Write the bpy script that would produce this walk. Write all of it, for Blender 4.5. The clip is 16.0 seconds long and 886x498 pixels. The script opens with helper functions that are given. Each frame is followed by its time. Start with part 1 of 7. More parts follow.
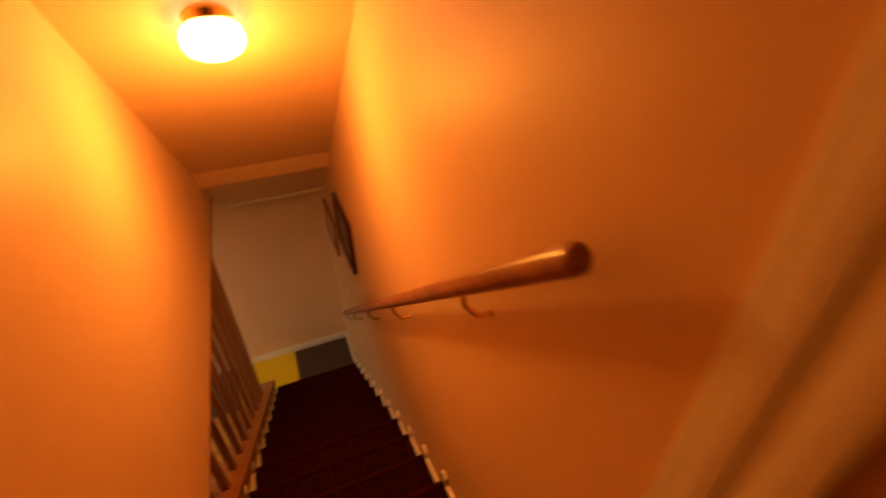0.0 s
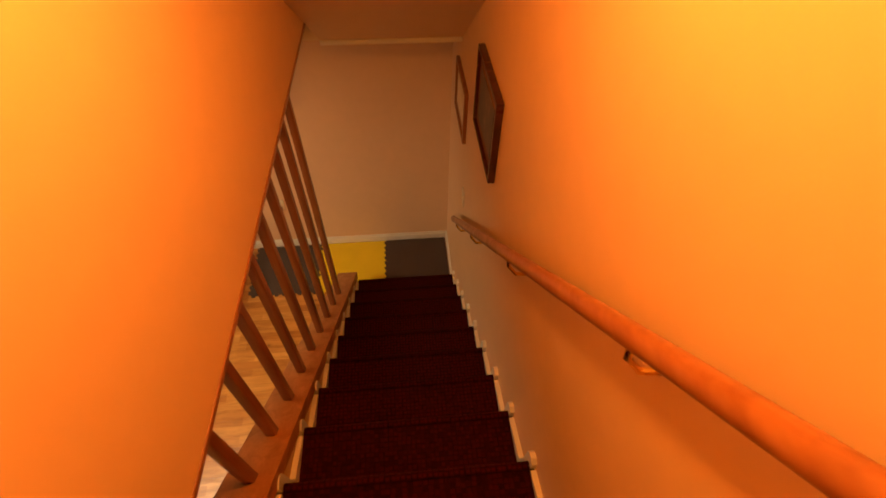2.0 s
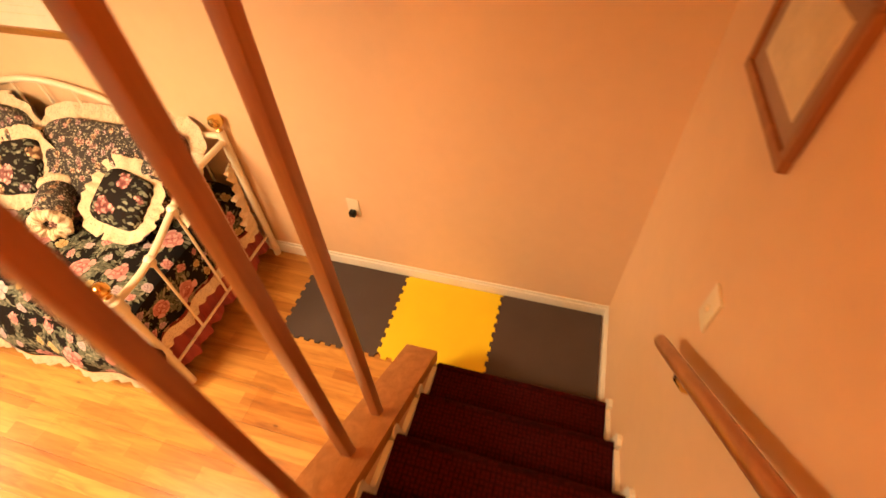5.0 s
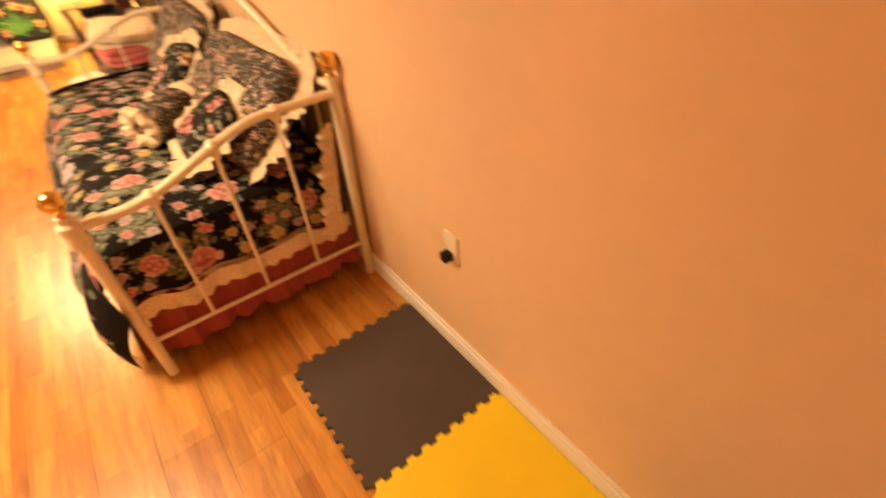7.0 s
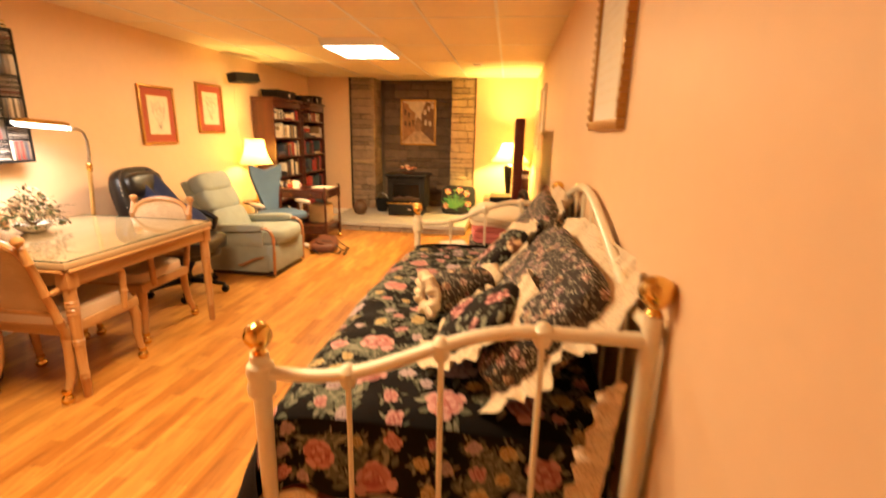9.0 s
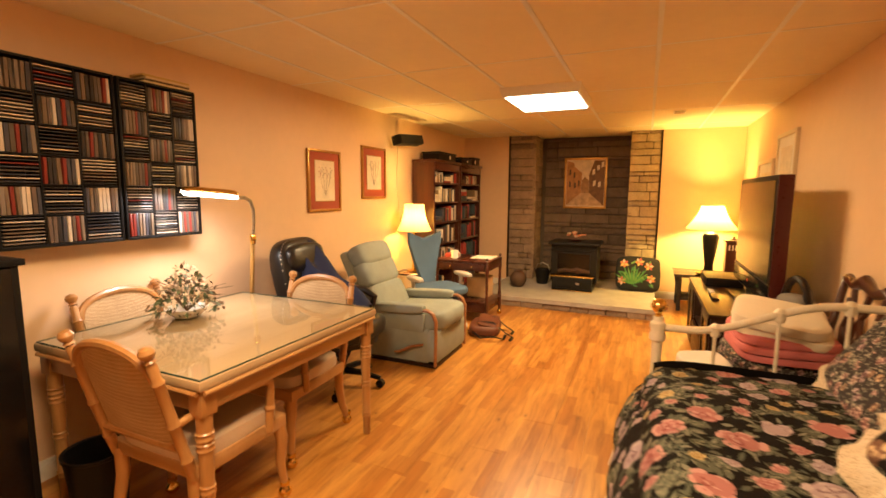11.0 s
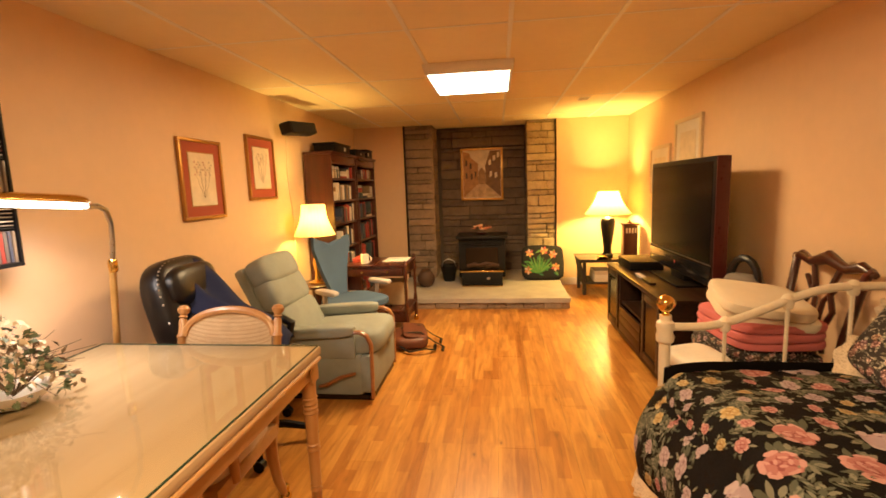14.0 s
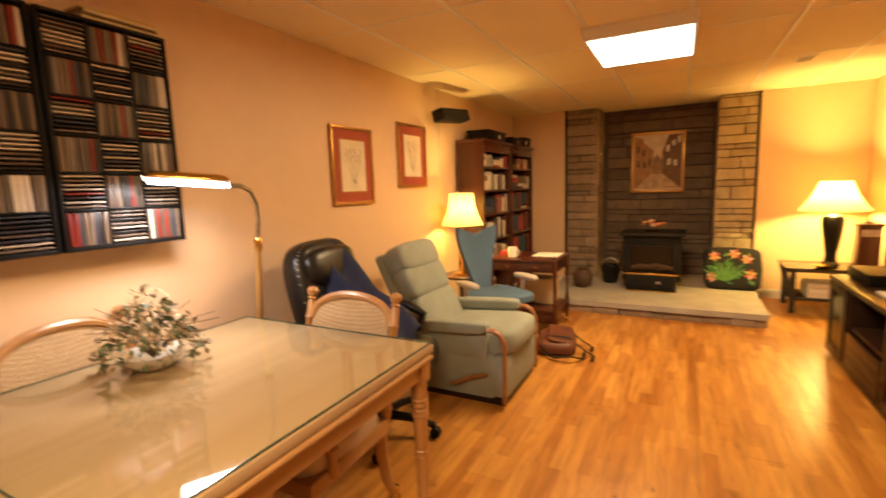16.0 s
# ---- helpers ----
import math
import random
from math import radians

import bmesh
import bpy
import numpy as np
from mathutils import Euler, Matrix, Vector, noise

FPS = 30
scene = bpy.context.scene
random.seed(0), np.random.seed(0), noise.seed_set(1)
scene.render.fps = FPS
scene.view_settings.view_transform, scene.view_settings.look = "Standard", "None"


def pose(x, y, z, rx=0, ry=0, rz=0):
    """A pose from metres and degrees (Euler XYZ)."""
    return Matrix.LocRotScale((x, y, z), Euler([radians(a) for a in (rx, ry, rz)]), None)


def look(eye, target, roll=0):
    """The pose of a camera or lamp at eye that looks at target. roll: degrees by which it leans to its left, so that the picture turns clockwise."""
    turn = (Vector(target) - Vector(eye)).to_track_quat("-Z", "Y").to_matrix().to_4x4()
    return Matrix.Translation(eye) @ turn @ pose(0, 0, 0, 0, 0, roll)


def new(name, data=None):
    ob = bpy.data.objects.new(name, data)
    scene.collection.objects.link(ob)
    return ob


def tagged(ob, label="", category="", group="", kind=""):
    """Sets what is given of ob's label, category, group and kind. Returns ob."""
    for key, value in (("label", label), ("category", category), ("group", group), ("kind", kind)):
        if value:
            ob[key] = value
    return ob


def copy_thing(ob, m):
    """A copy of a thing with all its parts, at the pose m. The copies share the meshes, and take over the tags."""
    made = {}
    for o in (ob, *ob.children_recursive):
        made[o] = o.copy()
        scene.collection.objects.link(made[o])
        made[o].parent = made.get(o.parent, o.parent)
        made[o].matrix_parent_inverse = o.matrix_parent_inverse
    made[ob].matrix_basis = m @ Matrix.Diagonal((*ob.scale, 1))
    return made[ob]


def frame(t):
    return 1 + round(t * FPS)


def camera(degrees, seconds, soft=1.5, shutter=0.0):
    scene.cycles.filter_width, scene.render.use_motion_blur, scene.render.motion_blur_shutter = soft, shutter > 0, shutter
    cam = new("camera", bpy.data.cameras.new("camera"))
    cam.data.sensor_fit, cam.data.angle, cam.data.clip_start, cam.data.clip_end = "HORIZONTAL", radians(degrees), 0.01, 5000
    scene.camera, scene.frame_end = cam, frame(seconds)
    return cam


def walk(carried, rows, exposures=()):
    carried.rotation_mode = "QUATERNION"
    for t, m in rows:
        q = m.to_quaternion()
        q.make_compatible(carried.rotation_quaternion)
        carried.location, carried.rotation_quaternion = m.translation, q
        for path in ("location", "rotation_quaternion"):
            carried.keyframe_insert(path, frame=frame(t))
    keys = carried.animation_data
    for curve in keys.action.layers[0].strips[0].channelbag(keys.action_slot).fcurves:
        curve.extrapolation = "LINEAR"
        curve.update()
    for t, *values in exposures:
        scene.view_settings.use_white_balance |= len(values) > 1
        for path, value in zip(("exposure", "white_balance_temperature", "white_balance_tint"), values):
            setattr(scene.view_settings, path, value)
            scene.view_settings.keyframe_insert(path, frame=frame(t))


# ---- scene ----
cam = camera(87.8, 16.0, 1.6, 0.5)
PATH = [
    (0, (-0.352, -3.967, 3.932), (0.251, -2.45, 2.775), -1.0),
    (0.5, (-0.378, -3.645, 3.875), (-0.106, -2.204, 2.515), 1.5),
    (1, (-0.391, -3.441, 3.774), (-0.2, -2.077, 2.324), 5.8),
    (1.5, (-0.372, -3.235, 3.62), (-0.062, -1.872, 2.189), 5.2),
    (2, (-0.367, -3.01, 3.361), (-0.223, -1.719, 1.841), 1.5),
    (2.5, (-0.356, -2.806, 3.188), (-0.148, -1.55, 1.645), 0.6),
    (3, (-0.335, -2.56, 2.992), (-0.263, -1.246, 1.485), 0.9),
    (3.5, (-0.347, -2.343, 2.813), (-0.433, -1.028, 1.309), -2.4),
    (4, (-0.372, -2.09, 2.593), (-0.612, -0.809, 1.075), -0.8),
    (4.5, (-0.402, -1.887, 2.438), (-0.62, -0.585, 0.936), -1.7),
    (4.7, (-0.418, -1.786, 2.386), (-0.708, -0.516, 0.868), -2.5),
    (6.8, (-0.463, -0.765, 1.599), (-1.503, 0.216, 0.2), -3.7),
    (7, (-0.51, -0.716, 1.541), (-1.755, 0.168, 0.249), -3.7),
    (7.5, (-0.595, -0.585, 1.471), (-2.089, 0.049, 0.302), -4.3),
    (8, (-0.704, -0.444, 1.366), (-2.421, -0.167, 0.378), -3.0),
    (8.5, (-0.818, -0.343, 1.314), (-2.648, -0.349, 0.504), 1.0),
    (9, (-1.113, -0.367, 1.335), (-3.036, -0.627, 0.848), 1.2),
    (9.5, (-1.403, -0.475, 1.37), (-3.305, -0.95, 0.975), 2.3),
    (10, (-1.673, -0.546, 1.348), (-3.477, -1.371, 1.097), 2.0),
    (10.2, (-1.747, -0.579, 1.337), (-3.534, -1.443, 1.088), 1.0),
    (11.1, (-1.900, -1.105, 1.352), (-3.725, -1.895, 1.110), 0.3),
    (12.3, (-2.249, -1.406, 1.375), (-4.129, -2.037, 1.118), -0.4),
    (12.5, (-2.239, -1.455, 1.377), (-4.165, -1.886, 1.056), -2.1),
    (13, (-2.237, -1.554, 1.36), (-4.21, -1.675, 1.058), -1.7),
    (13.5, (-2.26, -1.614, 1.35), (-4.23, -1.772, 1.047), -1.7),
    (14, (-2.257, -1.642, 1.341), (-4.224, -1.885, 1.074), -2.0),
    (14.5, (-2.277, -1.682, 1.335), (-4.228, -2.036, 1.069), -1.1),
    (15, (-2.356, -1.683, 1.31), (-4.232, -2.296, 0.985), -2.5),
    (15.5, (-2.545, -1.575, 1.304), (-4.403, -2.233, 0.964), 1.1),
    (16, (-2.572, -1.579, 1.281), (-4.329, -2.497, 1.016), -1.9),
]
walk(cam, [(t, look(eye, target, roll)) for t, eye, target, roll in PATH],
     [(0.0, -0.9), (1.5, -0.62), (2.5, -0.22), (3.5, 0.36), (4.5, 0.95), (6.9, 0.65), (7.5, 0.55), (9.0, 0.52), (10.0, 0.24), (12.5, -0.12), (14.5, -0.14), (15.5, -0.30), (16.0, -0.30)])

# ---- light ----
world = bpy.data.worlds.new("world")
world.use_nodes = True
world.node_tree.nodes["Background"].inputs[0].default_value = (1.0, 0.75, 0.5, 1)
world.node_tree.nodes["Background"].inputs[1].default_value = 0.01
scene.world = world
scene.view_settings.exposure = 0.0
WARM = (1.0, 0.60, 0.24)
AMBER = (1.0, 0.336, 0.037)
PANEL = (1.0, 0.66, 0.31)
PANEL_POWER, GLOBE_POWER, LAMP_POWER, FLOOR_LAMP_POWER = 68.0, 36.0, 125.0, 9.0


def point_lamp(name, at, power, radius, colour):
    data = bpy.data.lights.new(name, "POINT")
    data.energy, data.shadow_soft_size, data.color = power, radius, colour
    ob = new(name, data)
    ob.location = at
    return ob


def area_lamp(name, at, power, sx, sy, colour, target):
    data = bpy.data.lights.new(name, "AREA")
    data.shape, data.size, data.size_y, data.energy, data.color = "RECTANGLE", sx, sy, power, colour
    ob = new(name, data)
    ob.matrix_world = look(at, target)
    return ob


# ---- materials ----
def nodes_of(name):
    m = bpy.data.materials.new(name)
    m.use_nodes = True
    nt = m.node_tree
    return m, nt, nt.nodes["Principled BSDF"]


def link(nt, a, b):
    nt.links.new(a, b)


def coords(nt, scale=(1, 1, 1), world_space=False, rot=(0, 0, 0)):
    if world_space:
        src = nt.nodes.new("ShaderNodeNewGeometry").outputs["Position"]
    else:
        src = nt.nodes.new("ShaderNodeTexCoord").outputs["Object"]
    mp = nt.nodes.new("ShaderNodeMapping")
    mp.inputs["Scale"].default_value = scale
    mp.inputs["Rotation"].default_value = rot
    link(nt, src, mp.inputs["Vector"])
    return mp.outputs["Vector"]


def noise_node(nt, vec, scale, detail=4.0, rough=0.55, dist=0.0):
    n = nt.nodes.new("ShaderNodeTexNoise")
    n.inputs["Scale"].default_value = scale
    n.inputs["Detail"].default_value = detail
    n.inputs["Roughness"].default_value = rough
    n.inputs["Distortion"].default_value = dist
    link(nt, vec, n.inputs["Vector"])
    return n.outputs["Fac"]


def ramp(nt, fac, stops, constant=False):
    r = nt.nodes.new("ShaderNodeValToRGB")
    if constant:
        r.color_ramp.interpolation = "CONSTANT"
    els = r.color_ramp.elements
    while len(els) < len(stops):
        els.new(0.5)
    for e, (p, c) in zip(els, stops):
        e.position, e.color = p, (*c, 1) if len(c) == 3 else c
    link(nt, fac, r.inputs["Fac"])
    return r.outputs["Color"]


def mix(nt, fac, a, b, mode="MIX"):
    n = nt.nodes.new("ShaderNodeMix")
    n.data_type, n.blend_type = "RGBA", mode
    for sock, v in ((n.inputs[0], fac), (n.inputs[6], a), (n.inputs[7], b)):
        if isinstance(v, (int, float)):
            sock.default_value = v
        elif isinstance(v, tuple):
            sock.default_value = (*v, 1)
        else:
            link(nt, v, sock)
    return n.outputs[2]


def math_node(nt, op, a, b=0.0):
    n = nt.nodes.new("ShaderNodeMath")
    n.operation = op
    for sock, v in ((n.inputs[0], a), (n.inputs[1], b)):
        if isinstance(v, (int, float)):
            sock.default_value = v
        else:
            link(nt, v, sock)
    return n.outputs[0]


def bump(nt, bsdf, height, strength, distance):
    b = nt.nodes.new("ShaderNodeBump")
    b.inputs["Strength"].default_value, b.inputs["Distance"].default_value = strength, distance
    link(nt, height, b.inputs["Height"])
    link(nt, b.outputs["Normal"], bsdf.inputs["Normal"])


def scaled(c, k):
    return tuple(min(1.0, v * k) for v in c)


def plain(name, colour, rough=0.5, metal=0.0, var=0.12, grain=60.0, depth=0.0006, coat=0.0, blotch=3.0, world_space=False, stretch=(1, 1, 1)):
    """A surface with fine grain, broad blotches and relief."""
    m, nt, p = nodes_of(name)
    v = coords(nt, stretch, world_space)
    a = ramp(nt, noise_node(nt, v, blotch, 3), [(0.3, scaled(colour, 1 - var)), (0.7, scaled(colour, 1 + var))])
    g = noise_node(nt, v, grain, 3)
    c = mix(nt, 0.5 * var + 0.04, a, ramp(nt, g, [(0.3, scaled(colour, 0.5)), (0.7, scaled(colour, 1.4))]))
    link(nt, c, p.inputs["Base Color"])
    link(nt, ramp(nt, g, [(0.2, (rough * 0.85,) * 3), (0.8, (min(1, rough * 1.15),) * 3)]), p.inputs["Roughness"])
    p.inputs["Metallic"].default_value = metal
    p.inputs["Coat Weight"].default_value = coat
    if depth:
        bump(nt, p, g, 0.5, depth)
    return m


def wood(name, light, dark, rough=0.4, axis=0, scale=1.0, coat=0.1, per_object=False):
    m, nt, p = nodes_of(name)
    s = [22.0 * scale] * 3
    s[axis] = 1.6 * scale
    v = coords(nt, tuple(s))
    if per_object:
        info = nt.nodes.new("ShaderNodeObjectInfo")
        off = nt.nodes.new("ShaderNodeVectorMath")
        comb = nt.nodes.new("ShaderNodeCombineXYZ")
        for i in range(3):
            link(nt, math_node(nt, "MULTIPLY", info.outputs["Random"], 37.0 + 11 * i), comb.inputs[i])
        link(nt, v, off.inputs[0])
        link(nt, comb.outputs[0], off.inputs[1])
        v = off.outputs[0]
    g = noise_node(nt, v, 1.0, 6, 0.6, 0.6)
    f = noise_node(nt, v, 7.0, 3, 0.6)
    c = ramp(nt, g, [(0.28, dark), (0.5, tuple((a + b) / 2 for a, b in zip(light, dark))), (0.68, light)])
    c = mix(nt, 0.25, c, ramp(nt, f, [(0.35, dark), (0.7, light)]))
    link(nt, c, p.inputs["Base Color"])
    link(nt, ramp(nt, g, [(0.2, (rough * 1.25,) * 3), (0.8, (rough * 0.85,) * 3)]), p.inputs["Roughness"])
    p.inputs["Coat Weight"].default_value = coat
    p.inputs["Coat Roughness"].default_value = 0.15
    bump(nt, p, f, 0.25, 0.0006)
    return m


def floor_material():
    """Three-strip laminate: strips along x, each with a tone of its own."""
    m, nt, p = nodes_of("laminate")
    v = coords(nt, (1, 1, 1), True)
    br = nt.nodes.new("ShaderNodeTexBrick")
    br.offset, br.offset_frequency, br.squash = 0.37, 2, 1.0
    br.inputs["Color1"].default_value = (0, 0, 0, 1)
    br.inputs["Color2"].default_value = (1, 1, 1, 1)
    br.inputs["Mortar"].default_value = (0.5, 0.5, 0.5, 1)
    br.inputs["Scale"].default_value = 1.0
    br.inputs["Mortar Size"].default_value = 0.0
    br.inputs["Brick Width"].default_value = 0.41
    br.inputs["Row Height"].default_value = 0.0633
    link(nt, v, br.inputs["Vector"])
    tone = ramp(nt, br.outputs["Color"], [(0.0, (0.37, 0.135, 0.022)), (0.45, (0.50, 0.225, 0.044)), (1.0, (0.62, 0.32, 0.075))])
    gv = coords(nt, (3.2, 26, 26), True)
    g = noise_node(nt, gv, 1.0, 7, 0.62, 0.8)
    grain = ramp(nt, g, [(0.30, (0.34, 0.22, 0.13)), (0.45, (0.72, 0.64, 0.55)), (0.56, (0.95, 0.93, 0.90)), (0.72, (1.15, 1.12, 1.05))])
    c = mix(nt, 0.75, tone, grain, "MULTIPLY")
    # broad cathedral figure and small dark knots with a drawn-out halo
    fig = noise_node(nt, coords(nt, (1.1, 9, 9), True), 1.0, 3, 0.5, 1.6)
    c = mix(nt, 0.5, c, ramp(nt, fig, [(0.32, (0.70, 0.60, 0.50)), (0.52, (1.0, 1.0, 1.0)), (0.72, (1.12, 1.10, 1.05))]), "MULTIPLY")
    vor = nt.nodes.new("ShaderNodeTexVoronoi")
    vor.inputs["Scale"].default_value = 1.0
    link(nt, coords(nt, (3.0, 6.6, 6.6), True), vor.inputs["Vector"])
    rough_d = math_node(nt, "ADD", vor.outputs["Distance"], math_node(nt, "MULTIPLY", noise_node(nt, coords(nt, (60, 90, 90), True), 1.0, 2), 0.03))
    c = mix(nt, ramp(nt, rough_d, [(0.045, (0.9, 0.9, 0.9)), (0.062, (0.30, 0.30, 0.30)), (0.14, (0, 0, 0))]), c, (0.085, 0.026, 0.008))
    info = nt.nodes.new("ShaderNodeObjectInfo")
    c = mix(nt, 0.25, c, ramp(nt, info.outputs["Random"], [(0.0, (0.34, 0.13, 0.025)), (1.0, (0.58, 0.30, 0.085))]))
    link(nt, c, p.inputs["Base Color"])
    link(nt, ramp(nt, g, [(0.2, (0.38,) * 3), (0.8, (0.28,) * 3)]), p.inputs["Roughness"])
    bump(nt, p, g, 0.12, 0.0005)
    return m


def paint_material(name, colour, rough=0.5):
    m, nt, p = nodes_of(name)
    v = coords(nt, (1, 1, 1), True)
    big = noise_node(nt, v, 0.9, 3)
    c = ramp(nt, big, [(0.3, scaled(colour, 0.95)), (0.7, scaled(colour, 1.04))])
    fine = noise_node(nt, v, 160.0, 4, 0.6)
    mid = noise_node(nt, v, 14.0, 4, 0.5)
    c = mix(nt, 0.05, c, ramp(nt, mid, [(0.35, scaled(colour, 0.7)), (0.65, scaled(colour, 1.2))]))
    link(nt, c, p.inputs["Base Color"])
    p.inputs["Roughness"].default_value = rough
    hgt = mix(nt, 0.5, fine, mid)
    bump(nt, p, hgt, 0.25, 0.002)
    return m


def floral_material(name, size, ground, blooms, leaf, density=0.84):
    """Printed cotton: clustered roses in several colours with sprays of narrow leaves on a dark ground."""
    m, nt, p = nodes_of(name)
    v = coords(nt, (1 / size, 1 / size, 1 / size))

    def warped(vec, scale, amount):
        warp = nt.nodes.new("ShaderNodeTexNoise")
        warp.inputs["Scale"].default_value = scale
        warp.inputs["Detail"].default_value = 3.0
        link(nt, vec, warp.inputs["Vector"])
        mv = nt.nodes.new("ShaderNodeVectorMath")
        mv.operation = "MULTIPLY_ADD"
        link(nt, warp.outputs["Color"], mv.inputs[0])
        mv.inputs[1].default_value = (amount, amount, amount)
        link(nt, vec, mv.inputs[2])
        return mv.outputs[0]

    def cells(vec, scale):
        w = nt.nodes.new("ShaderNodeTexVoronoi")
        w.inputs["Scale"].default_value = scale
        link(nt, vec, w.inputs["Vector"])
        sep = nt.nodes.new("ShaderNodeSeparateColor")
        link(nt, w.outputs["Color"], sep.inputs[0])
        return w.outputs["Distance"], sep.outputs[0], sep.outputs[1]

    vw = warped(v, 3.2, 0.30)
    c = ground
    # two sprays of narrow leaves at a slant to one another
    for rot, sc in (((0.3, 0.5, 0.6), (1.0, 3.0, 1.6)), ((0.2, -0.4, -0.8), (1.2, 3.4, 1.5))):
        mp = nt.nodes.new("ShaderNodeMapping")
        mp.inputs["Rotation"].default_value = rot
        mp.inputs["Scale"].default_value = sc
        link(nt, warped(v, 1.4, 0.7), mp.inputs["Vector"])
        ld, lr, lg = cells(mp.outputs[0], 1.9)
        leafy = ramp(nt, ld, [(0.0, (1, 1, 1)), (0.30, (0.9, 0.9, 0.9)), (0.37, (0, 0, 0))])
        leafy = mix(nt, 1.0, leafy, ramp(nt, lr, [(0.38, (0, 0, 0)), (0.41, (1, 1, 1))]), "MULTIPLY")
        lc = ramp(nt, lg, [(0.0, scaled(leaf, 0.45)), (0.6, leaf), (1.0, scaled(leaf, 1.7))])
        c = mix(nt, leafy, c, lc)
    d, r, g = cells(vw, 1.0)
    petal_d, petal_r, _ = cells(warped(v, 5.0, 0.25), 4.6)
    # the rim of a bloom is broken by its petals
    rim = math_node(nt, "ADD", d, math_node(nt, "MULTIPLY", petal_d, 0.16))
    mask = ramp(nt, rim, [(0.43, (1, 1, 1)), (0.465, (0, 0, 0))])
    pick = ramp(nt, r, [(1 - density - 0.02, (0, 0, 0)), (1 - density, (1, 1, 1))])
    mask = mix(nt, 1.0, mask, pick, "MULTIPLY")
    n = len(blooms)
    col = ramp(nt, g, [(i / n, b) for i, b in enumerate(blooms)], True)
    col = mix(nt, 1.0, col, ramp(nt, petal_d, [(0.0, (1.15, 1.1, 1.1)), (0.30, (0.85, 0.75, 0.75)), (0.55, (0.25, 0.16, 0.17))]), "MULTIPLY")
    col = mix(nt, 0.5, col, ramp(nt, petal_r, [(0.0, (0.45, 0.35, 0.36)), (1.0, (1.25, 1.25, 1.25))]), "MULTIPLY")
    col = mix(nt, 0.6, col, ramp(nt, d, [(0.0, (0.45, 0.28, 0.28)), (0.22, (1.0, 1.0, 1.0))]), "MULTIPLY")
    c = mix(nt, mask, c, col)
    link(nt, c, p.inputs["Base Color"])
    p.inputs["Roughness"].default_value = 0.85
    p.inputs["Specular IOR Level"].default_value = 0.12
    fold = noise_node(nt, coords(nt), 9.0, 4)
    bump(nt, p, fold, 0.5, 0.012)
    return m


def glow(name, colour, strength):
    m, nt, p = nodes_of(name)
    p.inputs["Base Color"].default_value = (0.8, 0.8, 0.8, 1)
    p.inputs["Emission Color"].default_value = (*colour, 1)
    p.inputs["Emission Strength"].default_value = strength
    return m


def shade_material():
    m, nt, p = nodes_of("pleated_fabric_shade")
    p.inputs["Base Color"].default_value = (0.85, 0.72, 0.5, 1)
    p.inputs["Roughness"].default_value = 0.9
    tr = nt.nodes.new("ShaderNodeBsdfTranslucent")
    tr.inputs["Color"].default_value = (0.80, 0.60, 0.27, 1)
    ms = nt.nodes.new("ShaderNodeMixShader")
    ms.inputs[0].default_value = 0.42
    link(nt, p.outputs[0], ms.inputs[1])
    link(nt, tr.outputs[0], ms.inputs[2])
    link(nt, ms.outputs[0], nt.nodes["Material Output"].inputs["Surface"])
    bump(nt, p, noise_node(nt, coords(nt, (40, 40, 1)), 3.0), 0.3, 0.002)
    return m


def glass_material(name, tint=(0.95, 1.0, 0.97), rough=0.02):
    m, nt, p = nodes_of(name)
    p.inputs["Base Color"].default_value = (*tint, 1)
    p.inputs["Transmission Weight"].default_value = 1.0
    p.inputs["Roughness"].default_value = rough
    p.inputs["IOR"].default_value = 1.48
    return m


def sheet_glass(name):
    """A thin clear sheet: it lets light straight through and mirrors more at a slant."""
    m, nt, p = nodes_of(name)
    fr = nt.nodes.new("ShaderNodeFresnel")
    fr.inputs["IOR"].default_value = 1.75
    tr = nt.nodes.new("ShaderNodeBsdfTransparent")
    tr.inputs["Color"].default_value = (0.90, 0.94, 0.90, 1)
    gl = nt.nodes.new("ShaderNodeBsdfGlossy")
    gl.inputs["Roughness"].default_value = 0.03
    ms = nt.nodes.new("ShaderNodeMixShader")
    link(nt, fr.outputs[0], ms.inputs[0])
    link(nt, tr.outputs[0], ms.inputs[1])
    link(nt, gl.outputs[0], ms.inputs[2])
    link(nt, ms.outputs[0], nt.nodes["Material Output"].inputs["Surface"])
    return m


def carpet_material():
    m, nt, p = nodes_of("stair_carpet")
    v = coords(nt, (1, 1, 1), True)
    ch = nt.nodes.new("ShaderNodeTexVoronoi")
    ch.inputs["Scale"].default_value = 58.0
    ch.distance = "CHEBYCHEV"
    ch.inputs["Randomness"].default_value = 0.25
    link(nt, v, ch.inputs["Vector"])
    n = noise_node(nt, v, 400.0, 2)
    c = ramp(nt, ch.outputs["Distance"], [(0.15, (0.075, 0.0045, 0.0032)), (0.5, (0.009, 0.0008, 0.0007))])
    c = mix(nt, 0.35, c, ramp(nt, n, [(0.3, (0.008, 0.0008, 0.0008)), (0.7, (0.08, 0.007, 0.0045))]))
    link(nt, c, p.inputs["Base Color"])
    p.inputs["Roughness"].default_value = 0.95
    p.inputs["Specular IOR Level"].default_value = 0.08
    bump(nt, p, n, 0.8, 0.004)
    return m


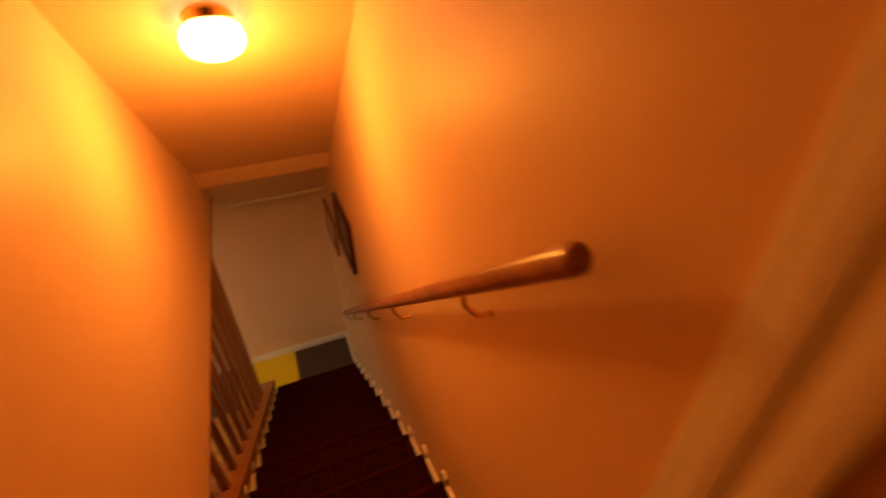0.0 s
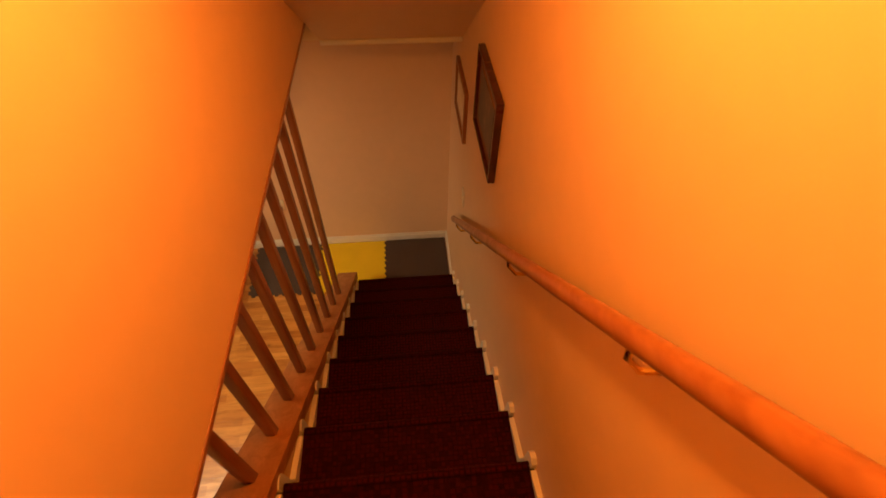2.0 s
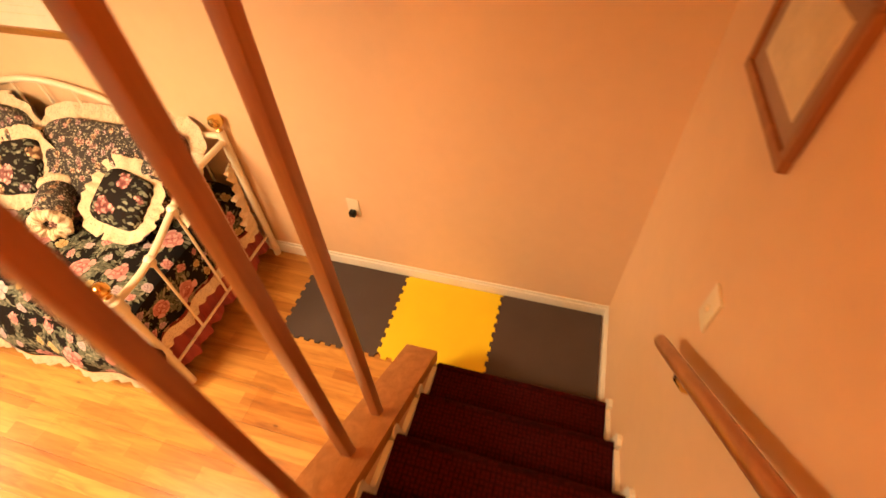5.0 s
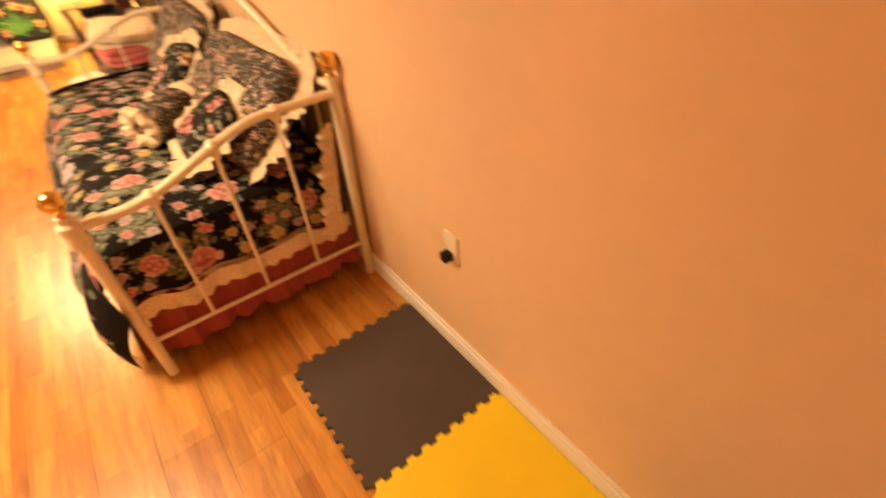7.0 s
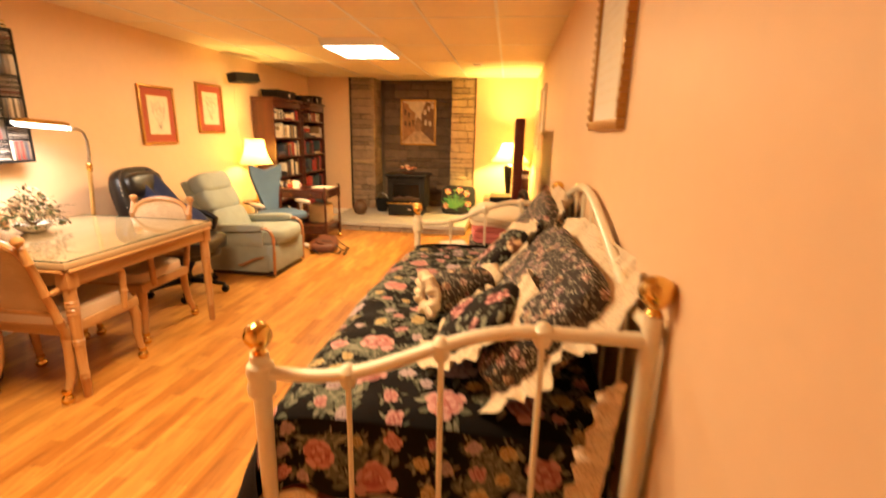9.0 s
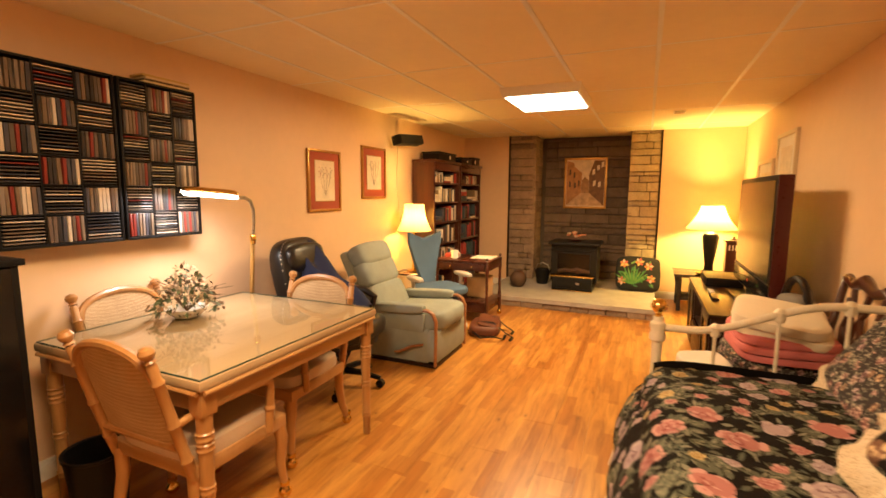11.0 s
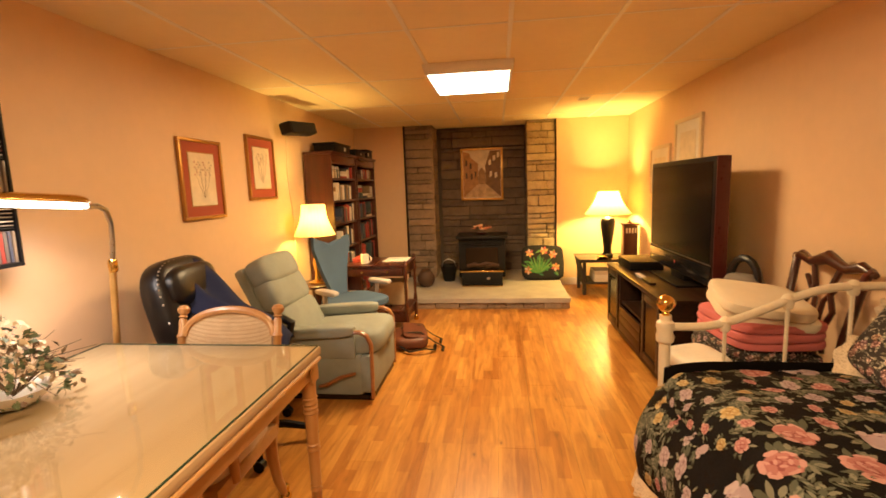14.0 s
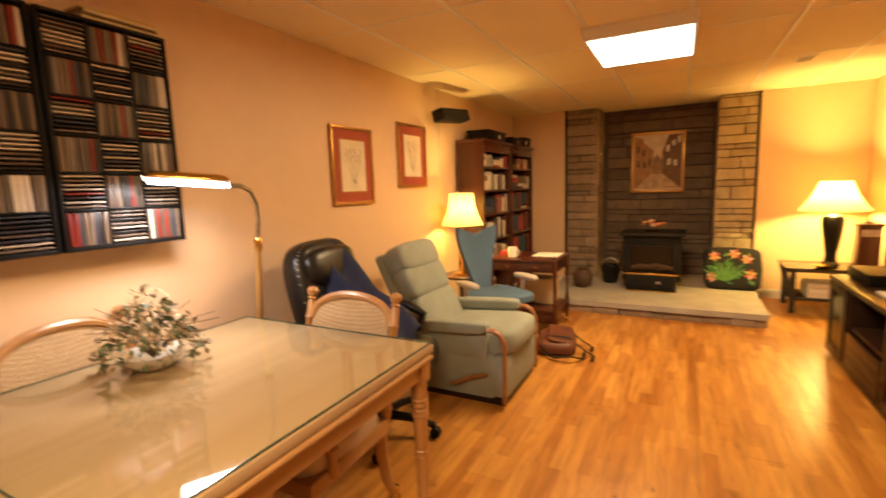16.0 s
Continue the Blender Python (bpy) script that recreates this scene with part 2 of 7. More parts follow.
def stone_material(name, a, b, dark):
    m, nt, p = nodes_of(name)
    info = nt.nodes.new("ShaderNodeObjectInfo")
    base = ramp(nt, info.outputs["Random"], [(0.0, scaled(a, 0.6)), (0.35, a), (0.7, b), (1.0, scaled(b, 1.25))])
    v = coords(nt, (1, 1, 1), True)
    n1 = noise_node(nt, v, 9.0, 6, 0.65)
    n2 = noise_node(nt, v, 55.0, 5, 0.7)
    c = mix(nt, 0.45, base, ramp(nt, n1, [(0.3, dark), (0.7, scaled(b, 1.25))]))
    c = mix(nt, 0.3, c, ramp(nt, n2, [(0.3, dark), (0.7, scaled(b, 1.3))]))
    link(nt, c, p.inputs["Base Color"])
    p.inputs["Roughness"].default_value = 0.85
    bump(nt, p, mix(nt, 0.5, n1, n2), 0.9, 0.012)
    return m


def lace_material():
    m, nt, p = nodes_of("lace")
    v = coords(nt)
    w = nt.nodes.new("ShaderNodeTexVoronoi")
    w.inputs["Scale"].default_value = 130.0
    link(nt, v, w.inputs["Vector"])
    c = ramp(nt, w.outputs["Distance"], [(0.1, (0.40, 0.28, 0.17)), (0.45, (0.72, 0.59, 0.42))])
    link(nt, c, p.inputs["Base Color"])
    p.inputs["Roughness"].default_value = 0.85
    bump(nt, p, w.outputs["Distance"], 0.6, 0.003)
    return m


def weave_material(name, a, b, scale):
    m, nt, p = nodes_of(name)
    v = coords(nt)
    ws = []
    for ax in ("X", "Z", "Y"):
        w = nt.nodes.new("ShaderNodeTexWave")
        w.bands_direction = ax
        w.inputs["Scale"].default_value = scale
        link(nt, v, w.inputs["Vector"])
        ws.append(w.outputs["Fac"])
    f = math_node(nt, "MULTIPLY", math_node(nt, "ADD", ws[0], ws[2]), ws[1])
    n = noise_node(nt, v, 8.0)
    c = mix(nt, f, a, b)
    c = mix(nt, 0.2, c, ramp(nt, n, [(0.3, scaled(a, 0.6)), (0.7, scaled(b, 1.2))]))
    link(nt, c, p.inputs["Base Color"])
    p.inputs["Roughness"].default_value = 0.8
    bump(nt, p, f, 0.6, 0.003)
    return m


def dull(m, level):
    """Less gloss for sooty, dusty and matt-lacquered surfaces."""
    m.node_tree.nodes["Principled BSDF"].inputs["Specular IOR Level"].default_value = level


WALL = paint_material("peach_wall_paint", (0.745, 0.52, 0.325))
STAIRWALL = WALL
CEIL = paint_material("ceiling_paint", (0.80, 0.67, 0.45), 0.6)
WHITE = plain("white_trim_paint", (0.80, 0.77, 0.70), 0.35, var=0.05, grain=90)
FLOOR = floor_material()
SUB = plain("underlay", (0.12, 0.06, 0.03), 0.8)
CARPET = carpet_material()
OAK_Y = wood("red_oak_rail", (0.42, 0.17, 0.055), (0.22, 0.07, 0.02), 0.32, 1, coat=0.3)
OAK_Z = wood("red_oak_baluster", (0.36, 0.145, 0.05), (0.19, 0.06, 0.018), 0.35, 2, coat=0.25, per_object=True)
OAK_CAP = wood("oak_cap", (0.50, 0.22, 0.065), (0.30, 0.115, 0.03), 0.42, 1, coat=0.06)
MAPLE = wood("pale_maple", (0.47, 0.24, 0.085), (0.34, 0.155, 0.048), 0.35, 2, 0.6, coat=0.3)
MAPLE_X = wood("pale_maple_top", (0.46, 0.255, 0.105), (0.36, 0.185, 0.07), 0.3, 0, 0.6, coat=0.2)
MAPLE_TOP = wood("maple_veneer_top", (0.46, 0.325, 0.19), (0.38, 0.26, 0.145), 0.7, 0, 0.6, coat=0.0)
MAPLE_TOP.node_tree.nodes["Principled BSDF"].inputs["Specular IOR Level"].default_value = 0.1
MAHOG = wood("mahogany", (0.085, 0.019, 0.009), (0.03, 0.007, 0.004), 0.28, 0, coat=0.4)
MAHOG_Z = wood("mahogany_upright", (0.09, 0.02, 0.009), (0.03, 0.007, 0.004), 0.3, 2, coat=0.4)
DARKWOOD = wood("dark_walnut", (0.034, 0.015, 0.008), (0.012, 0.006, 0.004), 0.35, 0, coat=0.2)
ARMWOOD = wood("honey_arm_wood", (0.36, 0.15, 0.055), (0.2, 0.075, 0.025), 0.3, 1, coat=0.3)
BLACK = plain("black_lacquer", (0.007, 0.006, 0.006), 0.42, var=0.2)
MATBLACK = plain("black_foam", (0.072, 0.053, 0.047), 0.75, var=0.08, grain=220, depth=0.0015)
MATYELLOW = plain("yellow_foam", (0.80, 0.60, 0.012), 0.6, var=0.05, grain=220, depth=0.0012)
IRON = plain("black_cast_iron", (0.016, 0.015, 0.014), 0.55, 0.3, var=0.3)
SCREEN = plain("dark_screen", (0.003, 0.003, 0.003), 0.16, var=0.05, depth=0)
LEATHER = plain("black_leather", (0.006, 0.0055, 0.006), 0.34, var=0.3, grain=130, depth=0.002)
SAGE = plain("sage_velour", (0.262, 0.287, 0.25), 0.9, var=0.10, grain=240, depth=0.0018, blotch=7)
BLUE = plain("steel_blue_cloth", (0.075, 0.135, 0.22), 0.85, var=0.12, grain=240, depth=0.001)
NAVY = plain("navy_cloth", (0.012, 0.018, 0.06), 0.9, var=0.25, grain=180, depth=0.002)
GREYPLASTIC = plain("pale_grey_plastic", (0.52, 0.47, 0.42), 0.45, var=0.05)
BRASS = plain("brass", (0.80, 0.52, 0.16), 0.18, 1.0, var=0.08, depth=0)
STEEL = plain("brushed_steel", (0.45, 0.42, 0.38), 0.3, 1.0, var=0.1, depth=0)
BRASS_SATIN = plain("satin_brass", (0.85, 0.62, 0.28), 0.36, 1.0, var=0.08, depth=0)
IVORY = plain("ivory_enamel", (0.76, 0.68, 0.52), 0.32, var=0.06, grain=70, coat=0.2)
ROSE = plain("dusty_rose_skirt", (0.30, 0.052, 0.045), 0.85, var=0.15, grain=200, depth=0.001)
LACE = lace_material()
CREAM = plain("cream_fleece", (0.75, 0.66, 0.5), 0.95, var=0.08, grain=160, depth=0.004)
PINK = plain("pink_fleece", (0.60, 0.17, 0.17), 0.95, var=0.1, grain=160, depth=0.004)
PAPER = plain("paper", (0.75, 0.70, 0.60), 0.8, var=0.06)
SEATCLOTH = plain("beige_seat_cloth", (0.55, 0.42, 0.30), 0.85, var=0.1, grain=230, depth=0.001)
CANE = weave_material("cane_webbing", (0.36, 0.22, 0.10), (0.68, 0.50, 0.30), 70.0)
WICKER = weave_material("dark_wicker", (0.01, 0.008, 0.006), (0.055, 0.04, 0.03), 45.0)
GLASS = sheet_glass("clear_glass")
SHADE = shade_material()
# lighter, yellower ledge stone: the corner lamp's light put into the colour
STONE_LAMPLIT = stone_material("lamplit_ledge_stone", (0.37, 0.275, 0.165), (0.47, 0.37, 0.235), (0.12, 0.085, 0.05))
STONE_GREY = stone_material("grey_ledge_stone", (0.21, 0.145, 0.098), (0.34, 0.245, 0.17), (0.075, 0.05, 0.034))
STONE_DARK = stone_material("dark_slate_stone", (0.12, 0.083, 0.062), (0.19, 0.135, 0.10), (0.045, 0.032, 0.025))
MORTAR = plain("mortar", (0.10, 0.08, 0.06), 0.95, var=0.2, grain=90, depth=0.004)
HEARTH = plain("hearth_flagstone", (0.36, 0.33, 0.29), 0.7, var=0.12, grain=60, depth=0.003, blotch=5)
for m_, lv in ((BLACK, 0.22), (IRON, 0.25), (DARKWOOD, 0.2), (MATBLACK, 0.3)):
    dull(m_, lv)
COMFORT = plain("black_cotton_ground", (0.0075, 0.0055, 0.005), 0.85, var=0.25, grain=200, depth=0.002, blotch=6)
dull(COMFORT, 0.12)
FLORAL = floral_material("large_floral_cotton", 0.115, (0.013, 0.0095, 0.009),
                         [(0.80, 0.48, 0.44), (0.82, 0.56, 0.52), (0.74, 0.60, 0.36), (0.66, 0.55, 0.58), (0.78, 0.42, 0.40)], (0.18, 0.19, 0.14))
FLORAL_SMALL = floral_material("small_floral_cotton", 0.045, (0.048, 0.041, 0.040),
                               [(0.82, 0.62, 0.54), (0.74, 0.66, 0.66), (0.78, 0.66, 0.44), (0.88, 0.78, 0.66)], (0.33, 0.31, 0.24), 0.95)
TROPIC = floral_material("tropical_print", 0.12, (0.010, 0.013, 0.010),
                         [(0.60, 0.20, 0.07), (0.62, 0.40, 0.10), (0.5, 0.12, 0.10), (0.10, 0.26, 0.06)], (0.06, 0.22, 0.05), 0.6)


# ---- mesh helpers ----
def V(*a):
    return Vector(a)


def box(bm, lo, hi, bev=0.0, m=None):
    r = bmesh.ops.create_cube(bm, size=1.0)
    vs = r["verts"]
    c = [(a + b) / 2 for a, b in zip(lo, hi)]
    s = [abs(b - a) for a, b in zip(lo, hi)]
    for v in vs:
        v.co = Vector([v.co[i] * s[i] + c[i] for i in range(3)])
    if m is not None:
        for v in vs:
            v.co = m @ v.co
    if bev:
        es = list({e for v in vs for e in v.link_edges})
        bmesh.ops.bevel(bm, geom=es, offset=min(bev, 0.45 * min(s)), segments=2, affect="EDGES", profile=0.6)
    return bm


def B(lo, hi, bev=0.003, m=None):
    return box(bmesh.new(), lo, hi, bev, m)


def ring_faces(bm, rings, close=True, cap=True):
    for a, b in zip(rings, rings[1:]):
        n = len(a)
        for i in range(n if close else n - 1):
            j = (i + 1) % n
            bm.faces.new((a[i], a[j], b[j], b[i]))
    if cap and close:
        bm.faces.new(list(reversed(rings[0])))
        bm.faces.new(rings[-1])


def tube(bm, pts, radius, n=10, flat=1.0, cap=True):
    """A round bar along points; radius: one number or one for each point."""
    pts = [Vector(p) for p in pts]
    rs = radius if isinstance(radius, (list, tuple)) else [radius] * len(pts)
    rings = []
    up = None
    for i, p in enumerate(pts):
        d = (pts[min(i + 1, len(pts) - 1)] - pts[max(i - 1, 0)]).normalized()
        if up is None:
            up = V(0, 0, 1) if abs(d.z) < 0.9 else V(1, 0, 0)
        side = d.cross(up).normalized()
        up = side.cross(d).normalized()
        rings.append([bm.verts.new(p + (side * math.cos(2 * math.pi * k / n) + up * math.sin(2 * math.pi * k / n) * flat) * rs[i]) for k in range(n)])
    ring_faces(bm, rings, True, cap)
    return bm


def TU(pts, radius, n=10, flat=1.0):
    return tube(bmesh.new(), pts, radius, n, flat)


def lathe(bm, profile, at=(0, 0, 0), n=16, m=None):
    """A turned shape: (radius, height) pairs."""
    rings = []
    for r, z in profile:
        ring = []
        for k in range(n):
            a = 2 * math.pi * k / n
            co = V(at[0] + r * math.cos(a), at[1] + r * math.sin(a), at[2] + z)
            ring.append(bm.verts.new(m @ co if m is not None else co))
        rings.append(ring)
    ring_faces(bm, rings)
    return bm


def LA(profile, at=(0, 0, 0), n=16, m=None):
    return lathe(bmesh.new(), profile, at, n, m)


def prism(bm, pts, axis, lo, hi):
    """A polygon in the plane across axis (0: y,z; 1: x,z; 2: x,y), from lo to hi along it."""
    def at(a, b, c):
        return (c, a, b) if axis == 0 else (a, c, b) if axis == 1 else (a, b, c)
    r0 = [bm.verts.new(at(a, b, lo)) for a, b in pts]
    r1 = [bm.verts.new(at(a, b, hi)) for a, b in pts]
    n = len(pts)
    for i in range(n):
        j = (i + 1) % n
        bm.faces.new((r0[i], r0[j], r1[j], r1[i]))
    bm.faces.new(list(reversed(r0)))
    bm.faces.new(r1)
    bmesh.ops.recalc_face_normals(bm, faces=bm.faces)
    return bm


def PR(pts, axis, lo, hi, bev=0.0):
    bm = prism(bmesh.new(), pts, axis, lo, hi)
    if bev:
        bmesh.ops.bevel(bm, geom=list(bm.edges), offset=bev, segments=2, affect="EDGES", profile=0.6)
    return bm


def cushion(bm, size, at=(0, 0, 0), m=None, e=0.55, nu=20, nv=12, sag=0.0, seed=0):
    """A stuffed shape with rounded corners: a superellipsoid."""
    def pw(x, k):
        return math.copysign(abs(x) ** k, x)
    rings = []
    for j in range(nv + 1):
        ph = -math.pi / 2 + math.pi * j / nv
        ring = []
        for i in range(nu):
            th = 2 * math.pi * i / nu
            co = V(pw(math.cos(ph), e) * pw(math.cos(th), e) * size[0] / 2, pw(math.cos(ph), e) * pw(math.sin(th), e) * size[1] / 2, pw(math.sin(ph), e) * size[2] / 2)
            if seed:
                co *= 1 + 0.05 * noise.noise(co * 9 + V(seed, 0, 0))
            co += Vector(at)
            ring.append(co)
        rings.append(ring)
    lo = bm.verts.new(m @ rings[0][0] if m is not None else rings[0][0])
    hi = bm.verts.new(m @ rings[-1][0] if m is not None else rings[-1][0])
    vr = [[bm.verts.new(m @ c if m is not None else c) for c in r] for r in rings[1:-1]]
    for a, b in zip(vr, vr[1:]):
        for i in range(nu):
            bm.faces.new((a[i], a[(i + 1) % nu], b[(i + 1) % nu], b[i]))
    for i in range(nu):
        bm.faces.new((lo, vr[0][(i + 1) % nu], vr[0][i]))
        bm.faces.new((hi, vr[-1][i], vr[-1][(i + 1) % nu]))
    return bm


def CU(size, at=(0, 0, 0), m=None, e=0.55, **k):
    return cushion(bmesh.new(), size, at, m, e, **k)


def sheet(fn, nu, nv, thick=0.0, closed_u=False):
    """A cloth-like surface from fn(u, v), u and v from 0 to 1; thick gives it a second skin."""
    bm = bmesh.new()
    g = [[bm.verts.new(fn(i / nu, j / nv)) for i in range(nu + (0 if closed_u else 1))] for j in range(nv + 1)]
    w = len(g[0])
    for j in range(nv):
        for i in range(w if closed_u else w - 1):
            bm.faces.new((g[j][i], g[j][(i + 1) % w], g[j + 1][(i + 1) % w], g[j + 1][i]))
    if thick:
        bmesh.ops.recalc_face_normals(bm, faces=bm.faces)
        bmesh.ops.solidify(bm, geom=list(bm.faces), thickness=thick)
    return bm


CLOTH = ("frill", "ruffle", "lace_hem", "cover", "end_drop", "end_panel", "front_panel", "jacket", "back_cover", "shade")


def finish(name, bm, material, smooth=True):
    me = bpy.data.meshes.new(name)
    bm.normal_update()
    bm.to_mesh(me)
    bm.free()
    me.materials.append(material)
    if smooth:
        me.shade_smooth()
    if smooth and name not in CLOTH:
        me.set_sharp_from_angle(angle=radians(38))
    return me


def part(name, bm, material, parent, label="", smooth=True):
    ob = new(name, finish(name, bm, material, smooth))
    ob.parent = parent
    if label:
        tagged(ob, label)
    return ob


def single(name, bm, material, label, category, group="", kind=""):
    return tagged(new(name, finish(name, bm, material)), label, category, group, kind)


def thing(name, label, category, at=(0, 0, 0), rz=0.0, group="", kind=""):
    ob = new(name)
    ob.empty_display_size = 0.1
    ob.matrix_basis = pose(*at, 0, 0, rz)
    return tagged(ob, label, category, group, kind)


# ---- setting ----
H = 2.155          # ceiling of the long room
XF, YP = -8.42, -3.565   # fireplace wall, picture wall
XL = -0.796        # left face of the stairwell
SLOPE, CAP = 0.778, 0.344   # of the cap beside the stair, and its height at the lower end
EDGE_Z = 2.388     # underside of the stairwell's hanging wall
RUN, RISE, Y1, Z1 = 0.2436, 0.1909, -0.637, 0.2234
STEPS = 13
TOP = Z1 + RISE * (STEPS - 1)
FLOOR_TOP = TOP + RISE
YTOP = Y1 - RUN * STEPS


def wall(name, bm, material=WALL, label=""):
    return tagged(new(name, finish(name, bm, material, False)), label or "smooth peach-painted plaster wall", "wall", kind="structure")


wall("wall_bed_side", B((XF - 0.5, 0, 0), (0.14, 0.14, H + 0.2), 0))
wall("wall_picture_side", B((XF - 0.5, YP - 0.14, 0), (-0.95, YP, H + 0.2), 0))
wall("wall_fireplace_left", B((XF - 0.14, YP, 0), (XF, -2.87, H + 0.2), 0))
wall("wall_fireplace_right", B((XF - 0.14, -0.905, 0), (XF, 0, H + 0.2), 0))
wall("wall_stair_right", B((0, -6.0, 0), (0.14, 0, 6.2), 0))
CURB = [(-0.65, 0.0), (-0.65, CAP - 0.035), (-3.05, CAP - 0.035 + SLOPE * 2.42), (YP, CAP - 0.035 + SLOPE * 2.42), (YP, 0.0)]
wall("wall_under_stair", PR(CURB, 0, -0.945, -0.832))
wall("wall_under_stair_end", B((-0.95, YP - 0.14, 0), (0, YP - 0.02, 1.4), 0))
wall("wall_stair_left", PR([(-0.42, EDGE_Z + 0.016), (-3.05, EDGE_Z + 0.016), (-3.55, EDGE_Z + 0.016), (-3.55, 1.6), (-6.0, 1.6), (-6.0, 6.2), (-2.0, 6.2), (-0.42, 3.2)], 0, -0.945, XL))
wall("wall_upper_end", B((-1.0, -6.14, 2.0), (0.14, -6.0, 6.2), 0))
upper = wall("floor_upper", B((-0.93, -6.0, FLOOR_TOP - 0.2), (0.0, YTOP, FLOOR_TOP), 0), OAK_CAP, "dark wooden landing floor at the stair head")


def stair_ceiling():
    bm = bmesh.new()
    # sloped soffit with a ledge, then the lower slope to the room's ceiling
    pts = [(-0.415, H), (-1.12, 2.648), (-1.18, 2.768), (-4.2, 2.768 + 0.805 * 3.02), (-6.0, 2.768 + 0.805 * 3.02), (-6.0, 6.2), (-0.3, 6.2), (-0.3, H)]
    prism(bm, pts, 0, XL, 0.0)
    return bm


tagged(new("ceiling_stair", finish("ceiling_stair", stair_ceiling(), STAIRWALL, False)), "sloped peach-painted stairwell ceiling with a ledge", "ceiling", kind="structure")
tagged(new("trim_soffit", finish("trim_soffit", B((XL, -0.44, H - 0.016), (0, -0.41, H + 0.01), 0.003), WHITE)), "thin white trim at the soffit's lower edge", "trim", kind="structure")
tagged(new("trim_stair_wall", finish("trim_stair_wall", B((-0.95, -3.2, EDGE_Z), (XL + 0.003, -0.42, EDGE_Z + 0.018), 0.003), OAK_Y)), "thin stained oak strip under the stairwell wall", "trim", kind="structure")


def ceiling():
    bm = bmesh.new()
    xs = [XF - 0.46]
    x = -7.95
    while x < -0.95:
        xs.append(x)
        x += 1.07
    xs[-1] = -1.90
    ys = [YP, -3.16, -2.63, -2.10, -1.565, -1.03, -0.50, 0.0]
    for a, b in zip(xs, xs[1:]):
        for c, d in zip(ys, ys[1:]):
            box(bm, (a + 0.0025, c + 0.003, H), (b - 0.0025, d - 0.003, H + 0.02))
    box(bm, (XF - 0.6, YP - 0.1, H + 0.008), (-1.90, 0.1, H + 0.2))
    box(bm, (-1.93, -0.56, H), (-0.93, 0.1, H + 0.2))
    box(bm, (-0.93, -0.41, H), (0.0, 0.0, H + 0.2))
    return bm


tagged(new("ceiling_bay", finish("ceiling_bay", B((-1.92, YP - 0.1, 2.42), (-0.94, -0.54, 2.54), 0), CEIL, False)), "raised cream-painted ceiling bay beside the stair", "ceiling", kind="structure")
tagged(new("ceiling", finish("ceiling", ceiling(), CEIL, False)), "cream-painted panelled ceiling with thin seams", "ceiling", kind="structure")

SEAMS = tagged(new("trim_ceiling"), "thin pale battens covering the ceiling seams", "trim", kind="structure")
for yy in (-3.16, -2.63, -2.10, -1.565, -1.03, -0.50):
    part("batten", B((XF, yy - 0.012, H - 0.004), (-1.90, yy + 0.012, H + 0.001), 0.001), WHITE, SEAMS)
x = -7.95
while x < -1.90:
    part("batten", B((x - 0.008, YP, H - 0.0025), (x + 0.008, 0.0, H + 0.001), 0.0), WHITE, SEAMS)
    x += 1.07

floor = tagged(new("floor", finish("floor", B((XF - 0.5, YP - 0.1, -0.12), (0.1, 0.1, -0.012), 0), SUB, False)), "honey-coloured laminate plank floor with darker knots", "floor", kind="structure")


def baseboard(name, lo, hi):
    """Skirting with a stepped top; lo to hi is its footprint."""
    bm = bmesh.new()
    box(bm, (*lo, 0.0), (*hi, 0.075), 0.002)
    cx, cy = (lo[0] + hi[0]) / 2, (lo[1] + hi[1]) / 2
    along_x = abs(hi[0] - lo[0]) > abs(hi[1] - lo[1])
    if along_x:
        box(bm, (lo[0], max(lo[1], hi[1]) - 0.009 if cy > -1 else min(lo[1], hi[1]), 0.075), (hi[0], max(lo[1], hi[1]) if cy > -1 else min(lo[1], hi[1]) + 0.009, 0.095), 0.002)
    else:
        near = cx > -1
        box(bm, (max(lo[0], hi[0]) - 0.009 if near else min(lo[0], hi[0]), lo[1], 0.075), (max(lo[0], hi[0]) if near else min(lo[0], hi[0]) + 0.009, hi[1], 0.095), 0.002)
    return tagged(new(name, finish(name, bm, WHITE)), "white-painted wooden baseboard", "baseboard", kind="structure")


baseboard("baseboard_bed_side", (XF, -0.016), (0.0, 0.0))
baseboard("baseboard_picture_side", (XF, YP), (-0.95, YP + 0.016))
baseboard("baseboard_fireplace_right", (XF, -0.90), (XF + 0.016, -0.017))
baseboard("baseboard_fireplace_left", (XF, YP + 0.017), (XF + 0.016, -2.875))
baseboard("baseboard_stair_side", (-0.016, -0.605), (0.0, -0.017))


# ---- stairs ----
def nose(k):
    return Y1 - RUN * (k - 1), Z1 + RISE * (k - 1)


stairs = thing("stairs", "straight stair with dark red patterned carpet and white stepped skirting", "stairs", kind="structure")
for k in range(1, STEPS + 1):
    y, z = nose(k)
    bm = bmesh.new()
    # carpeted tread with a rounded nose wrapped over the riser
    pts = [(y - RUN - 0.02, z), (y - 0.012, z), (y - 0.003, z - 0.005), (y, z - 0.014), (y - 0.003, z - 0.026), (y - 0.018, z - 0.034), (y - 0.024, z - RISE - 0.01), (y - RUN - 0.02, z - RISE - 0.01)]
    prism(bm, pts, 0, -0.815, -0.004)
    step = part("step", bm, CARPET, stairs)
    # the carpet rolled over the tread's front edge
    part("nosing", TU([(-0.808, y - 0.012, z - 0.004), (-0.005, y - 0.012, z - 0.004)], 0.016, 10, 0.9), CARPET, step)


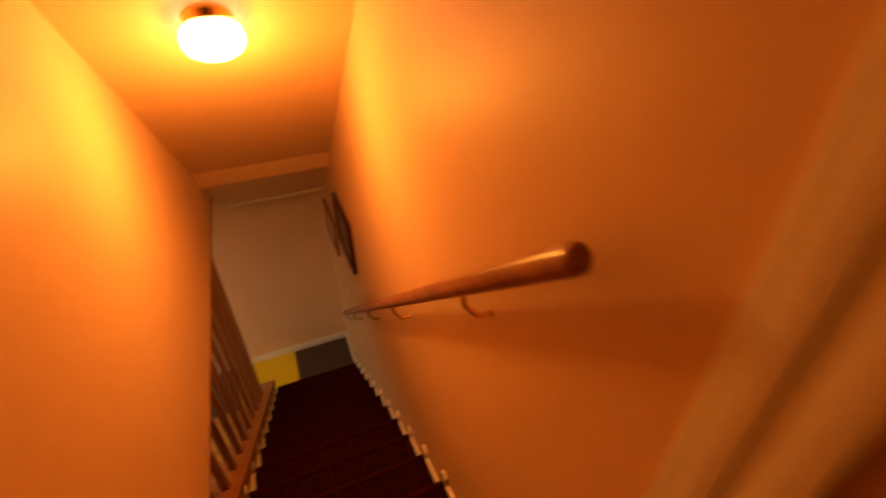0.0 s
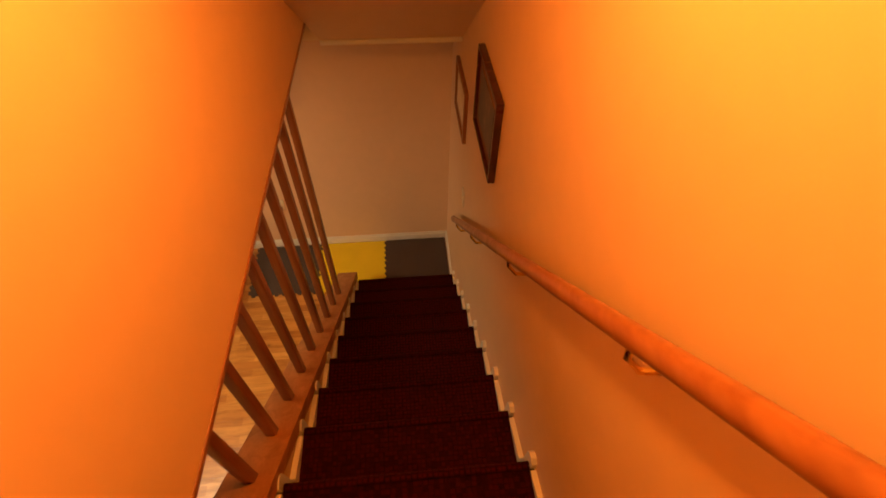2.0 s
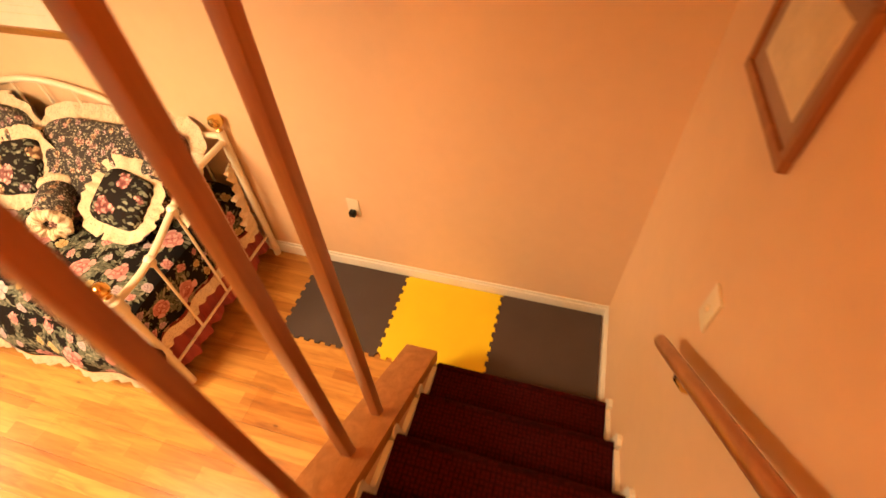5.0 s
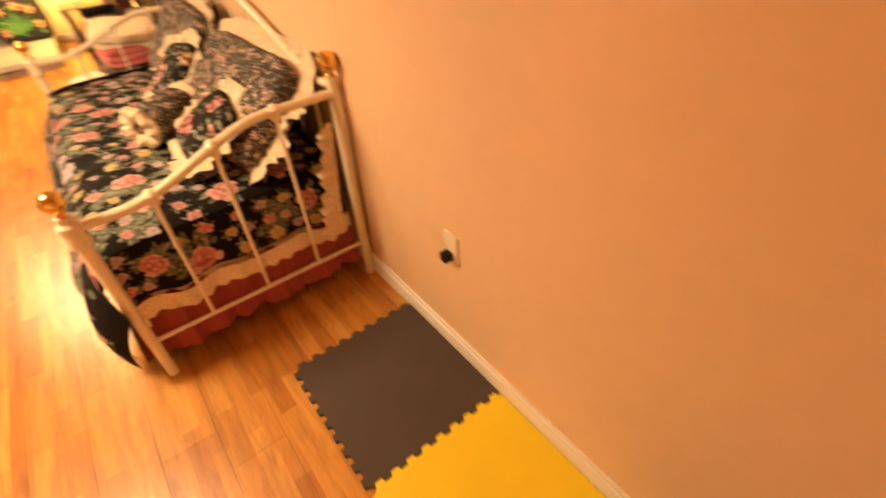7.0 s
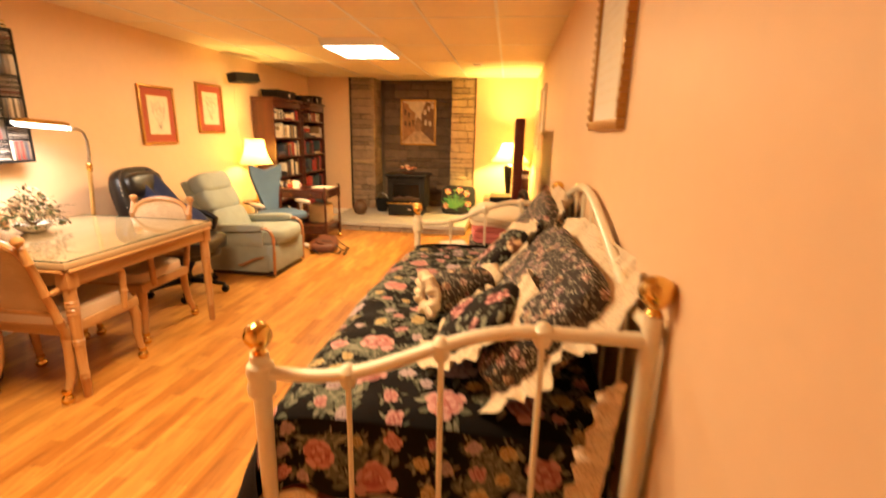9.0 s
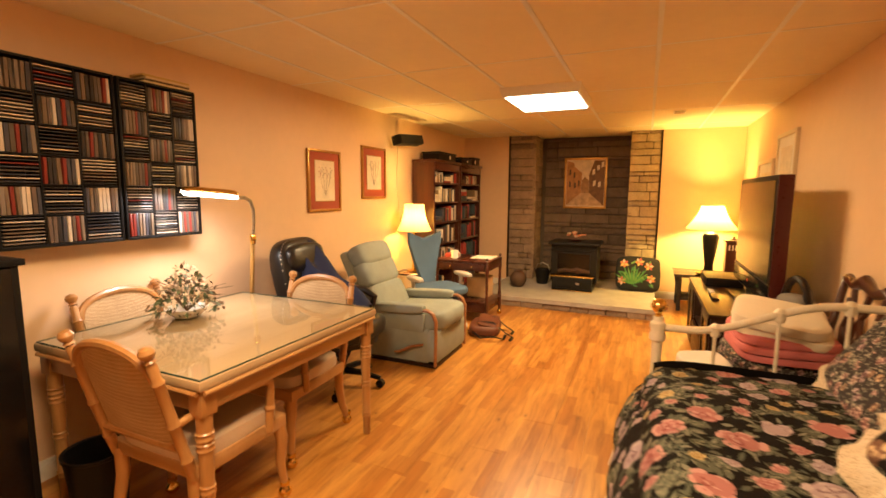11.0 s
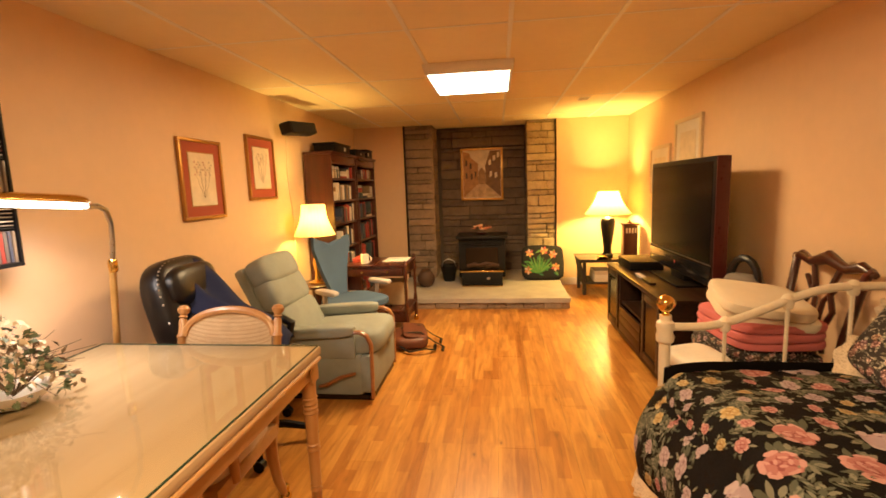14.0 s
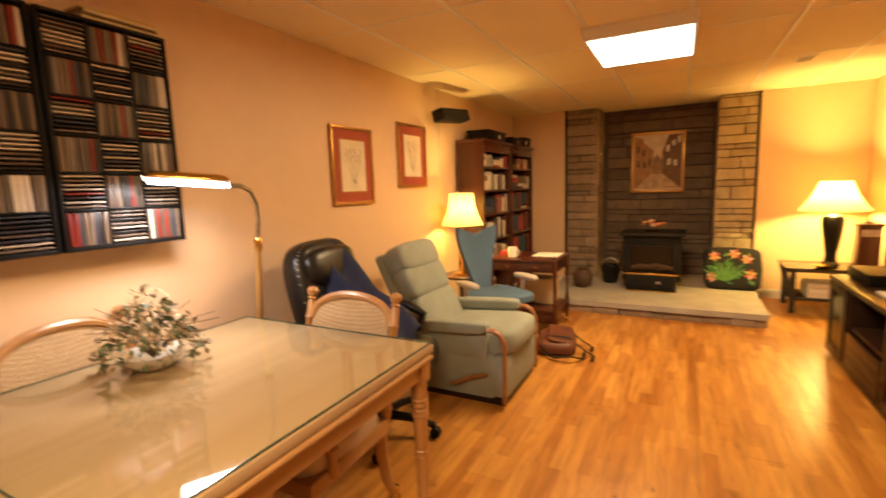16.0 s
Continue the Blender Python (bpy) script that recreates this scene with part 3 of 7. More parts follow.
def skirt_piece(k, x0, x1):
    """The white piece over one tread: a low strip that rises past the next riser, with a rounded head."""
    y, z = nose(k)
    r = y - RUN - 0.024
    pts = [(r, z), (y - 0.03, z), (y - 0.03, z + 0.012), (r + 0.075, z + 0.05), (r + 0.058, z + RISE * 0.6), (r + 0.050, z + RISE + 0.03), (r + 0.038, z + RISE + 0.05), (r + 0.02, z + RISE + 0.055), (r, z + RISE + 0.045)]
    return prism(bmesh.new(), pts, 0, x0, x1)


for k in range(1, STEPS + 1):
    part("skirt_piece", skirt_piece(k, -0.018, 0.0), WHITE, stairs)
    if k < 12:
        part("skirt_piece", skirt_piece(k, -0.831, -0.810), WHITE, stairs)
part("skirt_piece", PR([(-0.675, 0.0), (-0.61, 0.0), (-0.61, 0.18), (-0.625, 0.24), (-0.64, 0.28), (-0.675, 0.28)], 0, -0.018, 0.0), WHITE, stairs)

# oak cap on the low wall beside the stair, and its blunt lower end
balustrade = thing("balustrade", "stained oak balustrade of square balusters from sloped cap to ceiling", "balustrade", kind="structure")
cap_pts = [(-0.632, CAP - 0.04), (-0.632, CAP - 0.01), (-0.646, CAP), (-3.10, CAP + SLOPE * 2.454), (-3.10, CAP - 0.04 + SLOPE * 2.454)]
part("cap", PR(cap_pts, 0, -0.965, -0.812, 0.004), OAK_CAP, balustrade)
part("cap_end", B((-0.945, -0.652, 0.0), (-0.82, -0.636, CAP - 0.041), 0.003), WHITE, balustrade)
part("face_board", PR([(-0.632, CAP - 0.095), (-0.632, CAP - 0.043), (-3.05, CAP - 0.043 + SLOPE * 2.418), (-3.05, CAP - 0.095 + SLOPE * 2.418)], 0, -0.84, -0.816), OAK_CAP, balustrade)
for i in range(11):
    y = -1.098 - 0.1864 * i
    z = CAP + SLOPE * (-0.646 - y)
    if z < 2.10:
        part("baluster", B((-0.899, y - 0.017, z - 0.02), (-0.865, y + 0.017, EDGE_Z + 0.002), 0.004), OAK_Z, balustrade)

handrail = thing("handrail", "round stained oak handrail on brass wall brackets", "handrail")
R0, R1 = V(-0.060, -3.648, 3.631), V(-0.060, -0.84, 1.120)
RD = (R1 - R0).normalized()
bm = TU([R0 + RD * s for s in (0.0, 0.006, 0.02, 0.8, 1.6, 2.4)] + [R1 - RD * 0.02, R1 - RD * 0.006, R1], [0.012, 0.017, 0.0185, 0.0185, 0.0185, 0.0185, 0.0185, 0.017, 0.012], 16, 1.15)
part("rail", bm, OAK_Y, handrail)
for s in (0.42, 1.25, 2.05, 2.9, 3.55):
    c = R0 + RD * s
    br = part("bracket", TU([c + V(0, 0, -0.018), c + V(0.005, 0, -0.055), c + V(0.03, -0.01, -0.085), c + V(0.055, -0.012, -0.085), c + V(0.068, -0.012, -0.085)], 0.006, 8), BRASS, handrail)
    part("rosette", LA([(0.001, 0), (0.022, 0.0), (0.020, 0.006), (0.001, 0.009)], m=Matrix.Translation(c + V(0.068, -0.012, -0.085)) @ pose(0, 0, 0, 0, -90, 0)), BRASS, br)

# casing of the doorway at the stair head
casing = thing("door_casing", "cream-painted moulded door casing at the stair head", "door casing", kind="structure")
for y0, y1, d in ((-3.79, -3.815, 0.012), (-3.815, -3.85, 0.02), (-3.85, -3.875, 0.014), (-3.875, -3.91, 0.024)):
    part("moulding", B((-d, y1, FLOOR_TOP), (0.001, y0, 4.75), 0.004), WHITE, casing)

globe = thing("ceiling_light", "flush ceiling light with frosted glass globe and brass collar", "ceiling light")
G0 = V(-0.427, -2.355, 2.768 + 0.805 * 1.19)
gm = Matrix.Translation(G0) @ V(0, -0.35, -0.94).to_track_quat("Z", "Y").to_matrix().to_4x4() @ Matrix.Scale(0.86, 4)
part("collar", LA([(0.06, -0.06), (0.083, -0.02), (0.083, 0.012), (0.078, 0.022), (0.06, 0.028)], m=gm, n=28), BRASS, globe)
part("globe", LA([(0.074, 0.024), (0.094, 0.04), (0.104, 0.07), (0.101, 0.10), (0.08, 0.125), (0.047, 0.140), (0.002, 0.146)], m=gm, n=32), glow("frosted_globe", (1.0, 0.66, 0.30), 12.0), globe, "lit frosted white glass")
lamp = point_lamp("globe_lamp", G0 + V(0, -0.10, -0.26), GLOBE_POWER, 0.06, AMBER)

# light switch plate on the wall by the stair foot
sw = thing("light_switch", "ivory plastic light switch plate on the stair wall", "switch")
part("plate", B((-0.008, -0.885, 1.26), (0.0, -0.815, 1.38), 0.003), IVORY, sw)
part("toggle", B((-0.016, -0.855, 1.31), (-0.006, -0.845, 1.33), 0.002), IVORY, sw)
outlet = thing("wall_outlet", "ivory wall outlet with a black plug in it", "outlet")
part("plate", B((-1.50, -0.008, 0.478), (-1.43, 0.0, 0.598), 0.003), IVORY, outlet)
part("plug", B((-1.487, -0.04, 0.488), (-1.452, -0.006, 0.523), 0.006), BLACK, outlet)


def foam_mat(x0, x1, y0, y1, material, label, right_teeth):
    """An interlocking foam tile with square teeth on its open sides."""
    pts = []
    n = 9

    def edge(a, b, out, teeth, sgn):
        d = (b - a)
        for i in range(n):
            for f, o in ((0.22, 0), (0.28, 1), (0.72, 1), (0.78, 0)):
                p = a + d * ((i + f) / n) + out * (0.016 * sgn * o if teeth else 0)
                pts.append((p.x, p.y))
    A, Bq, C, D = V(x0, y0, 0), V(x1, y0, 0), V(x1, y1, 0), V(x0, y1, 0)
    edge(A, Bq, V(0, -1, 0), True, 1)
    edge(Bq, C, V(1, 0, 0), right_teeth != 0, right_teeth)
    pts.append((C.x, C.y))
    pts.append((D.x, D.y))
    edge(D, A, V(-1, 0, 0), True, 1)
    bm = prism(bmesh.new(), pts, 2, 0.001, 0.013 + 0.002 * (x0 + 1.782))
    return single("foam_mat", bm, material, label, "floor mat", "interlocking mats at the stair foot")


foam_mat(-1.782, -1.189, -0.573, -0.018, MATBLACK, "charcoal interlocking foam tile beside a yellow one", 0)
foam_mat(-1.184, -0.596, -0.573, -0.018, MATYELLOW, "bright yellow interlocking foam tile against the baseboard", 0)
foam_mat(-0.591, -0.022, -0.573, -0.018, MATBLACK, "charcoal interlocking foam tile at the stair foot", 0)

# ---- floor planks ----
PW, PL = 0.19, 1.28
plank_full = finish("plank", B((0, 0, -0.012), (PL - 0.0012, PW - 0.0012, 0.0), 0.0), FLOOR, False)
row = 0
y = YP
while y < -0.001:
    w = min(PW, -y)
    x = XF - 0.02 - PL * random.random()
    while x < 0:
        x0, x1 = max(x, XF - 0.02), min(x + PL, 0.0)
        if x1 - x0 > 0.03:
            if w >= PW - 1e-6 and x1 - x0 >= PL - 1e-6:
                ob = new("plank", plank_full)
            else:
                ob = new("plank", finish("plank", B((0, 0, -0.012), (x1 - x0 - 0.0012, w - 0.0012, 0.0), 0.0), FLOOR, False))
            ob.location = (x0, y, 0)
            ob.parent = floor
        x += PL
    y += PW
    row += 1


# ---- ceiling lights of the long room ----
DIFFUSER = glow("lit_diffuser", (1.0, 0.90, 0.72), 7.0)


def ceiling_panel(x0, x1, y0, y1, label, power):
    t = thing("ceiling_panel_light", label, "ceiling light", group="square ceiling lights")
    bm = bmesh.new()
    # flared white housing
    a = [(x0 - 0.045, y0 - 0.03), (x1 + 0.045, y0 - 0.03), (x1 + 0.045, y1 + 0.03), (x0 - 0.045, y1 + 0.03)]
    b = [(x0 - 0.02, y0 - 0.015), (x1 + 0.02, y0 - 0.015), (x1 + 0.02, y1 + 0.015), (x0 - 0.02, y1 + 0.015)]
    rings = [[bm.verts.new((*p, z)) for p in q] for q, z in ((a, H), (a, H - 0.02), (b, H - 0.066))]
    ring_faces(bm, rings)
    part("housing", bm, WHITE, t)
    part("diffuser", B((x0, y0, H - 0.074), (x1, y1, H - 0.06), 0.004), DIFFUSER, t, "glowing white plastic diffuser")
    area_lamp("panel_lamp", ((x0 + x1) / 2, (y0 + y1) / 2, H - 0.078), power, x1 - x0, y1 - y0, PANEL, ((x0 + x1) / 2, (y0 + y1) / 2 + 0.0001, 0))
    return t


ceiling_panel(-6.12, -5.46, -2.10, -1.555, "square white ceiling light with glowing diffuser", PANEL_POWER * 1.12)
ceiling_panel(-2.86, -2.20, -2.10, -1.555, "square white ceiling light with glowing diffuser", PANEL_POWER * 0.78)


# ---- daybed ----
bed = thing("daybed", "ivory enamelled metal daybed with brass knobs and floral bedding", "daybed")
BX0, BX1, BYF, BYB = -2.105, -4.20, -0.965, -0.035


def bed_end(x):
    end = part("end_frame", TU([(x, BYF, 0.0), (x, BYF, 0.30), (x, BYF, 0.70), (x, BYF, 0.785)], [0.020, 0.021, 0.023, 0.024], 14), IVORY, bed)
    part("collar", LA([(0.024, 0), (0.034, 0.01), (0.036, 0.03), (0.030, 0.05), (0.036, 0.07), (0.034, 0.09), (0.024, 0.10)], (x, BYF, 0.665)), IVORY, end)
    part("knob", LA([(0.014, 0), (0.018, 0.006), (0.012, 0.014), (0.022, 0.024), (0.034, 0.042), (0.036, 0.056), (0.028, 0.076), (0.012, 0.086), (0.001, 0.088)], (x, BYF, 0.782)), BRASS, end, "polished brass ball")
    post = part("wall_post", TU([(x, BYB, 0.0), (x, BYB, 0.5), (x, BYB, 0.96)], 0.022, 14), IVORY, bed)
    part("knob", LA([(0.014, 0), (0.018, 0.006), (0.012, 0.014), (0.022, 0.024), (0.036, 0.042), (0.040, 0.058), (0.031, 0.080), (0.012, 0.090), (0.001, 0.092)], (x, BYB, 0.958)), BRASS, post, "polished brass ball")
    n = 24
    pts = []
    for i in range(n + 1):
        f = i / n
        s = 0.5 - 0.5 * math.cos(math.pi * min(1, max(0, (f - 0.12) / 0.62)))
        pts.append((x, BYF + (BYB - BYF) * f, 0.735 + 0.165 * s))
    top = part("top_rail", TU(pts, 0.017, 12), IVORY, bed)
    part("lower_rail", TU([(x, BYF, 0.19), (x, BYB, 0.19)], 0.0085, 8), IVORY, bed)
    for f in (0.25, 0.5, 0.75):
        p = pts[round(f * n)]
        part("spindle", TU([(x, p[1], 0.19), (x, p[1], p[2])], 0.0075, 8), IVORY, top)
        part("casting", LA([(0.016, -0.035), (0.022, -0.02), (0.019, -0.005), (0.025, 0.008), (0.014, 0.022), (0.004, 0.026)], p), IVORY, top)


bed_end(BX0)
bed_end(BX1)
n = 40
pts = []
for i in range(n + 1):
    f = i / n
    c = math.sin(math.pi * f)
    pts.append((BX0 + (BX1 - BX0) * f, BYB, 0.93 + 0.20 * max(0.0, c - 0.25) ** 0.8 - 0.03 * math.sin(3 * math.pi * f)))
back = part("back_rail", TU(pts, 0.017, 12), IVORY, bed)
for i in range(1, 10):
    p = pts[i * 4]
    part("spindle", TU([(p[0], BYB, 0.35), (p[0], BYB, p[2])], 0.0075, 8), IVORY, back)
part("back_lower_rail", TU([(BX0, BYB, 0.35), (BX1, BYB, 0.35)], 0.012, 8), IVORY, bed)
part("side_rail", B((BX1, BYF + 0.005, 0.26), (BX0, BYF + 0.03, 0.31), 0.004), IVORY, bed)

mattress = single("mattress", B((BX1 + 0.04, BYF + 0.05, 0.30), (BX0 - 0.04, BYB - 0.025, 0.55), 0.06), CREAM, "cream mattress hidden under the floral comforter on the daybed", "mattress")


def comforter_point(u, v):
    """v runs over the front edge and down; u along the bed."""
    x = BX0 - 0.035 + (BX1 - BX0 + 0.075) * u
    xx = x
    w = 0.93
    drop = 0.34
    s = v * (w + drop)
    bulge = 0.055 * (math.sin(math.pi * u) ** 0.35 if 0 < u < 1 else 0)
    wav = 0.016 * noise.noise(V(x * 4, s * 4, 0.3)) + 0.009 * noise.noise(V(x * 13, s * 13, 5)) - 0.006 * max(0.0, math.cos(x * 21)) ** 12
    if s < w - 0.10:
        y, z = BYB - 0.03 - s, 0.575 + bulge + wav
    else:
        a = min(1.0, (s - (w - 0.10)) / 0.20)
        ang = a * math.pi / 2
        y = BYB - 0.03 - (w - 0.10) - 0.125 * math.sin(ang)
        z = 0.575 + bulge + wav - 0.125 * (1 - math.cos(ang))
        if s > w + 0.10:
            d = s - (w + 0.10)
            y -= 0.02 + 0.025 * math.sin(x * 17) * d / drop + 0.10 * d + 0.055 * math.sin(min(1.0, d / 0.24) * 2.4)
            z -= d * 1.15
    # folds over both ends, and the loose corners that turn round the posts
    e = min(u, 1 - u) * abs(BX1 - BX0)
    if s > w + 0.02 and e < 0.12:
        k = (1 - e / 0.12) * min(1.0, (s - w - 0.02) / 0.10)
        xx += (0.075 if u < 0.5 else -0.075) * k * (2 - k)
        y += 0.085 * k * k
    if e < 0.10:
        z -= 0.05 * (1 - e / 0.10) ** 2
    return (xx, y, z)


comf = thing("comforter", "dark rose-print comforter with lace hem spread over the daybed", "comforter")
part("cover", sheet(comforter_point, 80, 44), COMFORT, comf)


def end_flap(x, s):
    def fn(u, v):
        y = BYB - 0.04 - 0.90 * u
        out = 0.008 + 0.010 * math.sin(y * 30) * v + 0.02 * v
        e = 1 - (abs(u - 0.5) * 2) ** 6
        return (x + s * out, y, 0.57 + 0.03 * e - (0.215 + 0.012 * math.sin(y * 23)) * v)
    return fn


part("end_drop", sheet(end_flap(BX0 - 0.036, 1), 40, 8), COMFORT, comf)
part("end_drop", sheet(end_flap(BX1 + 0.04, -1), 40, 8), COMFORT, comf)


def print_roses(surface, su, sv, toward, spots, owner):
    """The printed cotton: roses, buds and leaf sprays laid flat on a cloth surface. su, sv: its size; spots: (u, v, radius, colour set)."""
    tones = {}

    def put(tone, shape, u, v, lift, normal):
        bm = tones.setdefault(tone, bmesh.new())
        vs = []
        for a, b in shape:
            uu, vv = u + a / su, v + b / sv
            if not (0.004 < uu < 0.996 and 0.004 < vv < 0.996):
                return
            vs.append(bm.verts.new(Vector(surface(uu, vv)) + normal * lift))
        bm.faces.new(vs)

    def petal(r0, r1, ang, wide):
        pts = []
        for r, w in ((r0, 0.35), (r0 + (r1 - r0) * 0.45, 0.85), (r0 + (r1 - r0) * 0.8, 0.95), (r1, 0.45)):
            pts.append((r, -wide * w))
        for r, w in ((r1, 0.45), (r0 + (r1 - r0) * 0.8, 0.95), (r0 + (r1 - r0) * 0.45, 0.85), (r0, 0.35)):
            pts.append((r, wide * w))
        return [(r * math.cos(ang + w), r * math.sin(ang + w)) for r, w in pts]

    def leaf(cx, cy, ang, ln, wd):
        out = []
        for f, w in ((0, 0), (0.25, 0.8), (0.5, 1.0), (0.8, 0.6), (1.0, 0), (0.8, -0.6), (0.5, -1.0), (0.25, -0.8)):
            a, b = ln * f, wd * w
            out.append((cx + a * math.cos(ang) - b * math.sin(ang), cy + a * math.sin(ang) + b * math.cos(ang)))
        return out

    for u, v, R, kind in spots:
        p0 = Vector(surface(u, v))
        du = Vector(surface(min(0.999, u + 0.004), v)) - p0
        dv = Vector(surface(u, min(0.999, v + 0.006))) - p0
        nrm = du.cross(dv)
        if nrm.length < 1e-9:
            continue
        nrm.normalize()
        if nrm.dot(toward) < 0:
            nrm = -nrm
        a0 = random.uniform(0, 6.28)
        if kind == "spray":
            # a curved stem with pairs of narrow leaves
            for k in range(9):
                f = k / 8
                a = a0 + 0.7 * f
                q = R * 2.0 * (f - 0.5)
                for s in (-1, 1):
                    put("leaf_pale" if (k + s) % 3 == 0 else "leaf_dark", leaf(q * math.cos(a), q * math.sin(a), a + s * random.uniform(0.5, 0.95), R * random.uniform(0.5, 0.85), R * random.uniform(0.08, 0.14)), u, v, 0.0010, nrm)
            continue
        for k in range(random.randint(9, 13)):
            a = a0 + random.uniform(0, 6.28)
            q = R * random.uniform(0.75, 1.25)
            put("leaf_pale" if k % 3 == 0 else "leaf_dark", leaf(q * math.cos(a), q * math.sin(a), a + random.uniform(-0.8, 0.8), R * random.uniform(0.55, 1.1), R * random.uniform(0.12, 0.21)), u, v, 0.0014, nrm)
        # a full rose: each whorl of broad petals lies on a deeper-toned disc
        lift = 0.0020
        for layer, (r0, r1, n, tone, under) in enumerate(((0.52, 1.0, 6, "_pale", "_mid"), (0.34, 0.70, 5, "_mid", "_deep"), (0.16, 0.46, 4, "_pale", "_deep"), (0.05, 0.24, 3, "_mid", "_deep"))):
            put(kind + under, [(R * r1 * 0.86 * math.cos(b) * random.uniform(0.88, 1.1), R * r1 * 0.86 * math.sin(b) * random.uniform(0.88, 1.1)) for b in [2 * math.pi * k / 14 for k in range(14)]], u, v, lift, nrm)
            lift += 0.0005
            for k in range(n):
                a = a0 + layer * 0.7 + 2 * math.pi * k / n + random.uniform(-0.16, 0.16)
                put(kind + tone, petal(R * r0 * random.uniform(0.9, 1.15), R * r1 * random.uniform(0.80, 1.22), a, 2.7 / n), u, v, lift + 0.00004 * k, nrm)
            lift += 0.0005
    for tone, bm in tones.items():
        tagged(part("printed_" + tone, bm, INKS[tone], owner), kind="stuff")


INKS = {}
for nm, cs in {"pink": ((0.52, 0.275, 0.255), (0.40, 0.155, 0.145), (0.28, 0.072, 0.07)), "cream": ((0.52, 0.40, 0.20), (0.42, 0.28, 0.105), (0.28, 0.155, 0.05)), "mauve": ((0.46, 0.36, 0.37), (0.37, 0.27, 0.29), (0.22, 0.13, 0.15))}.items():
    for tone, c in zip(("pale", "mid", "deep"), cs):
        INKS[nm + "_" + tone] = plain("printed_" + nm + "_" + tone, c, 0.85, var=0.15, grain=120, depth=0)
INKS["leaf_dark"] = plain("printed_leaf_dark", (0.080, 0.088, 0.058), 0.85, var=0.3, grain=90, depth=0)
INKS["leaf_pale"] = plain("printed_leaf_pale", (0.20, 0.195, 0.14), 0.85, var=0.3, grain=90, depth=0)


def scatter(su, sv, gap, margin=0.03):
    """Places for blooms, kept apart from one another."""
    out = []
    for _ in range(6000):
        big = random.random() < 0.6
        R = random.uniform(0.046, 0.064) if big else random.uniform(0.018, 0.032)
        x, y = random.uniform(margin, su - margin), random.uniform(margin, sv - margin)
        if all((x - a) ** 2 + (y - b) ** 2 > ((R + r) * gap) ** 2 for a, b, r, _ in out):
            out.append((x, y, R, random.choice(("pink", "pink", "pink", "mauve", "mauve") if big else ("pink", "cream", "mauve"))))
    sprays = [(random.uniform(0.06, su - 0.06), random.uniform(0.06, sv - 0.06), random.uniform(0.035, 0.055), "spray") for _ in range(int(su * sv * 95))]
    return [(x / su, y / sv, r, k) for x, y, r, k in sprays + out]


print_roses(comforter_point, 2.0, 1.27, V(0, -0.5, 1), scatter(2.0, 1.27, 1.42), comf)
print_roses(end_flap(BX0 - 0.036, 1), 0.90, 0.23, V(1, 0, 0), scatter(0.90, 0.23, 1.4), comf)
print_roses(end_flap(BX1 + 0.04, -1), 0.90, 0.23, V(-1, 0, 0), scatter(0.90, 0.23, 1.4), comf)


def lace_end(x, s):
    def fn(u, v):
        y = BYB - 0.04 - 0.90 * u
        return (x + s * (0.030 + 0.010 * math.sin(y * 30) + 0.012 * v + 0.008 * math.sin(y * 95) * v), y, 0.362 + 0.012 * -math.sin(y * 23) - 0.062 * v - 0.008 * abs(math.sin(y * 60)) * v)
    return fn


def lace_front(u, v):
    x = BX0 - 0.035 + (BX1 - BX0 + 0.075) * u
    q = comforter_point(u, 1.0)
    return (x, q[1] - 0.004 - 0.012 * v - 0.008 * math.sin(x * 85) * v, q[2] + 0.004 - 0.07 * v - 0.008 * abs(math.sin(x * 55)) * v)


part("lace_hem", sheet(lace_end(BX0 - 0.036, 1), 160, 3), LACE, comf, "cream gathered lace edging")
part("lace_hem", sheet(lace_end(BX1 + 0.04, -1), 160, 3), LACE, comf, "cream gathered lace edging")
part("lace_hem", sheet(lace_front, 260, 3), LACE, comf, "cream gathered lace edging")

def lace_corner(u, v):
    """The hem's loose end, hanging down beside the wall post."""
    z = 0.80 - 0.46 * u
    k = math.sin(z * 120) * 0.008 + 0.02 * noise.noise(V(z * 14, v * 3, 2))
    return (BX0 + 0.012 + 0.02 * u + k * (0.3 + v), -0.075 - 0.05 * u - (0.05 + 0.05 * u) * v + 0.5 * k * v, z + 0.012 * math.sin(v * 5 + z * 40) * v)


part("lace_hem", sheet(lace_corner, 90, 6), LACE, comf, "cream gathered lace edging")

skirt = thing("bed_skirt", "gathered dusty-rose bed skirt hanging below the comforter", "bed skirt")


def skirt_x(x, s):
    def fn(u, v):
        y = BYB - 0.03 - 0.90 * u
        k = 0.012 * math.sin(y * 41 + 2 * math.sin(y * 9)) + 0.006 * math.sin(y * 97)
        return (x + s * (0.0 + (0.4 + 0.9 * v) * k + 0.025 * v), y, 0.37 - (0.295 + 0.01 * math.sin(y * 13)) * v)
    return fn


def skirt_front(u, v):
    x = BX0 - 0.05 + (BX1 - BX0 + 0.10) * u
    k = 0.012 * math.sin(x * 41 + 2 * math.sin(x * 9)) + 0.006 * math.sin(x * 97)
    return (x, BYF - 0.02 + (0.4 + 0.9 * v) * k - 0.02 * v, 0.37 - (0.315 + 0.008 * math.sin(x * 13)) * v)


part("end_panel", sheet(skirt_x(BX0 - 0.05, 1), 120, 6), ROSE, skirt)
part("end_panel", sheet(skirt_x(BX1 + 0.05, -1), 120, 6), ROSE, skirt)
part("front_panel", sheet(skirt_front, 240, 6), ROSE, skirt)


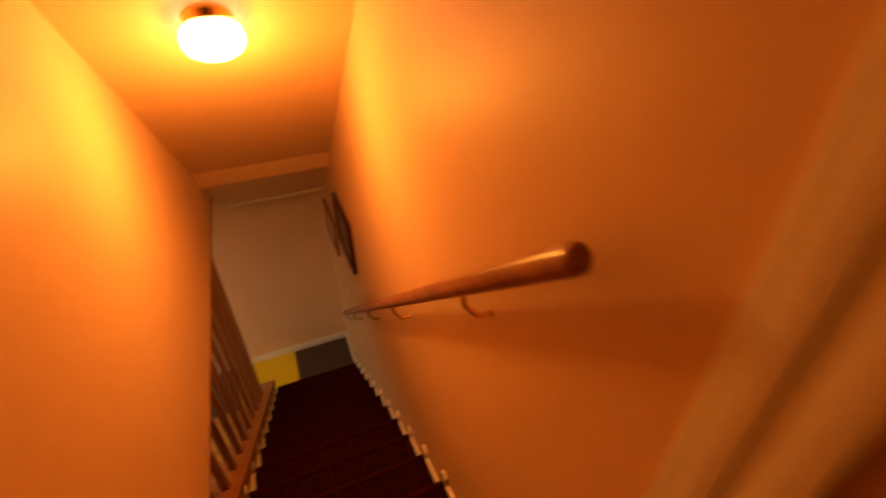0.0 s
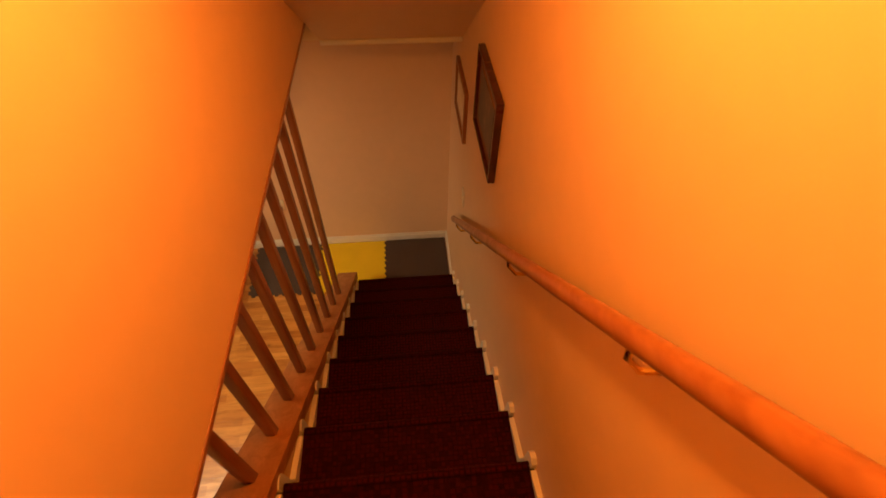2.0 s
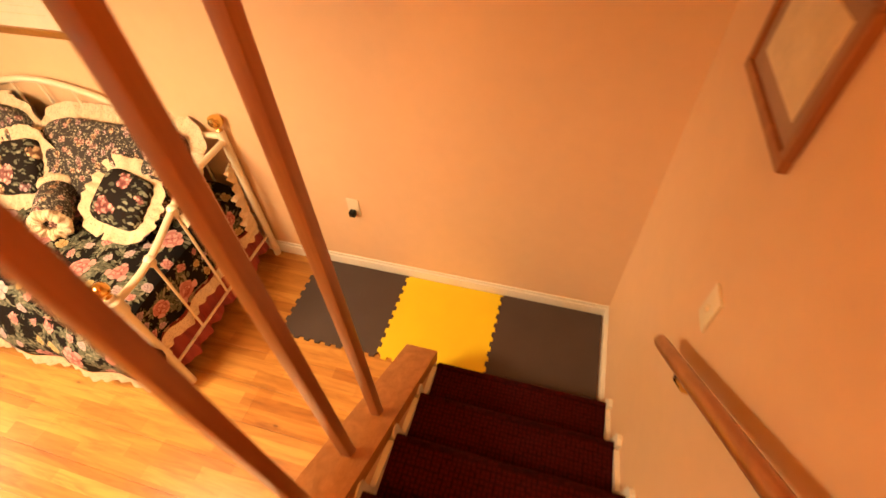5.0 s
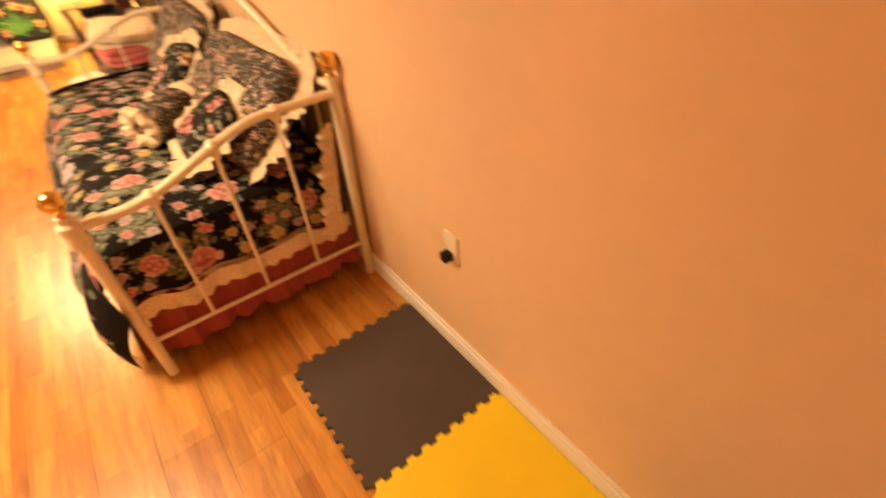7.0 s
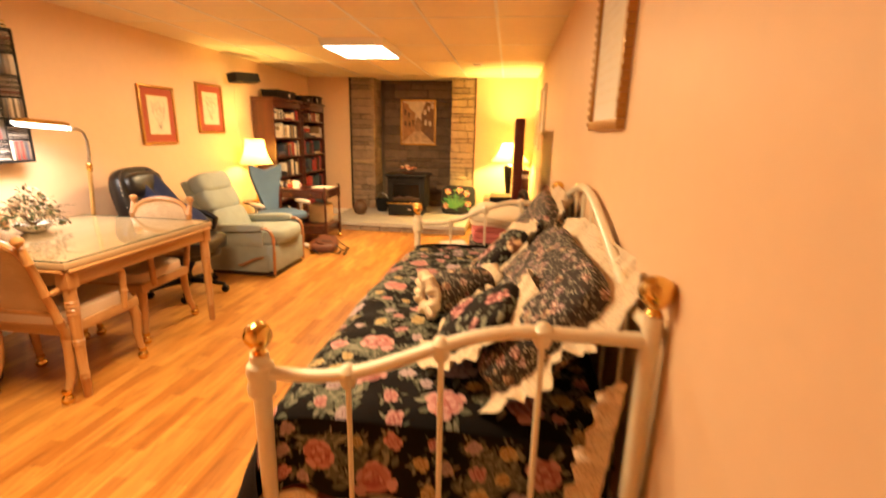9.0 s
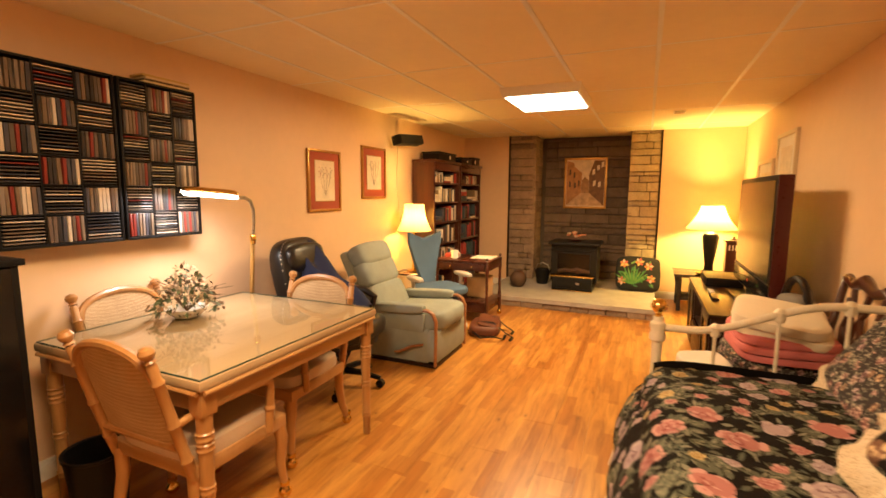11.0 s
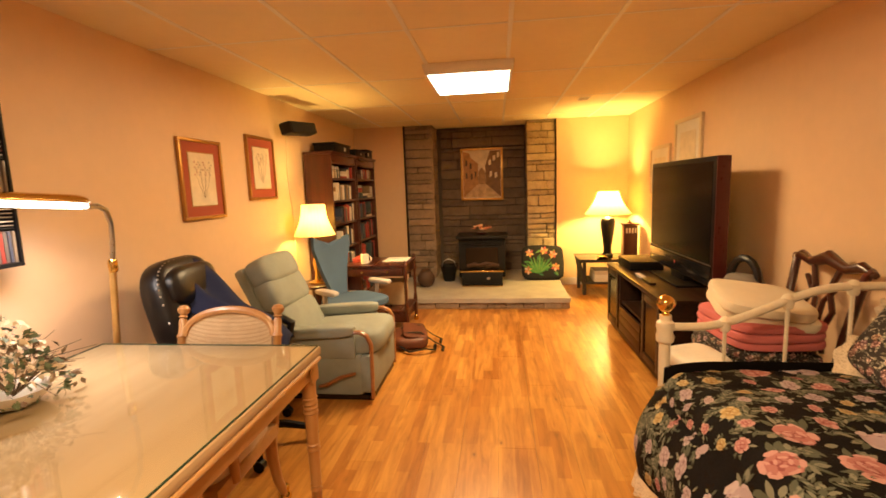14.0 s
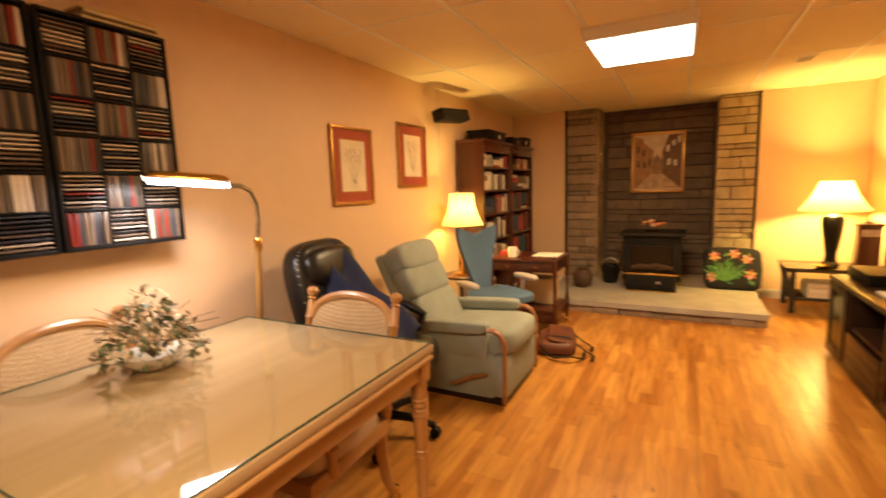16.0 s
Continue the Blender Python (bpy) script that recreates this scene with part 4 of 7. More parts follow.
def ruffled_pillow(name, label, w, h, d, m, cover, frill, e=0.6, waves=38):
    """A square pillow standing in its local x-z plane, with a softly gathered frill."""
    t = thing(name, label, "pillow", group="pillows on the daybed")
    seed = random.random() * 50 + 1
    part("case", CU((w, d, h), e=e, m=m, nu=36, nv=20, seed=seed), cover, t)
    if frill:
        # a gathered band that follows a rounded rectangle
        rx, rz, rc = w / 2 * 0.93, h / 2 * 0.93, 0.07
        sides = [(2 * (rx - rc), (1, 0)), (2 * (rz - rc), (0, 1))] * 2
        arc = math.pi / 2 * rc
        total = sum(q[0] for q in sides) + 4 * arc

        def rim(q):
            """Point and outward way at the length q round the rim."""
            corners = [(rx - rc, -(rz - rc)), (rx - rc, rz - rc), (-(rx - rc), rz - rc), (-(rx - rc), -(rz - rc))]
            ways = [(1, 0), (0, 1), (-1, 0), (0, -1)]
            outs = [(0, -1), (1, 0), (0, 1), (-1, 0)]
            starts = [(-(rx - rc), -rz), (rx, -(rz - rc)), (rx - rc, rz), (-rx, rz - rc)]
            for k in range(4):
                ln = sides[k][0]
                if q <= ln:
                    return (starts[k][0] + ways[k][0] * q, starts[k][1] + ways[k][1] * q), outs[k]
                q -= ln
                if q <= arc:
                    a = -math.pi / 2 + k * math.pi / 2 + q / rc
                    return (corners[k][0] + rc * math.cos(a), corners[k][1] + rc * math.sin(a)), (math.cos(a), math.sin(a))
                q -= arc
            return starts[0], outs[0]

        def fn(u, v):
            (px, pz), (ox, oz) = rim(u * total % total)
            n1 = noise.noise(V(px * 8, pz * 8, seed))
            g = (frill + 0.025 * n1) * v
            ph = u * total / 0.046 * 2 * math.pi + 3.5 * n1
            n2 = noise.noise(V(px * 19, pz * 19, seed + 7))
            wave = (0.0075 * math.sin(ph) + 0.005 * math.sin(ph * 0.43 + seed)) * (0.15 + v) + (0.06 * n1 + 0.03 * n2) * v + 0.03 * v - 0.035 * v * v
            return m @ V(px + ox * g, wave, pz + oz * g)
        part("frill", sheet(fn, 620, 5, closed_u=True), LACE, t, "gathered cream lace frill")
    return t


SHAM = "wide dark small-flowered sham with lace frill leaning on the daybed back"
ruffled_pillow("pillow_sham", SHAM, 0.86, 0.46, 0.16, pose(-2.68, -0.245, 0.780, -44, 0, 2), FLORAL_SMALL, 0.105, 0.32)
ruffled_pillow("pillow_sham", SHAM, 0.86, 0.46, 0.15, pose(-3.66, -0.235, 0.795, -36, 0, -2), FLORAL_SMALL, 0.085, 0.32)
ruffled_pillow("throw_pillow", "square dark rose-print pillow with wide cream frill beside the neck roll", 0.29, 0.28, 0.10, pose(-2.50, -0.43, 0.755, -56, 8, -8), FLORAL, 0.09, 0.45)
ruffled_pillow("throw_pillow", "square dark rose-print pillow with wide cream frill leaning on two shams", 0.30, 0.29, 0.11, pose(-3.20, -0.375, 0.790, -48, -8, 10), FLORAL, 0.09, 0.45)

roll = thing("neck_roll", "dark floral neck-roll pillow with cream ruffled ends", "pillow", group="pillows on the daybed")
rm = pose(-2.86, -0.53, 0.728, 0, 90, -54) @ Matrix.Scale(0.88, 4)
part("case", LA([(0.03, -0.15), (0.075, -0.145), (0.095, -0.11), (0.10, 0), (0.095, 0.11), (0.075, 0.145), (0.03, 0.15)], m=rm, n=24), FLORAL_SMALL, roll)
for s in (-1, 1):
    def fn(u, v, s=s):
        a, b = 2 * math.pi * u, 2 * math.pi * v
        n1 = noise.noise(V(3 * math.cos(a), 3 * math.sin(a), s * 9 + math.cos(b)))
        n2 = noise.noise(V(9 * math.cos(a), 9 * math.sin(a), s * 5 + math.sin(b)))
        q = 0.036 * (1 + 0.22 * n1 + 0.10 * n2 + 0.05 * math.sin(31 * a + 3 * n1))
        r = 0.068 + q * math.cos(b) + 0.014 * n1
        return rm @ V(r * math.cos(a), r * math.sin(a), s * (0.165 + 0.7 * q * math.sin(b) + 0.02 * n1))
    bm = sheet(fn, 150, 14, closed_u=True)
    bmesh.ops.remove_doubles(bm, verts=bm.verts, dist=0.0005)
    part("ruffle", bm, LACE, roll, "cream gathered ruffle")


# ---- fireplace ----
fireplace = thing("fireplace", "floor-to-ceiling stone fireplace with dark slate recess between ledge-stone pillars", "fireplace", kind="structure")
part("backing", B((-9.06, -2.87, 0.0), (-8.93, -0.905, H + 0.1), 0), MORTAR, fireplace)
part("left_core", B((-8.93, -2.868, 0.0), (-8.46, -2.53, H), 0), MORTAR, fireplace)
part("right_core", B((-8.93, -1.23, 0.0), (-8.46, -0.907, H), 0), MORTAR, fireplace)
part("side_trim", B((-8.47, -2.885, 0.12), (-8.405, -2.868, H), 0.002), DARKWOOD, fireplace)
part("side_trim", B((-8.47, -0.907, 0.12), (-8.405, -0.892, H), 0.002), DARKWOOD, fireplace)


def stone_mesh(a, b, h, d):
    bm = bmesh.new()
    box(bm, (-d, a, 0), (0, b, h), 0.012)
    for v in bm.verts:
        q = noise.noise(V(a * 31, h * 17, b * 13) + v.co * 14)
        v.co += V(0.014 * q if v.co.x > -d * 0.5 else 0, 0.005 * noise.noise(v.co * 23 + V(4, 0, 0)), 0.004 * noise.noise(v.co * 19 + V(0, 7, 0)))
    return bm


def stones(y0, y1, place, material, hmin, hmax, lmin, lmax):
    """Courses of split stone from y0 to y1; place(mesh, y, z) sets each one."""
    z = 0.12
    while z < H - 0.01:
        h = min(random.uniform(hmin, hmax), H - z)
        if H - z - h < 0.03:
            h = H - z
        y = y0
        while y < y1 - 1e-4:
            w = random.uniform(lmin, lmax)
            if y1 - y - w < lmin * 0.6:
                w = y1 - y
            me = finish("stone", stone_mesh(0.003, w - 0.003, h - 0.006, 0.05 + random.random() * 0.02), material)
            ob = new("stone", me)
            ob.parent = fireplace
            place(ob, y, z)
            y += w
        z += h


def face_front(x):
    def place(ob, y, z):
        ob.matrix_basis = pose(x + random.uniform(-0.016, 0.014), y, z)
    return place


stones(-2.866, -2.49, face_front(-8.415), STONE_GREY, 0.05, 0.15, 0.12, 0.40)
# right pillar front: lamp light painted in by its yellower stone
stones(-1.27, -0.909, face_front(-8.415), STONE_LAMPLIT, 0.05, 0.14, 0.12, 0.36)
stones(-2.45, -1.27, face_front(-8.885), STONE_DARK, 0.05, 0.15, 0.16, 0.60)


def side_stones():
    z = 0.12
    while z < H - 0.01:
        h = min(random.uniform(0.07, 0.13), H - z)
        if H - z - h < 0.03:
            h = H - z
        for x0, x1 in ((-8.88, -8.62), (-8.62, -8.425)):
            for yy, s in ((-2.492, 1), (-1.268, -1)):
                bm = B((x0 + 0.002, yy - 0.05 if s > 0 else yy, z), (x1 - 0.002, yy if s > 0 else yy + 0.05, z + h - 0.005), 0.008)
                for v in bm.verts:
                    v.co.y += 0.012 * noise.noise(v.co * 12)
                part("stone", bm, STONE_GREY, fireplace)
        z += h


side_stones()
hearth = thing("hearth", "low hearth of grey flagstone slabs over a split-stone base", "hearth", kind="structure")
part("core", B((-8.9, -2.86, 0.0), (-7.23, -0.92, 0.07), 0), MORTAR, hearth)
y = -2.87
while y < -0.91:
    w = min(random.uniform(0.14, 0.34), -0.905 - y)
    bm = B((-7.24, y + 0.003, 0.0), (-7.185 + random.uniform(-0.008, 0.008), y + w - 0.003, 0.072), 0.008)
    part("stone", bm, STONE_GREY, hearth)
    y += w
for i in range(6):
    bm = B((-8.4 + i * 0.2, -0.93, 0.0), (-8.4 + i * 0.2 + 0.196, -0.898, 0.072), 0.008)
    part("stone", bm, STONE_GREY, hearth)
bm = B((-8.93, -2.87, 0.072), (-7.165, -0.895, 0.122), 0.0)
bmesh.ops.subdivide_edges(bm, edges=list(bm.edges), cuts=14, use_grid_fill=True)
for q in bm.verts:
    n1 = noise.noise(q.co * 7)
    if q.co.x > -7.2:
        q.co.x += 0.014 * n1
    if q.co.y > -0.92:
        q.co.y += 0.012 * n1
    q.co.z += 0.002 * n1
part("slab", bm, HEARTH, hearth)

stove = thing("stove", "black cast-iron stove with glass front and brass trim on hearth", "stove")
part("plinth", B((-8.25, -2.10, 0.122), (-7.76, -1.61, 0.22), 0.008), IRON, stove)
part("plinth_trim", B((-7.762, -2.10, 0.124), (-7.752, -1.61, 0.134), 0.001), BRASS, stove)
body = part("body", B((-8.30, -2.14, 0.22), (-7.86, -1.57, 0.70), 0.012), IRON, stove)
part("ash_drawer", B((-7.87, -2.10, 0.16), (-7.74, -1.61, 0.30), 0.02), IRON, stove)
part("ledge", B((-7.86, -2.12, 0.305), (-7.73, -1.59, 0.325), 0.006), BRASS, stove, "brass edge over the drawer")
part("badge", B((-7.742, -1.80, 0.215), (-7.737, -1.76, 0.24), 0.001), STEEL, stove)
part("opening", B((-7.868, -2.06, 0.35), (-7.852, -1.65, 0.60), 0.004), BLACK, stove)
part("glass", B((-7.850, -2.05, 0.36), (-7.846, -1.66, 0.59), 0.0), SCREEN, stove)
for yy, zz in ((-1.95, 0.36), (-1.80, 0.37), (-1.72, 0.355)):
    part("log", TU([(-7.84, yy - 0.09, zz), (-7.83, yy, zz + 0.025), (-7.84, yy + 0.07, zz + 0.01)], [0.022, 0.028, 0.02], 8), plain("charred_log", (0.06, 0.03, 0.018), 0.9, var=0.4), stove)
for i in range(4):
    part("louvre", B((-7.87, -2.11, 0.62 + i * 0.019), (-7.84, -1.60, 0.631 + i * 0.019), 0.003), IRON, stove)
part("top_plate", B((-8.32, -2.17, 0.70), (-7.80, -1.54, 0.735), 0.012), IRON, stove)

posy = thing("flower_arrangement", "small bunch of peach and cream silk flowers on the stove", "flowers")
PEACH = plain("peach_petals", (0.70, 0.28, 0.16), 0.7, var=0.3, grain=40)
CREAMP = plain("cream_petals", (0.75, 0.58, 0.42), 0.7, var=0.2, grain=40)
LEAFG = plain("sage_leaf", (0.10, 0.13, 0.06), 0.6, var=0.4, grain=40)
LEAFB = plain("brown_leaf", (0.16, 0.10, 0.05), 0.7, var=0.4, grain=40)
part("dish", LA([(0.05, 0), (0.08, 0.02), (0.085, 0.03), (0.06, 0.028)], (-8.0, -1.86, 0.735)), MAHOG, posy)


def bloom(bm, c, r, petals=7):
    for k in range(petals):
        a = 2 * math.pi * k / petals + random.random()
        m = Matrix.Translation(c) @ pose(0, 0, 0, random.uniform(20, 60), 0, math.degrees(a)) @ pose(0, r * 0.45, 0)
        cushion(bm, (r * 0.8, r * 1.0, r * 0.22), m=m, e=1.0, nu=7, nv=5)


for i in range(16):
    a = random.uniform(0, 2 * math.pi)
    q = random.uniform(0.0, 0.11)
    bm = bmesh.new()
    bloom(bm, V(-8.0 + 0.6 * q * math.cos(a), -1.86 + 1.1 * q * math.sin(a), 0.80 + random.uniform(-0.02, 0.055) * (1 - q * 4)), 0.036)
    part("bloom", bm, PEACH if i % 3 else CREAMP, posy)

basket = thing("round_vase", "round rough brown pottery vase on the hearth", "vase")
part("body", LA([(0.05, 0), (0.085, 0.03), (0.108, 0.09), (0.105, 0.14), (0.075, 0.185), (0.055, 0.20), (0.062, 0.215), (0.05, 0.21), (0.05, 0.18)], (-7.80, -2.55, 0.122), 22), plain("brown_pottery", (0.09, 0.045, 0.025), 0.7, var=0.35, grain=50, depth=0.004), basket)
kettle = thing("coal_scuttle", "black metal coal scuttle beside the stove", "scuttle")
part("bucket", LA([(0.07, 0), (0.085, 0.06), (0.11, 0.19), (0.115, 0.20), (0.10, 0.19), (0.06, 0.03)], (-8.15, -2.30, 0.122), 20), IRON, kettle)
part("handle", TU([(-8.15, -2.40, 0.30), (-8.15, -2.37, 0.38), (-8.15, -2.30, 0.41), (-8.15, -2.23, 0.38), (-8.15, -2.20, 0.30)], 0.007, 8), STEEL, kettle)

tropic = thing("tropical_pillow", "black square pillow with tropical leaves and flowers leaning on the pillar", "pillow")
tm = pose(-8.19, -1.10, 0.335, 0, -14, 0)
part("case", CU((0.12, 0.53, 0.44), m=tm, e=0.36, nu=28, nv=18, seed=3), plain("black_cotton", (0.012, 0.011, 0.010), 0.85, var=0.3, grain=120), tropic)
GREENS = [plain("palm_leaf_print", c, 0.8, var=0.4, grain=30) for c in ((0.05, 0.20, 0.05), (0.12, 0.26, 0.06), (0.03, 0.12, 0.05))]
PETALS = [plain("petal_print", c, 0.8, var=0.3, grain=30) for c in ((0.60, 0.20, 0.08), (0.65, 0.42, 0.16), (0.50, 0.10, 0.09), (0.62, 0.40, 0.34))]


def printed_leaf(y0, z0, ang, ln, wd, mat_, nm):
    """A leaf of the print, laid on the pillow's face."""
    bm = bmesh.new()
    way, side = V(0, math.cos(ang), math.sin(ang)), V(0, -math.sin(ang), math.cos(ang))
    prev = []
    ring = []
    for k in range(7):
        f = k / 6
        w = wd * math.sin(math.pi * min(1, f * 0.94 + 0.03)) ** 0.8
        c = V(0.064, y0, z0) + way * ln * f
        ring.append((bm.verts.new(tm @ (c + side * w)), bm.verts.new(tm @ (c - side * w))))
    for a, b in zip(ring, ring[1:]):
        bm.faces.new((a[0], b[0], b[1], a[1]))
    part(nm, bm, mat_, tropic)


for k in range(13):
    printed_leaf(-0.05, -0.14, radians(30 + k * 11), 0.19 + 0.03 * (k % 3), 0.011, GREENS[k % 2], "palm_leaf")
for cy, cz in ((0.13, 0.10), (-0.16, 0.12), (0.16, -0.06), (0.02, 0.15), (-0.18, -0.10)):
    for k in range(6):
        printed_leaf(cy, cz, 2 * math.pi * k / 6 + cy * 9, 0.055, 0.015, PETALS[(k + int(cy * 50)) % 4], "petal")
for k in range(16):
    printed_leaf(random.uniform(-0.2, 0.2), random.uniform(-0.17, 0.14), random.uniform(0, 6.28), random.uniform(0.05, 0.09), 0.013, GREENS[k % 3], "leaf")


def framed(name, label, axis, plane, a0, a1, z0, z1, frame_mat, width, depth, layers, s, group=""):
    """A framed picture on a wall. axis 0: the wall is x = plane and a runs along y; 1: the wall is y = plane. s: which way it faces. layers: (inset, material, name)."""
    t = thing(name, label, "picture", group=group)

    def bar(lo, hi, d0, d1, bev):
        if axis == 0:
            return B((plane + s * d0, lo[0], lo[1]), (plane + s * d1, hi[0], hi[1]), bev)
        return B((lo[0], plane + s * d0, lo[1]), (hi[0], plane + s * d1, hi[1]), bev)
    lo, hi = min(a0, a1), max(a0, a1)
    for p, q in (((lo, z0), (hi, z0 + width)), ((lo, z1 - width), (hi, z1)), ((lo, z0 + width), (lo + width, z1 - width)), ((hi - width, z0 + width), (hi, z1 - width))):
        part("frame_bar", bar(p, q, 0.0, depth, 0.004), frame_mat, t)
    for i, (inset, mat_, nm) in enumerate(layers):
        part(nm, bar((lo + inset, z0 + inset), (hi - inset, z1 - inset), 0.002, depth * 0.5 + 0.002 * i, 0.0), mat_, t)
    return t, bar


GOLD = plain("gilt_frame", (0.42, 0.22, 0.06), 0.35, 0.7, var=0.2, grain=60)
REDMAT = plain("brick_red_mat", (0.36, 0.075, 0.035), 0.8, var=0.08)
PRINT = plain("cream_print", (0.72, 0.62, 0.45), 0.75, var=0.1, blotch=12)
INK = plain("grey_ink", (0.40, 0.32, 0.24), 0.8, var=0.3)
INKRED = plain("rose_ink", (0.50, 0.30, 0.22), 0.8, var=0.3)


def botanical(x0, x1, z0, z1, lean):
    t, bar = framed("framed_print", "botanical flower print in red mat and gilt frame", 1, YP, x0, x1, z0, z1, GOLD, 0.022, 0.024,
                    [(0.02, REDMAT, "mat"), (0.083, GOLD, "fillet"), (0.09, PRINT, "print")], 1, "botanical prints")
    cx, cz = (x0 + x1) / 2, (z0 + z1) / 2
    yy = YP + 0.0185
    for k in range(4):
        a = cx + (k - 1.5) * 0.035
        bm = TU([(cx + 0.01 * lean, yy, cz - 0.12), (a, yy, cz - 0.02), (a + 0.012 * (k - 1.5), yy, cz + 0.08)], 0.0010, 5)
        part("stem", bm, INK, t)
        bm = bmesh.new()
        for j in range(6):
            cushion(bm, (0.015, 0.002, 0.013), (a + 0.012 * (k - 1.5) + random.uniform(-0.022, 0.022), yy, cz + 0.03 + j * 0.016), e=1.0, nu=7, nv=5)
        tagged(part("petals", bm, INKRED if (k + lean) % 2 else INK, t), kind="stuff")


botanical(-4.87, -5.305, 1.185, 1.70, 0)
botanical(-5.645, -6.082, 1.288, 1.795, 1)

# oil painting of a narrow street over the stove
street, bar = framed("street_painting", "oil painting of a narrow street between old houses, gilt frame", 0, -8.865, -2.165, -1.57, 1.135, 1.865, GOLD, 0.032, 0.035,
                     [(0.03, plain("painted_sky", (0.62, 0.52, 0.38), 0.6, var=0.2, grain=30, blotch=8), "canvas")], 1)


def daub(name, pts, colour, z=0.0215):
    bm = prism(bmesh.new(), [(-2.165 + a * 0.595, 1.135 + b * 0.73) for a, b in pts], 0, -8.865 + z - 0.003, -8.865 + z)
    part(name, bm, plain("oil_" + name, colour, 0.6, var=0.35, grain=35, depth=0.002, blotch=14), street)


daub("left_house", [(0.06, 0.06), (0.40, 0.30), (0.42, 0.70), (0.24, 0.82), (0.22, 0.90), (0.06, 0.94)], (0.34, 0.17, 0.07))
daub("right_house", [(0.94, 0.06), (0.60, 0.30), (0.58, 0.66), (0.70, 0.94), (0.94, 0.94)], (0.16, 0.08, 0.04))
daub("street", [(0.06, 0.06), (0.94, 0.06), (0.60, 0.31), (0.40, 0.31)], (0.46, 0.31, 0.18), 0.0225)
daub("far_houses", [(0.40, 0.30), (0.60, 0.30), (0.58, 0.55), (0.50, 0.63), (0.42, 0.56)], (0.28, 0.16, 0.08), 0.0205)
for i, (a, b) in enumerate(((0.66, 0.74), (0.76, 0.82), (0.86, 0.88), (0.68, 0.52), (0.80, 0.50))):
    daub("pale_facade", [(a, b - 0.08), (a + 0.06, b - 0.06), (a + 0.06, b + 0.04), (a, b + 0.02)], (0.72, 0.62, 0.46), 0.0235)
for i, (a, b) in enumerate(((0.12, 0.72), (0.22, 0.66), (0.12, 0.48), (0.24, 0.46), (0.33, 0.5))):
    daub("dark_window", [(a, b - 0.06), (a + 0.04, b - 0.05), (a + 0.04, b + 0.05), (a, b + 0.06)], (0.05, 0.03, 0.02), 0.0235)

# pictures on the stair wall
LANDSC, LNT, LP = nodes_of("dark_landscape")
lv = coords(LNT, (1, 1, 1), True)
link(LNT, ramp(LNT, noise_node(LNT, lv, 9.0, 6, 0.6, 0.2), [(0.32, (0.010, 0.008, 0.004)), (0.48, (0.032, 0.024, 0.010)), (0.58, (0.085, 0.048, 0.018)), (0.72, (0.24, 0.15, 0.075))]), LP.inputs["Base Color"])
LP.inputs["Roughness"].default_value = 0.35
big, bar = framed("framed_landscape", "dark wooden framed landscape painting on the stair wall", 0, 0.0, -1.12, -1.584, 2.084, 2.456, MAHOG, 0.016, 0.03,
                  [(0.014, plain("red_brown_frame_face", (0.16, 0.042, 0.016), 0.45, var=0.2, grain=40), "inner_frame"), (0.064, GOLD, "fillet"), (0.070, LANDSC, "canvas")], -1, "pictures on the stair wall")
small, bar = framed("framed_sketch", "small wooden framed pale print on the stair wall", 0, 0.0, -0.352, -0.787, 1.69, 2.018, OAK_Z, 0.028, 0.022,
                    [(0.025, plain("faded_mat", (0.36, 0.24, 0.17), 0.7), "mat"), (0.07, PRINT, "print")], -1, "pictures on the stair wall")

# frames on the bed-side wall
CREAMFRAME = plain("cream_frame", (0.66, 0.54, 0.36), 0.45, var=0.08)
for x0, x1, z0, z1 in ((-7.50, -6.94, 1.16, 1.68), (-6.82, -6.25, 1.34, 1.865)):
    framed("framed_print", "cream-framed pale print above the television", 1, 0.0, x0, x1, z0, z1, CREAMFRAME, 0.035, 0.026, [(0.03, PAPER, "mat"), (0.12, PRINT, "print")], -1, "cream frames")
doc, bar = framed("framed_document", "framed document with ribbed gilt frame on the wall above the daybed", 1, 0.0, -3.27, -2.71, 1.36, 1.98, GOLD, 0.035, 0.03, [(0.03, PAPER, "paper")], -1)
for i in range(12):
    part("writing_line", bar((-3.19, 1.46 + i * 0.037), (-2.81 - 0.03 * (i % 3), 1.463 + i * 0.037), 0.0165, 0.0175, 0), PRINT, doc)
for i in range(18):
    for xx in (-3.275, -2.715):
        part("rib", B((xx, -0.034, 1.375 + i * 0.033), (xx + 0.012, -0.004, 1.392 + i * 0.033), 0.003), GOLD, doc)


# ---- compact disc racks ----
CASES = [plain("disc_case", c, 0.3, var=0.15, grain=30, depth=0) for c in
         ((0.21, 0.16, 0.125), (0.13, 0.09, 0.07), (0.028, 0.024, 0.024), (0.20, 0.026, 0.018), (0.56, 0.47, 0.38), (0.05, 0.05, 0.065), (0.17, 0.115, 0.075), (0.09, 0.07, 0.055))]


